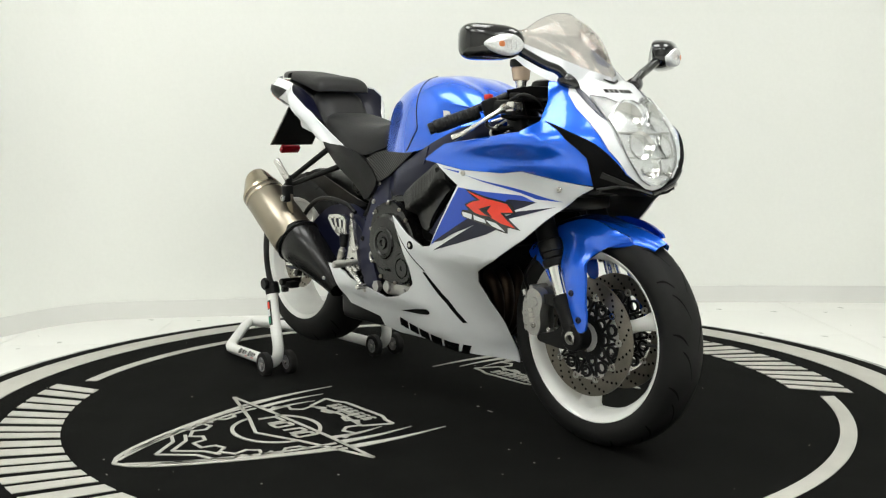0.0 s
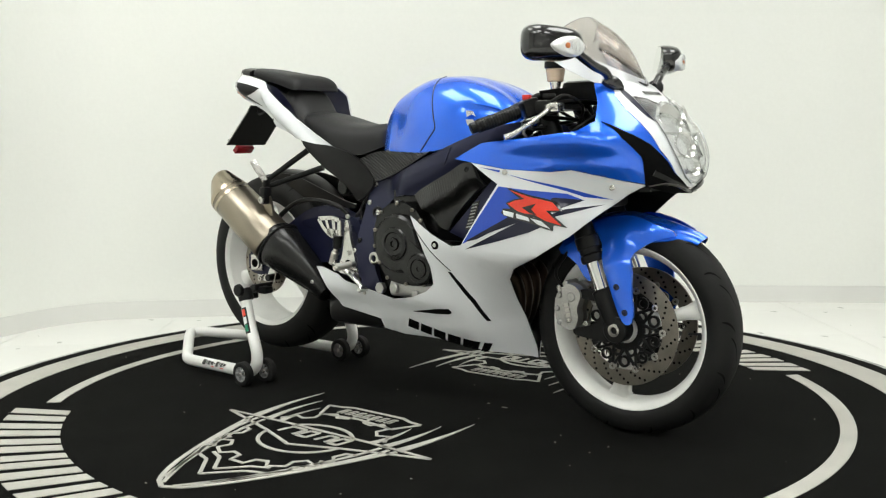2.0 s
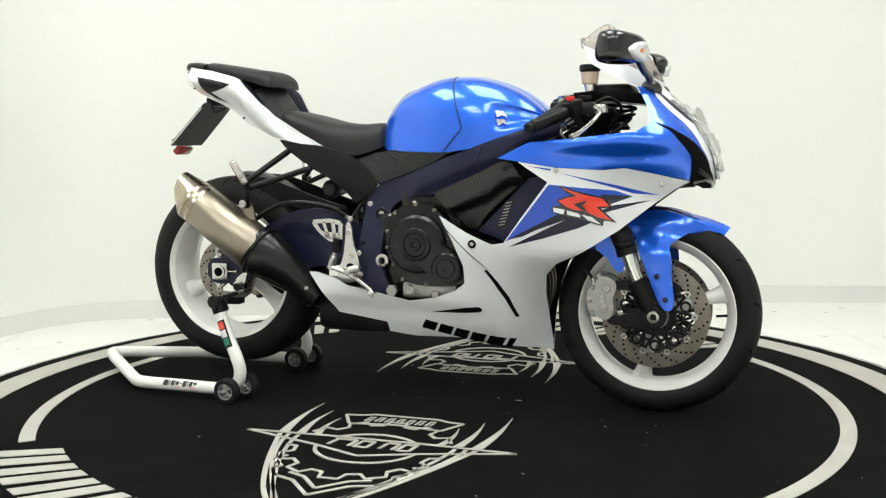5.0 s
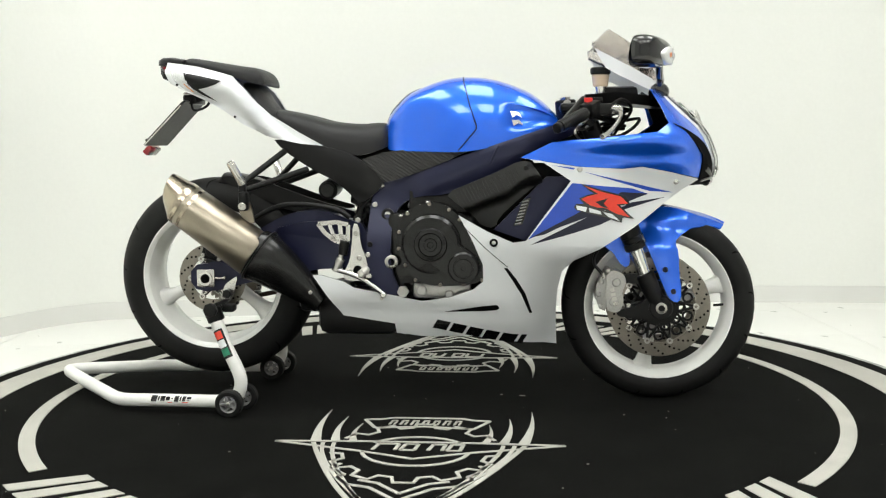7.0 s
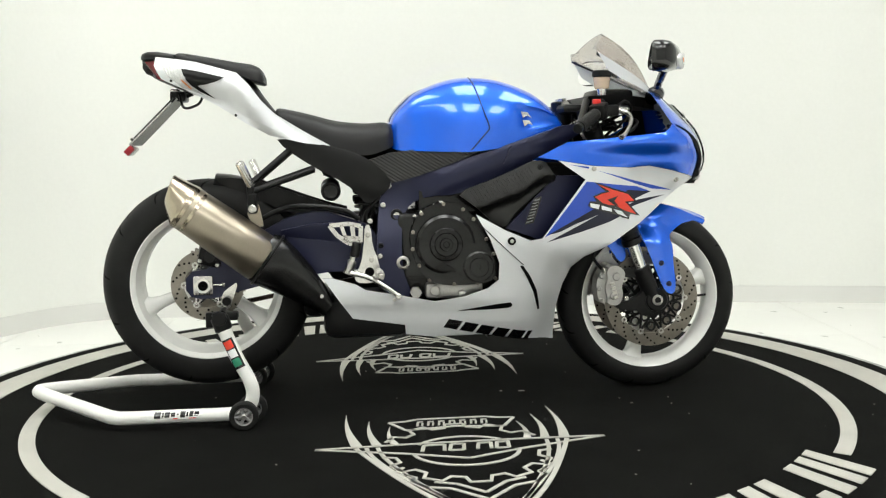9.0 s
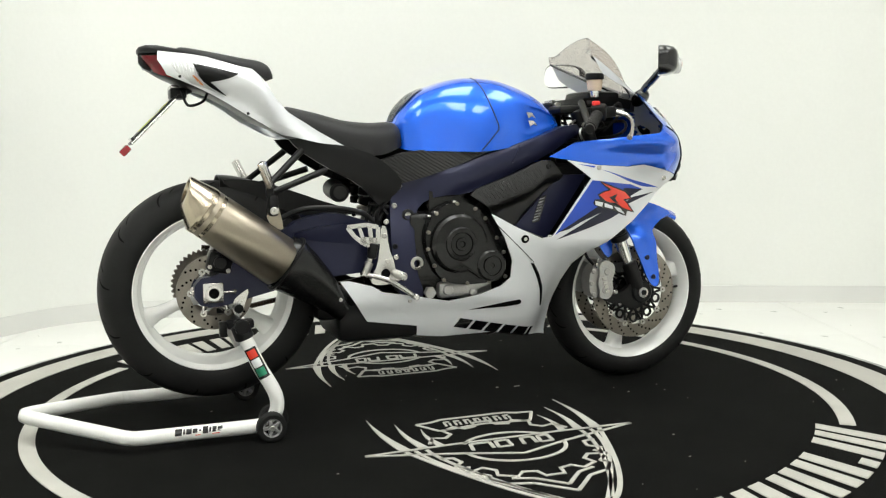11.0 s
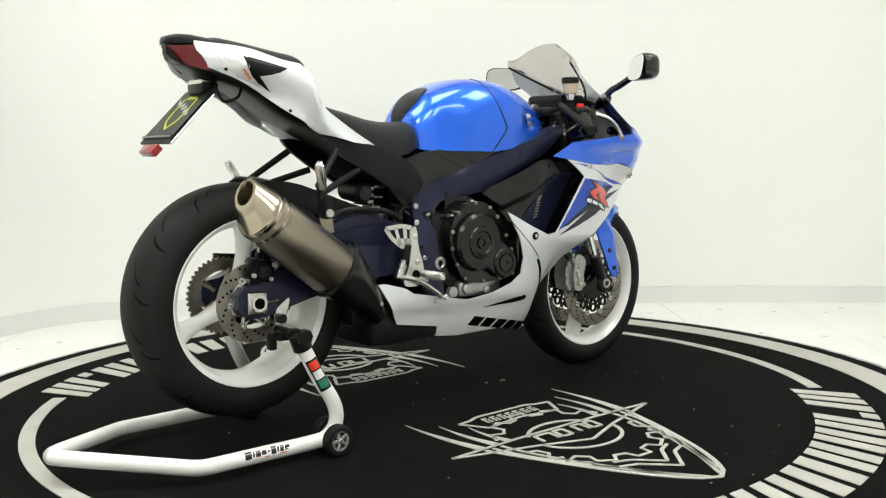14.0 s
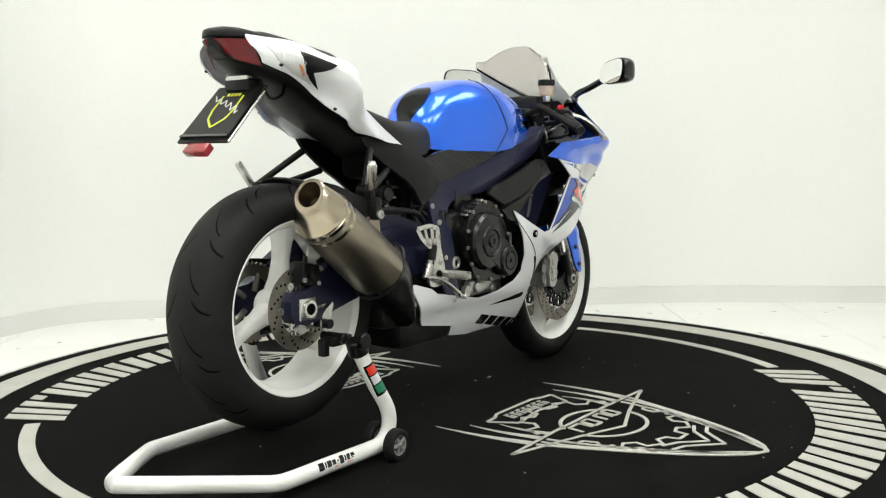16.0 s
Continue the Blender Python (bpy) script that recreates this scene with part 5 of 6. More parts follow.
        mm, _ = frame_to((x, mid_y(x) + s * y, z), (x + 1, mid_y(x) + s * (y + 0.3), z + 0.35))
        add_loop_lathe(bm, [(r * 0.25, 0.000), (r * 0.7, 0.002), (r, 0.008), (r * 1.05, 0.009), (r * 0.7, -0.002), (r * 0.25, -0.004)], 24, mm)
        part("lamp_bowl", bm, M_CHROME, cowl, "bright lamp bowl")
    part("lamp_divider", nose_skin([(0, 0.818), (0.098, 0.822), (0.097, 0.818), (0, 0.813)], s, 0.0060), M_CHROME, cowl)
    part("lamp_divider", nose_skin([(0, 0.757), (0.084, 0.762), (0.082, 0.758), (0, 0.752)], s, 0.0060), M_CHROME, cowl)
    wing = part("position_lamp", nose_skin([(0.044, 0.895), (0.069, 0.906), (0.100, 0.911), (0.101, 0.884), (0.100, 0.856), (0.082, 0.868)], s, 0.0046), M_LABEL, cowl, "dark ribbed corner of the headlamp")
    for k in range(5):
        part("lamp_rib", nose_skin([(0.060 + 0.006 * k, 0.8945 - 0.0045 * k), (0.098, 0.904 - 0.007 * k), (0.098, 0.9022 - 0.007 * k), (0.060 + 0.006 * k, 0.8927 - 0.0045 * k)], s, 0.0056), M_RECESSBLACK, wing)
    for k in range(3):
        part("small_letter_bar", nose_skin([(0.003 + 0.017 * k, 0.931), (0.016 + 0.017 * k, 0.931), (0.016 + 0.017 * k, 0.922), (0.003 + 0.017 * k, 0.922)], s, 0.0032, 0.002), M_GLOSSBLACK, cowl)
    # inside of the cockpit
    part("cockpit_liner", skin([(0.36, 0.79), (0.66, 0.815), (0.70, 0.86), (0.66, 0.94), (0.72, 0.90), (0.76, 0.82), (0.70, 0.74), (0.45, 0.74)], lambda x, z: max(side_w(x, z) - 0.014, 0), s, 0.006, 0.03), M_BLACK, cowl)

# chin and belly between the flanks
bm = bmesh.new()
add_box(bm, (0.62, -0.12, 0.68), (0.79, 0.15, 0.80), 0.02)
add_box(bm, (0.50, -0.19, 0.70), (0.70, 0.21, 0.80), 0.02)
part("nose_bracket", bm, M_RECESSBLACK, bike, "dark inner nose structure")
bm = bmesh.new()
add_prism(bm, [(0.80, 0.69), (0.70, 0.70), (0.60, 0.715), (0.50, 0.66), (0.52, 0.64), (0.70, 0.665), (0.80, 0.672)], lambda u, v, d: Vector((u, -0.13 + d, v)), 0.29)
part("chin_panel", bm, M_BLACK, bike, "black panel under the nose")
# ---- windscreen ----
grid = []
for i in range(15):
    v = i / 14
    row = []
    for j in range(25):
        u = -1 + 2 * j / 24
        bx_, bz_ = 0.708 - 0.225 * abs(u) ** 1.7, 0.950 + 0.120 * abs(u) ** 1.6
        by_ = 0.146 * u
        tx_, tz_ = 0.540 - 0.060 * u * u, 1.142 - 0.060 * abs(u) ** 2.4
        ty_ = 0.118 * u
        bulge = 0.020 * math.sin(math.pi * v)
        row.append(Vector((bx_ + (tx_ - bx_) * v + bulge * (1 - u * u), mid_y(0.6) + 0.008 + by_ + (ty_ - by_) * v + 0.012 * u * math.sin(math.pi * v), bz_ + (tz_ - bz_) * v + bulge * 0.8)))
    grid.append(row)
bm = bmesh.new()
vs = [[bm.verts.new(p) for p in row] for row in grid]
for a, b in zip(vs, vs[1:]):
    for k in range(24):
        bm.faces.new((a[k], a[k + 1], b[k + 1], b[k]))
bmesh.ops.solidify(bm, geom=bm.faces[:], thickness=0.003)
screen = part("windscreen", bm, M_SCREEN, bike, "smoke-tinted clear windscreen")
screen.visible_shadow = False
edge = [r[0] for r in grid] + grid[-1][1:] + [r[-1] for r in reversed(grid[:-1])]
part("screen_edge", tube(edge, 0.0009, 6), M_LABEL, screen)
part("screen_seal", tube([p + Vector((0.002, 0, -0.002)) for p in grid[0]], 0.004, 6), M_GLOSSBLACK, screen)
# white upper cowl ears that hold the screen
for s in (-1, 1):
    bm = bmesh.new()
    col = range(24, 11, -1) if s > 0 else range(0, 13)
    up = [grid[0][k] + (grid[1][k] - grid[0][k]) * 0.8 + Vector((0.003, s * 0.003, 0)) for k in col]
    lo, mid_row = [], []
    for n, k in enumerate(col):
        u = 1 - n / 12
        q = Vector((np.interp(u, (0, .3, .45, .6, .8, .9, 1), (.715, .694, .668, .630, .572, .522, .496)), mid_y(0.6) + s * np.interp(u, (0, .3, .45, .6, .8, .9, 1), (0, .098, .132, .152, .158, .154, .150)), np.interp(u, (0, .3, .45, .6, .8, .9, 1), (.930, .934, .942, .956, .985, 1.008, 1.052))))
        lo.append(q)
    a = [bm.verts.new(p) for p in up]
    b = [bm.verts.new(p) for p in lo]
    for k in range(len(a) - 1):
        bm.faces.new((a[k], a[k + 1], b[k + 1], b[k]))
    bmesh.ops.solidify(bm, geom=bm.faces[:], thickness=0.004)
    part("screen_surround", bm, M_WHITE, bike, "white cowl rim round the screen base")
# dash behind the screen
bm = bmesh.new()
add_box(bm, (0.50, -0.075, 0.925), (0.62, 0.095, 0.965), 0.015, pose(0, 0, 0))
part("dashboard", bm, M_BLACK, bike, "black instrument panel")
part("cockpit_shelf", loft([[Vector((x, mid_y(x) - w, z)), Vector((x, mid_y(x) + w, z)), Vector((x, mid_y(x) + w * 0.9, z - 0.03)), Vector((x, mid_y(x) - w * 0.9, z - 0.03))] for x, w, z in ((0.46, 0.13, 0.94), (0.56, 0.14, 0.945), (0.65, 0.11, 0.935), (0.70, 0.05, 0.93))]), M_BLACK, bike)

# ---- mirrors ----
for s in (-1, 1):
    a, b = Vector((0.676, mid_y(0.6) + s * 0.128, 0.952)), Vector((0.655, s * 0.265 + 0.004, 1.022))
    mir = part("mirror_arm", tube(smooth_path([a, a + Vector((-0.002, s * 0.03, 0.025)), (a + b) / 2 + Vector((0, 0, 0.004)), b]), 0.012, 12, None), M_GLOSSBLACK, bike, "black mirror arm")
    part("mirror_foot", loft([[a + Vector((0.028 * math.cos(t) * r, s * 0.016 * math.sin(t) * r + s * h, 0.026 * math.sin(t) * r - 0.01)) for t in np.linspace(0, 2 * math.pi, 17)[:-1]] for h, r in ((-0.012, 1.1), (0.0, 1.0), (0.012, 0.7), (0.018, 0.3))]), M_GLOSSBLACK, mir)
    c = Vector((0.630, s * 0.324 + 0.002, 1.040))
    along = Vector((0.538, -s * 0.843, -0.04)).normalized()
    up = Vector((0, 0, 1))
    front = along.cross(up) * (1 if s > 0 else -1)
    front = front if front.x > 0 else -front
    up = (up - along * up.dot(along)).normalized()
    secs = []
    for h, r in ((-0.024, 0.97), (-0.019, 1.0), (0.002, 0.98), (0.020, 0.88), (0.030, 0.70), (0.036, 0.42), (0.038, 0.1)):
        ring = []
        for k in range(36):
            t = 2 * math.pi * k / 36
            cu, cv = math.cos(t), math.sin(t)
            u = 0.080 * math.copysign(abs(cu) ** 0.62, cu) * r
            v = 0.0428 * math.copysign(abs(cv) ** 0.62, cv) * r * (1 - 0.18 * cu)
            ring.append(c + along * u + up * v + front * h)
        secs.append(ring)
    part("mirror_housing", loft(secs), M_GLOSSBLACK, mir, "gloss black mirror housing", angle=50)
    bm = bmesh.new()
    bm.faces.new([bm.verts.new(c + along * (p - c).dot(along) * 0.93 + up * (p - c).dot(up) * 0.93 - front * 0.0325 + front * 0.16 * (p - c).dot(up) * 0.93) for p in secs[0]])
    part("mirror_glass", bm, M_MIRROR, mir, "mirror glass", smooth=False)
    # indicator set in the front
    secs = []
    for h, r in ((0.010, 1.0), (0.037, 0.98), (0.044, 0.80), (0.047, 0.4)):
        secs.append([c + along * (0.024 + 0.051 * math.cos(t) * r) + up * (-0.009 + (0.025 + 0.006 * math.cos(t)) * math.copysign(abs(math.sin(t)) ** 1.2, math.sin(t)) * r) + front * (h - 0.012 * soft(math.cos(t), 0.3, 1.0)) for t in np.linspace(0, 2 * math.pi, 25)[:-1]])
    part("indicator_lens", loft(secs), M_RIBLENS, mir, "clear ribbed indicator lens", angle=50)
    bm = bmesh.new()
    add_lathe(bm, [(0.0075, -0.004), (0.0085, 0.0), (0.006, 0.003), (0.002, 0.0035)], 14, frame_to(c + along * 0.016 + front * 0.0450 - up * 0.009, c + along * 0.016 - up * 0.009 + front * 2)[0])
    part("indicator_bulb", bm, M_AMBER, mir, "amber bulb behind the lens")
    for k in range(7):
        u0 = -0.014 + 0.011 * k
        bm = bmesh.new()
        add_tube(bm, [c + along * u0 + up * (-0.009 + v * (0.018 - 0.0012 * abs(k - 3))) + front * (0.0464 - 0.010 * abs((u0 - 0.02) / 0.045) ** 2.2 - 0.010 * abs(v) ** 2.5) for v in (-0.9, -0.5, 0, 0.5, 0.9)], 0.0009, 6)
        part("lens_rib", bm, M_RIBLENS, mir)

# ---- bars and controls ----
for s in (-1, 1):
    cy = 0.008
    inner, outer = Vector((0.468, cy + s * 0.205, 0.888)), Vector((0.381, cy + s * 0.312, 0.842))
    axis = (outer - inner).normalized()
    bar = part("handlebar", rod(Vector((0.455, cy + s * 0.12, 0.925)), outer, 0.011, n=14), M_BLACK, bike, "black clip-on handlebar")
    bm = bmesh.new()
    mm, reach = frame_to(inner + axis * 0.02, outer)
    rows = [(0.0150, 0.0), (0.0178, 0.002)]
    for k in range(14):
        h = 0.008 + (reach - 0.014) * k / 14
        rows += [(0.0178, h), (0.0186, h + 0.001), (0.0186, h + 0.0045), (0.0178, h + 0.0055)]
    add_lathe(bm, rows + [(0.0172, reach - 0.002), (0.0150, reach)], 20, mm)
    part("grip", bm, M_BLACK, bar, "ribbed black rubber grip")
    bm = bmesh.new()
    add_rod(bm, outer, outer + axis * 0.016, 0.0150, n=20, bevel=0.002)
    part("bar_end", bm, M_BLACK, bar)
    bm = bmesh.new()
    mm, _ = frame_to(inner - axis * 0.035, outer)
    add_box(bm, (-0.024, -0.024, 0), (0.024, 0.024, 0.046), 0.008, mm)
    part("switch_box", bm, M_BLACK, bar)
    bm = bmesh.new()
    p = inner - axis * 0.012 + Vector((-0.010, 0, 0.028))
    add_box(bm, tuple(p - Vector((0.012, 0.007, 0.007))), tuple(p + Vector((0.012, 0.007, 0.007))), 0.003)
    part("kill_switch", bm, M_SWITCHRED if s < 0 else M_BLACK, bar, "red engine stop switch" if s < 0 else "")
    clamp = Vector((0.505, cy + s * 0.185, 0.892))
    bm = bmesh.new()
    add_box(bm, tuple(clamp - Vector((0.045, 0.022, 0.016))), tuple(clamp + Vector((0.030, 0.035, 0.018))), 0.008)
    part("master_cylinder", bm, M_BLACK, bar)
    bm = bmesh.new()
    path = smooth_path([clamp + Vector((0.03, s * 0.02, 0.0)), Vector((0.554, cy + s * 0.240, 0.879)), Vector((0.541, cy + s * 0.288, 0.852)), Vector((0.512, cy + s * 0.328, 0.822)), Vector((0.495, cy + s * 0.347, 0.812))], 6)
    n = len(path)
    add_tube(bm, path, 0, 10, [0.0085 - 0.003 * math.sin(math.pi * k / (n - 1)) ** 2 if k < n - 3 else 0.0085 for k in range(n)])
    part("brake_lever" if s < 0 else "clutch_lever", bm, M_ALU, bar, "polished alloy hand lever")
    part("lever_pivot", box(tuple(clamp + Vector((0.022, -0.016, -0.014))), tuple(clamp + Vector((0.060, 0.020, 0.012))), 0.006), M_ALU, bar)
    part("control_cable", tube(smooth_path([clamp + Vector((0.02, 0, 0.01)), clamp + Vector((0.06, -s * 0.02, 0.03)), clamp + Vector((0.09, -s * 0.06, 0.0)), clamp + Vector((0.05, -s * 0.10, -0.06))]), 0.0045, 8), M_BLACK, bar)
    part("throttle_cable", tube(smooth_path([inner + Vector((0.0, 0, -0.02)), inner + Vector((-0.03, -s * 0.03, -0.045)), inner + Vector((-0.01, -s * 0.07, -0.05)), inner + Vector((0.02, -s * 0.10, -0.02))]), 0.004, 8), M_STEEL, bar)
# brake fluid pot
pot = part("fluid_pot", rod((0.505, -0.108, 0.962), (0.505, -0.108, 0.998), 0.022, 0.026, 24, 0.003), M_FLUID, bike, "translucent brake fluid pot")
part("pot_cap", rod((0.505, -0.108, 0.998), (0.505, -0.108, 1.018), 0.030, 0.030, 28, 0.003), M_BLACK, pot, "black screw cap")
part("pot_stem", rod((0.505, -0.108, 0.93), (0.505, -0.108, 0.962), 0.010, 0.016, 14), M_ALU, pot)
part("pot_bracket", box((0.470, -0.120, 0.915), (0.512, -0.060, 0.932), 0.004), M_BLACK, pot)
# yokes and head
bm = bmesh.new()
add_box(bm, (0.385, -0.10, 0.890), (0.475, 0.116, 0.918), 0.012)
add_rod(bm, (0.415, 0.008, 0.80), (0.405, 0.008, 0.93), 0.032, n=24, bevel=0.004)
part("top_yoke", bm, M_BLACK, bike, "black top fork yoke")
part("lower_yoke", box((0.47, -0.13, 0.615), (0.60, 0.146, 0.655), 0.012), M_BLACK, bike, "black lower fork yoke")
part("ignition_barrel", rod((0.410, -0.04, 0.918), (0.410, 0.056, 0.918), 0.012, n=12), M_STEEL, bike)
part("stem_nut", rod((0.405, 0.008, 0.93), (0.404, 0.008, 0.938), 0.018, n=6), M_STEEL, bike)
part("steel_cable", tube(smooth_path([(0.44, -0.10, 0.87), (0.40, -0.13, 0.85), (0.41, -0.10, 0.82), (0.45, -0.08, 0.84)]), 0.004, 8), M_STEEL, bike)
part("steel_cable", tube(smooth_path([(0.46, -0.12, 0.86), (0.43, -0.15, 0.83), (0.45, -0.14, 0.80)]), 0.004, 8), M_STEEL, bike)
for k in range(9):
    rng = random.Random(k)
    bm = bmesh.new()
    p = [(0.50 + rng.uniform(-.06, .12), rng.uniform(-.16, .16), 0.79 + rng.uniform(0, .12)) for _ in range(4)]
    add_tube(bm, smooth_path(p, 5), 0.005, 8)
    part("wiring", bm, M_BLACK, bike, "black wiring behind the cowl")


# ---- seats and tail ----
def tail_w(x, z):
    w = cubic((-0.85, -0.80, -0.745, -0.627, -0.568, -0.538, -0.505, -0.44, -0.33), (0.095, 0.128, 0.170, 0.178, 0.200, 0.182, 0.158, 0.150, 0.147), x)
    top = cubic((-0.83, -0.707, -0.592, -0.488, -0.33), (1.062, 1.040, 1.008, 0.893, 0.797), x)
    f = min(max((top - z) / 0.11, 0), 1)
    return w - (0.028 - 0.018 * soft(x, -0.64, -0.56)) * (1 - soft(f, 0.0, 0.35)) - 0.050 * soft(f, 0.42, 1.0)


TAIL = [(-0.832, 1.063), (-0.707, 1.042), (-0.592, 1.010), (-0.560, 0.978), (-0.525, 0.930), (-0.488, 0.893), (-0.400, 0.838), (-0.328, 0.798), (-0.40, 0.806), (-0.505, 0.830), (-0.575, 0.868), (-0.643, 0.912), (-0.688, 0.938), (-0.760, 0.972), (-0.812, 0.996), (-0.834, 1.037)]
for s in (-1, 1):
    t = part("tail_cowl", skin(TAIL, tail_w, s, 0.004, 0.012), M_WHITE, bike, "pearl white tail cowl", angle=60)
    part("tail_insert", skin([(-0.747, 1.023), (-0.695, 1.013), (-0.626, 0.996), (-0.650, 0.984), (-0.676, 0.977), (-0.703, 0.973), (-0.656, 0.937), (-0.697, 0.957), (-0.720, 0.973), (-0.737, 0.993)], tail_w, s, 0.004, 0.01, 0.003), M_BLACK, t, "black tail insert")
    lens = part("rear_indicator", skin([(-0.808, 1.034), (-0.749, 1.024), (-0.739, 0.993), (-0.722, 0.973), (-0.699, 0.957), (-0.685, 0.947), (-0.750, 0.970), (-0.789, 1.002)], tail_w, s, 0.004, 0.01, 0.0028), M_RIBLENS, t, "clear rear indicator lens")
    bm = bmesh.new()
    for k in range(7):
        x = -0.797 + 0.0095 * k
        hi, lo = 1.029 - 0.0012 * k, 1.006 - 0.0060 * k
        add_tube(bm, [(x + 0.008 * h, mid_y(x) + s * (tail_w(x + 0.008 * h, hi + (lo - hi) * h) + 0.0036), hi + (lo - hi) * h) for h in (0.0, 0.5, 1.0)], 0.0012, 6)
    part("lens_rib", bm, M_RIBLENS, lens)
    part("indicator_bulb", skin(chaikin([(-0.752, 0.992), (-0.744, 0.990), (-0.716, 0.962), (-0.730, 0.968)], 1), tail_w, s, 0.003, 0.01, 0.0036), M_AMBER, lens, "amber bulb")
    for x, z in ((-0.780, 0.982), (-0.600, 0.882)):
        bolt("tail_bolt", (x, mid_y(x) + s * (tail_w(x, z + 0.01)), z + 0.008), (0, s, -0.3), M_BLACK, t, 0.004)
    # the flank's inner face beside the seats
    line = [(-0.76, 1.050), (-0.70, 1.039), (-0.64, 1.022), (-0.592, 1.008), (-0.565, 0.981), (-0.545, 0.955), (-0.525, 0.928), (-0.500, 0.902)]
    bm = bmesh.new()
    rows = [[bm.verts.new((x, mid_y(x) + s * (tail_w(x, z) - 0.004), z - 0.002)), bm.verts.new((x + 0.004, mid_y(x) + s * (tail_w(x, z) * 0.35 + 0.066), z - 0.012)), bm.verts.new((x + 0.010, mid_y(x) + s * 0.092, z - 0.045))] for x, z in line]
    for a, b in zip(rows, rows[1:]):
        for k in range(2):
            bm.faces.new((a[k], a[k + 1], b[k + 1], b[k]))
    bmesh.ops.solidify(bm, geom=bm.faces[:], thickness=0.003)
    part("tail_inner_panel", bm, M_NAVY, t, "dark navy inner face of the tail cowl")
    red = bmesh.new()
    grid = []
    for i in range(7):
        v = i / 6
        row = []
        for j in range(9):
            u = 0.10 + 0.95 * j / 8
            y = 0.079 * u
            row.append(red.verts.new((-0.880 + 0.050 * u ** 2.2 + 0.030 * (1 - v), 0.008 + s * y, 1.003 + 0.018 * (1 - u) + (0.052 + 0.008 * u) * v * (1.0 - 0.35 * (1 - u)) - 0.012 * u)))
        grid.append(row)
    for a, b in zip(grid, grid[1:]):
        for k in range(8):
            red.faces.new((a[k], a[k + 1], b[k + 1], b[k]))
    bmesh.ops.solidify(red, geom=red.faces[:], thickness=0.004)
    part("tail_lamp", red, M_REDLENS, t, "red tail lamp lens")

# black tail end and undertray
secs = []
for x, zt, zb, w in ((-0.848, 1.054, 1.006, 0.034), (-0.83, 1.055, 0.996, 0.052), (-0.78, 1.048, 0.974, 0.076), (-0.70, 1.030, 0.946, 0.090), (-0.64, 1.010, 0.916, 0.096), (-0.58, 0.985, 0.874, 0.100), (-0.50, 0.885, 0.842, 0.102), (-0.42, 0.835, 0.805, 0.100), (-0.34, 0.79, 0.76, 0.095)):
    ring = []
    for k in range(24):
        a = 2 * math.pi * k / 24
        c, q = math.cos(a), math.sin(a)
        ring.append(Vector((x, 0.008 + w * math.copysign(abs(c) ** 0.5, c), (zt + zb) / 2 + (zt - zb) / 2 * math.copysign(abs(q) ** 0.5, q))))
    secs.append(ring)
part("undertray", loft(secs), M_BLACK, bike, "black plastic undertray and tail end", angle=45)
part("tail_tip", loft([[Vector((x, 0.008 - w, z0)), Vector((x, 0.008 + w, z0)), Vector((x, 0.008 + w * 0.8, z1)), Vector((x, 0.008 - w * 0.8, z1))] for x, w, z0, z1 in ((-0.880, 0.010, 1.034, 1.064), (-0.868, 0.022, 1.018, 1.068), (-0.83, 0.030, 1.000, 1.068))]), M_BLACK, bike, "black centre of the tail end", smooth=False)
part("tail_lip", loft([dome_section(x, zb, zt, w, 16, 0.6, 0.5, 0.008) for x, zt, zb, w in ((-0.884, 1.070, 1.060, 0.012), (-0.878, 1.078, 1.058, 0.030), (-0.860, 1.083, 1.058, 0.052), (-0.830, 1.083, 1.058, 0.064), (-0.78, 1.074, 1.052, 0.080))]), M_BLACK, bike, "rounded black cap over the tail lamp", angle=45)


def cushion(rows, mat, name, label, p=0.5, q=0.6):
    return part(name, loft([dome_section(x, zb, zt, w, 22, p, q, 0.008) for x, zt, zb, w in refine(rows, 4)]), mat, bike, label, angle=50)


cushion([(-0.782, 1.071, 1.056, 0.055), (-0.765, 1.078, 1.050, 0.075), (-0.70, 1.068, 1.033, 0.094), (-0.60, 1.050, 1.008, 0.106), (-0.555, 1.043, 0.994, 0.108), (-0.53, 1.030, 0.988, 0.104), (-0.520, 1.010, 0.990, 0.090)], M_SEAT, "pillion_seat", "padded black pillion seat")
cushion([(-0.590, 1.000, 0.930, 0.100), (-0.555, 0.992, 0.905, 0.102), (-0.525, 0.950, 0.880, 0.098), (-0.49, 0.905, 0.85, 0.090), (-0.46, 0.88, 0.84, 0.08)], M_SEAT, "seat_hump", "textured black seat back", 0.6, 0.8)
cushion([(-0.488, 0.905, 0.885, 0.085), (-0.475, 0.913, 0.870, 0.112), (-0.394, 0.896, 0.825, 0.122), (-0.31, 0.874, 0.785, 0.134), (-0.225, 0.866, 0.768, 0.128), (-0.16, 0.868, 0.785, 0.108), (-0.136, 0.852, 0.798, 0.085), (-0.128, 0.828, 0.805, 0.06)], M_SEAT, "rider_seat", "black vinyl rider seat", 0.55, 0.62)


def sub_w(x, z):
    zc = 0.805 - 0.40 * (x + 0.46)
    return cubic((-0.50, -0.33, -0.22, -0.15), (0.108, 0.130, 0.128, 0.118), x) + 0.014 * (1 - min(((z - zc) / 0.07) ** 2, 1))


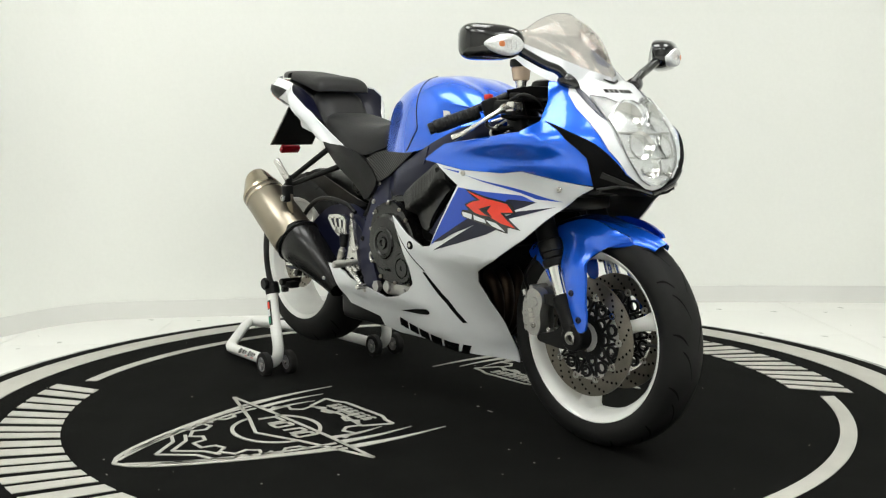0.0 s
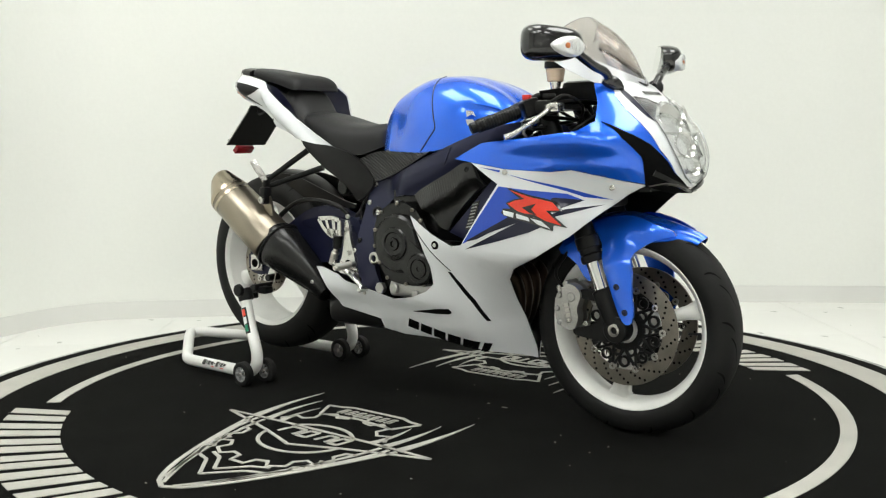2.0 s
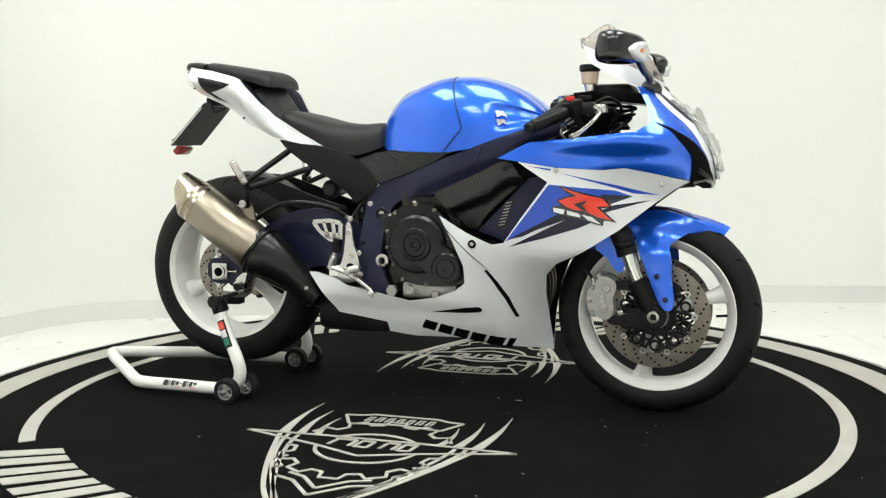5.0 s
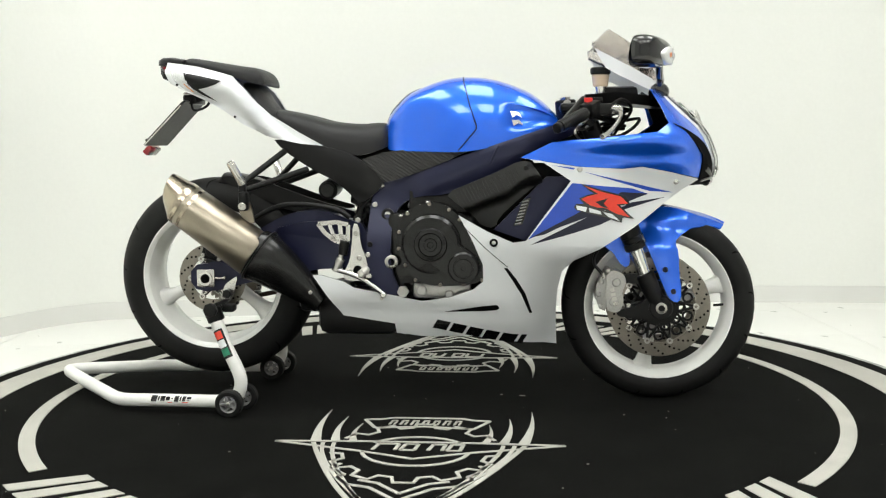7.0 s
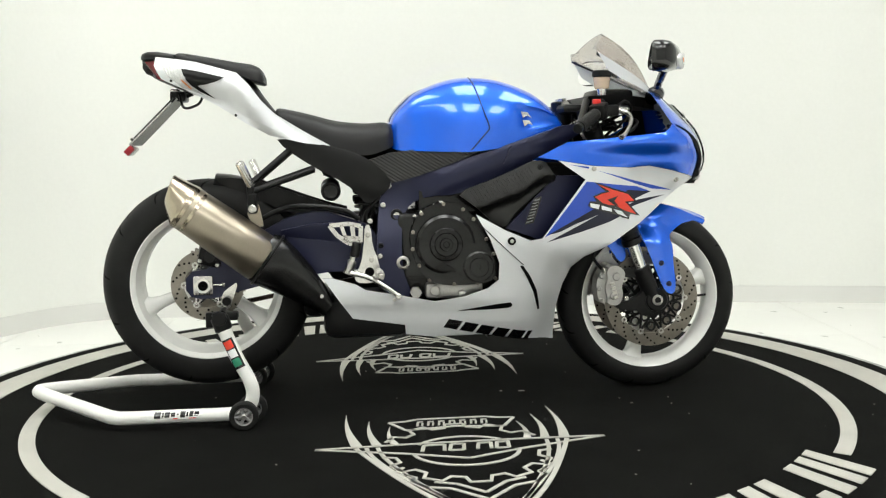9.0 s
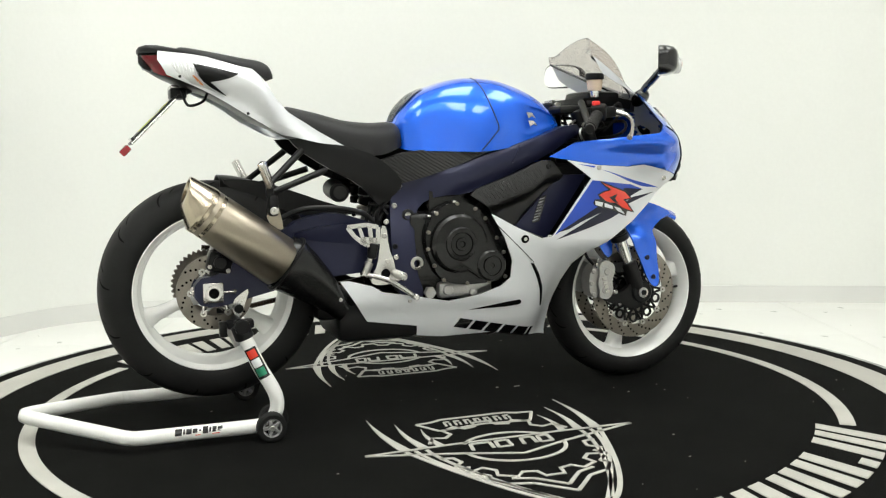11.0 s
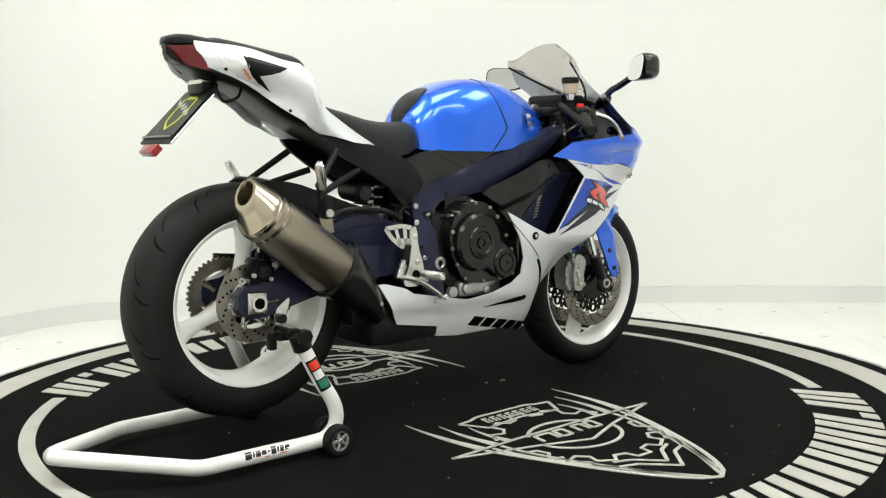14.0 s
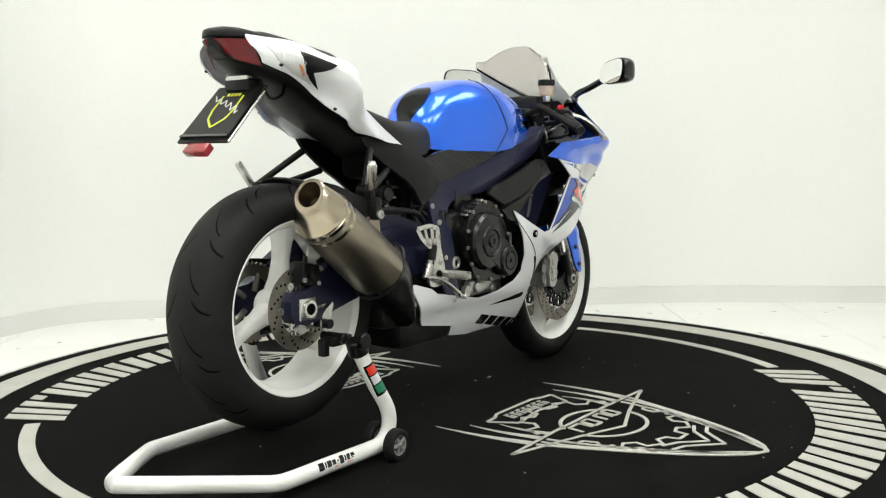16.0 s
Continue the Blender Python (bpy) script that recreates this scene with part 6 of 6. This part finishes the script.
for s in (-1, 1):
    sp = part("subframe_panel", skin(chaikin([(-0.492, 0.828), (-0.322, 0.797), (-0.228, 0.768), (-0.150, 0.700), (-0.155, 0.665), (-0.222, 0.618), (-0.240, 0.640), (-0.286, 0.686), (-0.378, 0.734), (-0.461, 0.789)], 1), sub_w, s, 0.014, 0.014), M_BLACK, bike, "satin black subframe side panel")
    for a, b in (((-0.45, 0.785), (-0.560, 0.692)), ((-0.38, 0.728), (-0.558, 0.668))):
        part("footrest_strut", rod((a[0], 0.008 + s * 0.125, a[1]), (b[0], 0.008 + s * 0.200, b[1]), 0.010, 0.009, 12), M_BLACK, sp)
    bm = bmesh.new()
    add_box(bm, (-0.570, min(s * 0.196, s * 0.220), 0.656), (-0.550, max(s * 0.196, s * 0.220), 0.700), 0.005)
    part("footrest_hanger", bm, M_BLACK, sp)
    bm = bmesh.new()
    pm = frame_to((-0.557, 0.008 + s * 0.220, 0.684), (-0.588, 0.008 + s * 0.250, 0.758))[0]
    add_box(bm, (-0.010, -0.011, 0), (0.010, 0.011, 0.082), 0.005, pm)
    add_box(bm, (-0.0125, -0.0055, 0.020), (0.0125, 0.0055, 0.074), 0.003, pm)
    part("pillion_peg", bm, M_ALU, sp, "folded alloy pillion footpeg")
    bm = bmesh.new()
    for k in range(4):
        add_box(bm, (-0.26, s * 0.05 - 0.02, 0.62 + 0.03 * k), (-0.22, s * 0.05 + 0.03, 0.642 + 0.03 * k), 0.004)
    part("wiring_block", bm, M_RECESSBLACK, sp)
for k in range(7):
    rng = random.Random(40 + k)
    bm = bmesh.new()
    add_tube(bm, smooth_path([(-0.22 + rng.uniform(-.03, .06), -0.09 + rng.uniform(-.02, .05), 0.60 + rng.uniform(-.05, .1)) for _ in range(4)], 5), 0.006, 8)
    part("hose", bm, M_BLACK, bike)

# ---- number plate holder with a dealer's card ----
po, pd = Vector((-0.785, 0.010, 0.940)), Vector((-0.127, 0, -0.127)).normalized()
pn = Vector((-0.70, 0, 0.71)).normalized()
side_v = Vector((0, 1, 0))


def plate_place(u, v, d):
    return po + side_v * u + pd * v + pn * d


bm = bmesh.new()
add_prism(bm, [(-0.085, -0.008), (0.085, -0.008), (0.090, 0.184), (-0.090, 0.184)], lambda u, v, d: plate_place(u, v, d - 0.006), 0.006)
holder = part("plate_holder", bm, M_BLACK, bike, "black tail-mounted plate holder", smooth=False)
bm = bmesh.new()
add_prism(bm, [(-0.080, 0.0), (0.080, 0.0), (0.085, 0.162), (-0.085, 0.162)], lambda u, v, d: plate_place(u, v, 0.001 + d), 0.003)
card = part("dealer_card", bm, M_BLACK, holder, "black card with a yellow shield outline", smooth=False)
bm = bmesh.new()
shield_line = [(-0.036, 0.030), (-0.038, 0.080), (-0.030, 0.112), (0.0, 0.140), (0.030, 0.112), (0.038, 0.080), (0.036, 0.030)]
for a, b in zip(shield_line, shield_line[1:]):
    add_prism(bm, strip([a, b], 0.006), lambda u, v, d: plate_place(u, v, 0.0042 + d), 0.001)
for k in range(4):
    add_prism(bm, [(-0.024 + 0.013 * k, 0.022), (-0.015 + 0.013 * k, 0.022), (-0.015 + 0.013 * k, 0.032), (-0.024 + 0.013 * k, 0.032)], lambda u, v, d: plate_place(u, v, 0.0042 + d), 0.001)
part("shield_print", bm, M_YELLOW, card, "yellow shield outline", smooth=False)
bm = bmesh.new()
wave = [(-0.058 + 0.0075 * k, 0.085 + 0.014 * math.sin(k * 1.9) * (1 - 0.03 * k) - 0.0030 * k) for k in range(17)]
for o in [strip([a, b], 0.0032) for a, b in zip(wave, wave[1:])]:
    add_prism(bm, o, lambda u, v, d: plate_place(u, v, 0.0054 + d), 0.001)
part("script_bar", bm, M_WHITE, card, "white handwritten scrawl", smooth=False)
bm = bmesh.new()
add_prism(bm, [(-0.084, 0.166), (0.084, 0.166), (0.085, 0.173), (-0.085, 0.173)], lambda u, v, d: plate_place(u, v, d), 0.008)
part("plate_edge", bm, M_GLOSSBLACK, holder, smooth=False)
bm = bmesh.new()
add_box(bm, (-0.040, -0.010, -0.016), (0.040, 0.010, 0.014), 0.004, Matrix.Translation(plate_place(0.0, 0.204, -0.006)) @ Euler((0, radians(45), 0)).to_matrix().to_4x4() @ Matrix.Rotation(radians(90), 4, "Z"))
part("rear_reflector", bm, M_REDLENS, holder, "red rear reflector")
bm = bmesh.new()
add_box(bm, (-0.80, -0.035, 0.935), (-0.755, 0.055, 0.965), 0.006)
add_tube(bm, smooth_path([(-0.77, -0.045, 0.955), (-0.755, -0.06, 0.915), (-0.715, -0.06, 0.925), (-0.70, -0.055, 0.95)]), 0.004, 8)
add_rod(bm, (-0.79, 0.01, 0.945), (-0.74, 0.01, 0.965), 0.012, n=12)
part("plate_bracket", bm, M_BLACK, holder)
bm = bmesh.new()
add_box(bm, (-0.800, -0.03, 0.958), (-0.775, 0.05, 0.972), 0.004)
part("plate_lamp", bm, M_ALU, holder)
for k in (-1, 1):
    bm = bmesh.new()
    add_rod(bm, plate_place(k * 0.086, 0.01, -0.004), plate_place(k * 0.091, 0.182, -0.004), 0.003, n=8)
    part("plate_rail", bm, M_ALU, holder)

# ---- rear stand ----
stand = thing("paddock_stand", "white tubular steel rear stand with black wheels and pads", "paddock stand")
path = []
RIGHT = [(-0.655, -0.235, 0.300), (-0.612, -0.252, 0.200), (-0.580, -0.262, 0.140), (-0.568, -0.264, 0.100), (-0.575, -0.264, 0.065), (-0.600, -0.264, 0.042), (-0.640, -0.263, 0.036), (-0.78, -0.261, 0.036), (-0.920, -0.259, 0.036), (-0.960, -0.252, 0.038), (-1.00, -0.225, 0.043)]
BACK = [(-1.185, -0.075, 0.066), (-1.222, -0.035, 0.070)]
half = RIGHT + BACK
full = half + [(x, -0.062 - y, z) for x, y, z in reversed(half)]
tubing = part("tube_frame", tube(smooth_path(full, 5), 0.0195, 20), M_STAND, stand, "white powder-coated bent tube")
for s in (-1, 1):
    f = lambda y: y if s < 0 else -0.062 - y
    y = f(-0.264)
    for dx, dz, side in ((-0.592, 0.040, -0.042), (-0.572, 0.040, 0.042)):
        c = Vector((dx, y + side, 0.041))
        m, _ = frame_to(c - Vector((0, 0.014, 0)), c + Vector((0, 1, 0)))
        bm = bmesh.new()
        add_loop_lathe(bm, [(0.026, 0.0), (0.036, 0.0), (0.041, 0.004), (0.041, 0.024), (0.036, 0.028), (0.026, 0.028)], 32, m)
        wob = part("stand_wheel", bm, M_TYRE, stand, "small black rubber stand wheel")
        bm = bmesh.new()
        add_loop_lathe(bm, [(0.022, 0.003), (0.027, 0.001), (0.027, 0.027), (0.022, 0.025)], 28, m)
        for k in range(5):
            a = 2 * math.pi * k / 5
            for h in (0.004, 0.024):
                add_rod(bm, m @ Vector((0.005 * math.cos(a + .6), 0.005 * math.sin(a + .6), h)), m @ Vector((0.025 * math.cos(a), 0.025 * math.sin(a), h)), 0.0028, n=8)
                add_rod(bm, m @ Vector((0.005 * math.cos(a + .6), 0.005 * math.sin(a + .6), h)), m @ Vector((0.025 * math.cos(a + 1.2), 0.025 * math.sin(a + 1.2), h)), 0.0028, n=8)
        part("wheel_spokes", bm, M_LABEL, wob, "grey star-shaped wheel centre")
        bm = bmesh.new()
        add_rod(bm, m @ Vector((0, 0, -0.003)), m @ Vector((0, 0, 0.031)), 0.007, n=12, bevel=0.002)
        part("wheel_bolt", bm, M_STEEL, wob)
    # pad that carries the swingarm spool
    bm = bmesh.new()
    top = Vector((-0.655, f(-0.235), 0.305))
    add_rod(bm, top + Vector((0.010, 0, -0.030)), top + Vector((-0.004, 0, 0.010)), 0.026, n=20, bevel=0.004)
    add_rod(bm, top + Vector((0.0, -s * -0.035 * -1, 0.008)), top + Vector((0.0, -s * 0.115, 0.008)), 0.013, n=14, bevel=0.003)
    add_rod(bm, top + Vector((0.0, s * 0.018, 0.008)), top + Vector((0.0, s * 0.034, 0.008)), 0.022, n=8, bevel=0.003)
    part("pad_clamp", bm, M_BLACK, stand, "black clamp knob")
    bm = bmesh.new()
    add_box(bm, tuple(top + Vector((-0.030, -0.020 - s * 0.070, -0.012))), tuple(top + Vector((0.045, 0.020 - s * 0.070, 0.012))), 0.006)
    add_box(bm, tuple(top + Vector((-0.050, -0.012 - s * 0.075, -0.035))), tuple(top + Vector((-0.028, 0.012 - s * 0.075, 0.010))), 0.005)
    part("support_fork", bm, M_BLACK, stand, "black rubber-faced support fork")
    # tricolour sticker wrapped on the upright
    a, b = Vector((-0.634, f(-0.2435), 0.252)), Vector((-0.597, f(-0.2570), 0.170))
    for k, mt in enumerate((M_GLOSSBLACK, M_RED, M_WHITE, M_GREEN)):
        bm = bmesh.new()
        if k == 0:
            p, q, r = a, b, 0.0206
        else:
            p, q, r = a + (b - a) * (0.06 + 0.30 * (k - 1)), a + (b - a) * (0.32 + 0.30 * (k - 1)), 0.0211
        n0 = Vector((-0.25, s, 0)).normalized()
        ax = (b - a).normalized()
        n0 = (n0 - ax * n0.dot(ax)).normalized()
        t0 = ax.cross(n0)
        span = 0.9 if k == 0 else 0.62
        rows = []
        for h in range(5):
            c = p + (q - p) * h / 4
            rows.append([bm.verts.new(c + (n0 * math.cos(g) + t0 * math.sin(g)) * r) for g in np.linspace(-span, span, 11)])
        for u, v in zip(rows, rows[1:]):
            for j in range(10):
                bm.faces.new((u[j], u[j + 1], v[j + 1], v[j]))
        part("sticker", bm, mt, tubing, ("black-edged sticker", "red sticker band", "white sticker band", "green sticker band")[k])
    # rough letter bars printed on the lower tube
    bm = bmesh.new()
    yt = f(-0.261)
    for k, (u0, u1, hh) in enumerate(((0.0, 0.018, 0.020), (0.021, 0.026, 0.014), (0.029, 0.043, 0.016), (0.046, 0.058, 0.012), (0.062, 0.068, 0.004), (0.072, 0.086, 0.020), (0.089, 0.094, 0.014), (0.097, 0.108, 0.016), (0.111, 0.124, 0.013))):
        x0, x1 = -0.845 + u0, -0.845 + u1
        rows = []
        for x in (x0, x1):
            rows.append([bm.verts.new((x + 0.003 * g, yt + s * 0.0200 * math.cos(g), 0.036 + 0.0200 * math.sin(g))) for g in np.linspace(0.55 - hh / 0.04, 0.55 + hh / 0.04, 6)])
        for j in range(5):
            bm.faces.new((rows[0][j], rows[0][j + 1], rows[1][j + 1], rows[1][j]))
    part("letter_bar", bm, M_GLOSSBLACK, tubing, "black print on the tube", smooth=False)
    bm = bmesh.new()
    for x0, x1 in ((-0.792, -0.778), (-0.748, -0.728)):
        rows = [[bm.verts.new((x, yt + s * 0.0201 * math.cos(g), 0.036 + 0.0201 * math.sin(g))) for g in (-0.12, 0.0)] for x in (x0, x1)]
        bm.faces.new((rows[0][0], rows[0][1], rows[1][1], rows[1][0]))
    part("red_dash", bm, M_RED, tubing, smooth=False)

# ---- prints on the turntable ----


def printed(name, outlines, label=""):
    bm = bmesh.new()
    for o in outlines:
        add_prism(bm, o, lambda u, v, d: Vector((u, v, -0.001 + d)), 0.003)
    return part(name, bm, M_PRINT, table, label, smooth=False)


def glyph_bars(r0, r1, a0, a1, flip):
    """Fourteen slanted pairs of plain bars on the ring, one pair for each letter."""
    widths = [1, 1, 1, 0.9, 1.05, 0.95, 1, 1.25, 1, 0.95, 1, 0.35, 0.4, 0.95]
    total = sum(widths) + 0.22 * (len(widths) - 1)
    t = 0.0
    for i, w in enumerate(widths):
        p0 = a0 + (a1 - a0) * t / total
        p1 = a0 + (a1 - a0) * (t + w) / total
        t += w + 0.22
        lean = 3.0 * (1 if a1 > a0 else -1)

        def at(u, v):
            """u across the letter, v from its foot (outer edge) to its top."""
            r = r1 + (r0 - r1) * v
            a = radians(p0 + (p1 - p0) * u + lean * v)
            return (r * math.cos(a), r * math.sin(a))

        def bar(u0, v0, u1, v1):
            n = 4
            return [at(u0 + (u1 - u0) * k / n, v0) for k in range(n + 1)] + [at(u1 + (u0 - u1) * k / n, v1) for k in range(n + 1)]

        if w < 0.5:
            shapes = [bar(0, 0, 1, 0.26 if w < 0.38 else 1)]
        else:
            shapes = [bar(0, 0, 0.38, 1), bar(0.56, 0, 0.96, 1)]
        for o in shapes:
            printed("letter_bar", [o], "bold cream letter bar on the ring")


glyph_bars(1.135, 1.315, 223.5, 317.0, False)
glyph_bars(1.135, 1.315, 48.5, 137.0, False)


def ring_outline(r, n, cx, cy, w):
    out = []
    for k in range(n):
        a, b = 2 * math.pi * k / n, 2 * math.pi * (k + 1) / n
        out.append([(cx + q * math.cos(t), cy + q * math.sin(t)) for q, t in ((r - w, a), (r + w, a), (r + w, b), (r - w, b))])
    return out


def polyline(pts, w, close=False):
    pts = pts + [pts[0]] if close else pts
    return [strip([a, b], w) for a, b in zip(pts, pts[1:])]


def emblem(turn):
    """Shield, gear, sword and claw strokes, read from one side; turn: half a turn for the other."""
    c, s = math.cos(radians(turn)), math.sin(radians(turn))

    def place(o):
        return [(c * u - s * v, s * u + c * v) for u, v in o]

    cx, cy, W = 0.0, -0.590, 0.011
    # gear with twelve teeth and its inner circle
    gear = []
    for k in range(12):
        a = 2 * math.pi * k / 12
        for da, r in ((-0.17, 0.205), (-0.11, 0.240), (0.11, 0.240), (0.17, 0.205)):
            gear.append((cx + r * 0.93 * math.cos(a + da), cy + r * math.sin(a + da)))
    for half in (1, -1):
        run = sorted((q for q in gear if half * (q[1] + 0.545) > 0.045), key=lambda q: math.atan2(q[1] - cy, q[0] - cx) % (2 * math.pi))
        printed("gear_print", [place(strip(run, W))], "cream gear outline")
        arc = [(cx + 0.140 * math.cos(radians(a)), cy + 0.118 * math.sin(radians(a))) for a in (range(28, 153, 6) if half > 0 else range(186, 355, 6))]
        printed("gear_circle", [place(strip(arc, W))], "cream inner circle of the gear")
    # sword: long blade outline
    blade = [(-0.392, -0.526), (-0.15, -0.517), (0.15, -0.517), (0.392, -0.526), (0.15, -0.598), (0.0, -0.655), (-0.15, -0.598)]
    printed("blade_print", [place(o) for o in polyline(blade, 0.010, True)], "cream blade outline")
    bars = []
    for u0, u1, k in ((-0.115, -0.050, 0), (-0.042, 0.002, 1), (0.032, 0.075, 0), (0.082, 0.122, 1)):
        bars += polyline([(u0, -0.585), (u0 + 0.010, -0.535), (u1, -0.535), (u1 - 0.006, -0.585)], 0.010, k == 1)
    for o in bars:
        printed("word_bar", [place(o)], "cream letter strokes on the blade")
    # banner above
    ban = [(-0.182, -0.312), (-0.135, -0.306), (-0.10, -0.290), (0.10, -0.290), (0.135, -0.306), (0.182, -0.312), (0.140, -0.392), (0.0, -0.372), (-0.140, -0.392)]
    printed("banner_print", [place(o) for o in polyline(ban, 0.010, True)], "cream banner outline")
    bars = []
    for k in range(7):
        u = -0.108 + 0.031 * k
        bars.append([(u, -0.360), (u + 0.006, -0.312), (u + 0.024, -0.312), (u + 0.018, -0.360)])
        bars[-1] = [(u, -0.356), (u + 0.006, -0.314), (u + 0.013, -0.314), (u + 0.007, -0.356)]
        bars.append([(u + 0.007, -0.322), (u + 0.006, -0.314), (u + 0.024, -0.314), (u + 0.024, -0.322)])
        bars.append([(u + 0.014, -0.356), (u + 0.018, -0.330), (u + 0.024, -0.330), (u + 0.020, -0.356)])
    for o in bars:
        printed("word_bar", [place(o)], "cream letter strokes in the banner")
    # claws rising from the shield's rim
    for m in (-1, 1):
        cl = []
        for x0, y0, x1, y1, wd in ((0.302, -0.215, 0.282, -0.520, 0.030), (0.238, -0.288, 0.228, -0.520, 0.026), (0.182, -0.352, 0.180, -0.515, 0.022)):
            n = 8
            pts = [(m * (x1 + (x0 - x1) * k / n + 0.010 * math.sin(math.pi * k / n)), y1 + (y0 - y1) * k / n) for k in range(n + 1)]
            cl.append(strip(pts, wd, True))
        printed("claw_print", [place(o) for o in cl], "tapering cream claw stroke")
        rim = []
        for x0, ex, wd in ((0.285, 0.0, 0.013), (0.258, 0.02, 0.011), (0.228, 0.05, 0.011)):
            n = 22
            pts = []
            for k in range(n + 1):
                t = k / n
                u = x0 * (1 - t) ** 0.62 if ex == 0 else x0 + (ex - x0) * t ** 1.5
                v = -0.535 - (0.520 - 0.9 * ex) * t
                pts.append((m * max(u, 0.0), v))
            rim.append(strip(pts, wd))
        inner = [(m * 0.0, -0.945), (m * 0.075, -0.865), (m * 0.135, -0.845), (m * 0.165, -0.800), (m * 0.150, -0.780), (m * 0.195, -0.735), (m * 0.175, -0.700)]
        rim += polyline(inner, 0.010)
        rim += polyline([(m * 0.0, -0.900), (m * 0.060, -0.835), (m * 0.110, -0.815)], 0.010)
        printed("shield_print", [place(o) for o in rim], "cream shield rim strokes")


emblem(0)
emblem(180)

# specks of lint
rng = random.Random(5)
bm = bmesh.new()
for k in range(45):
    r, a = 1.35 * math.sqrt(rng.random()), rng.random() * 6.283
    sz = rng.uniform(0.0012, 0.004)
    add_box(bm, (r * math.cos(a), r * math.sin(a), 0), (r * math.cos(a) + sz * rng.uniform(0.5, 2), r * math.sin(a) + sz, 0.001))
for x, y, sz in ((0.26, -0.02, 0.02), (0.20, -0.01, 0.008)):
    add_box(bm, (x, y, 0), (x + sz, y + 0.006, 0.001))
part("lint", bm, M_FLECK, table, "pale lint specks on the carpet", smooth=False)["kind"] = "stuff"

# floor tiles, large and pale with hairline joints
T0, TS = -0.06, 0.6
mesh = finish(box((-TS / 2 + 0.0012, -TS / 2 + 0.0012, -0.010), (TS / 2 - 0.0012, TS / 2 - 0.0012, 0.0), 0.0006, seg=1), "tile", M_TILE, False)
for i in range(-7, 8):
    for j in range(-10, 6):
        t = new("tile", mesh)
        t.parent = floor_ob
        t.location = (T0 + TS * (i + 0.5), 0.35 + TS * (j + 0.5), FLOOR)
        t.rotation_euler[2] = 0


def motions():
    rows = [(t, pose(0, 0, 0, 0, 0, a)) for t, a in enumerate(TURN)]
    for ob in (table, bike, stand):
        walk(ob, rows)


motions()
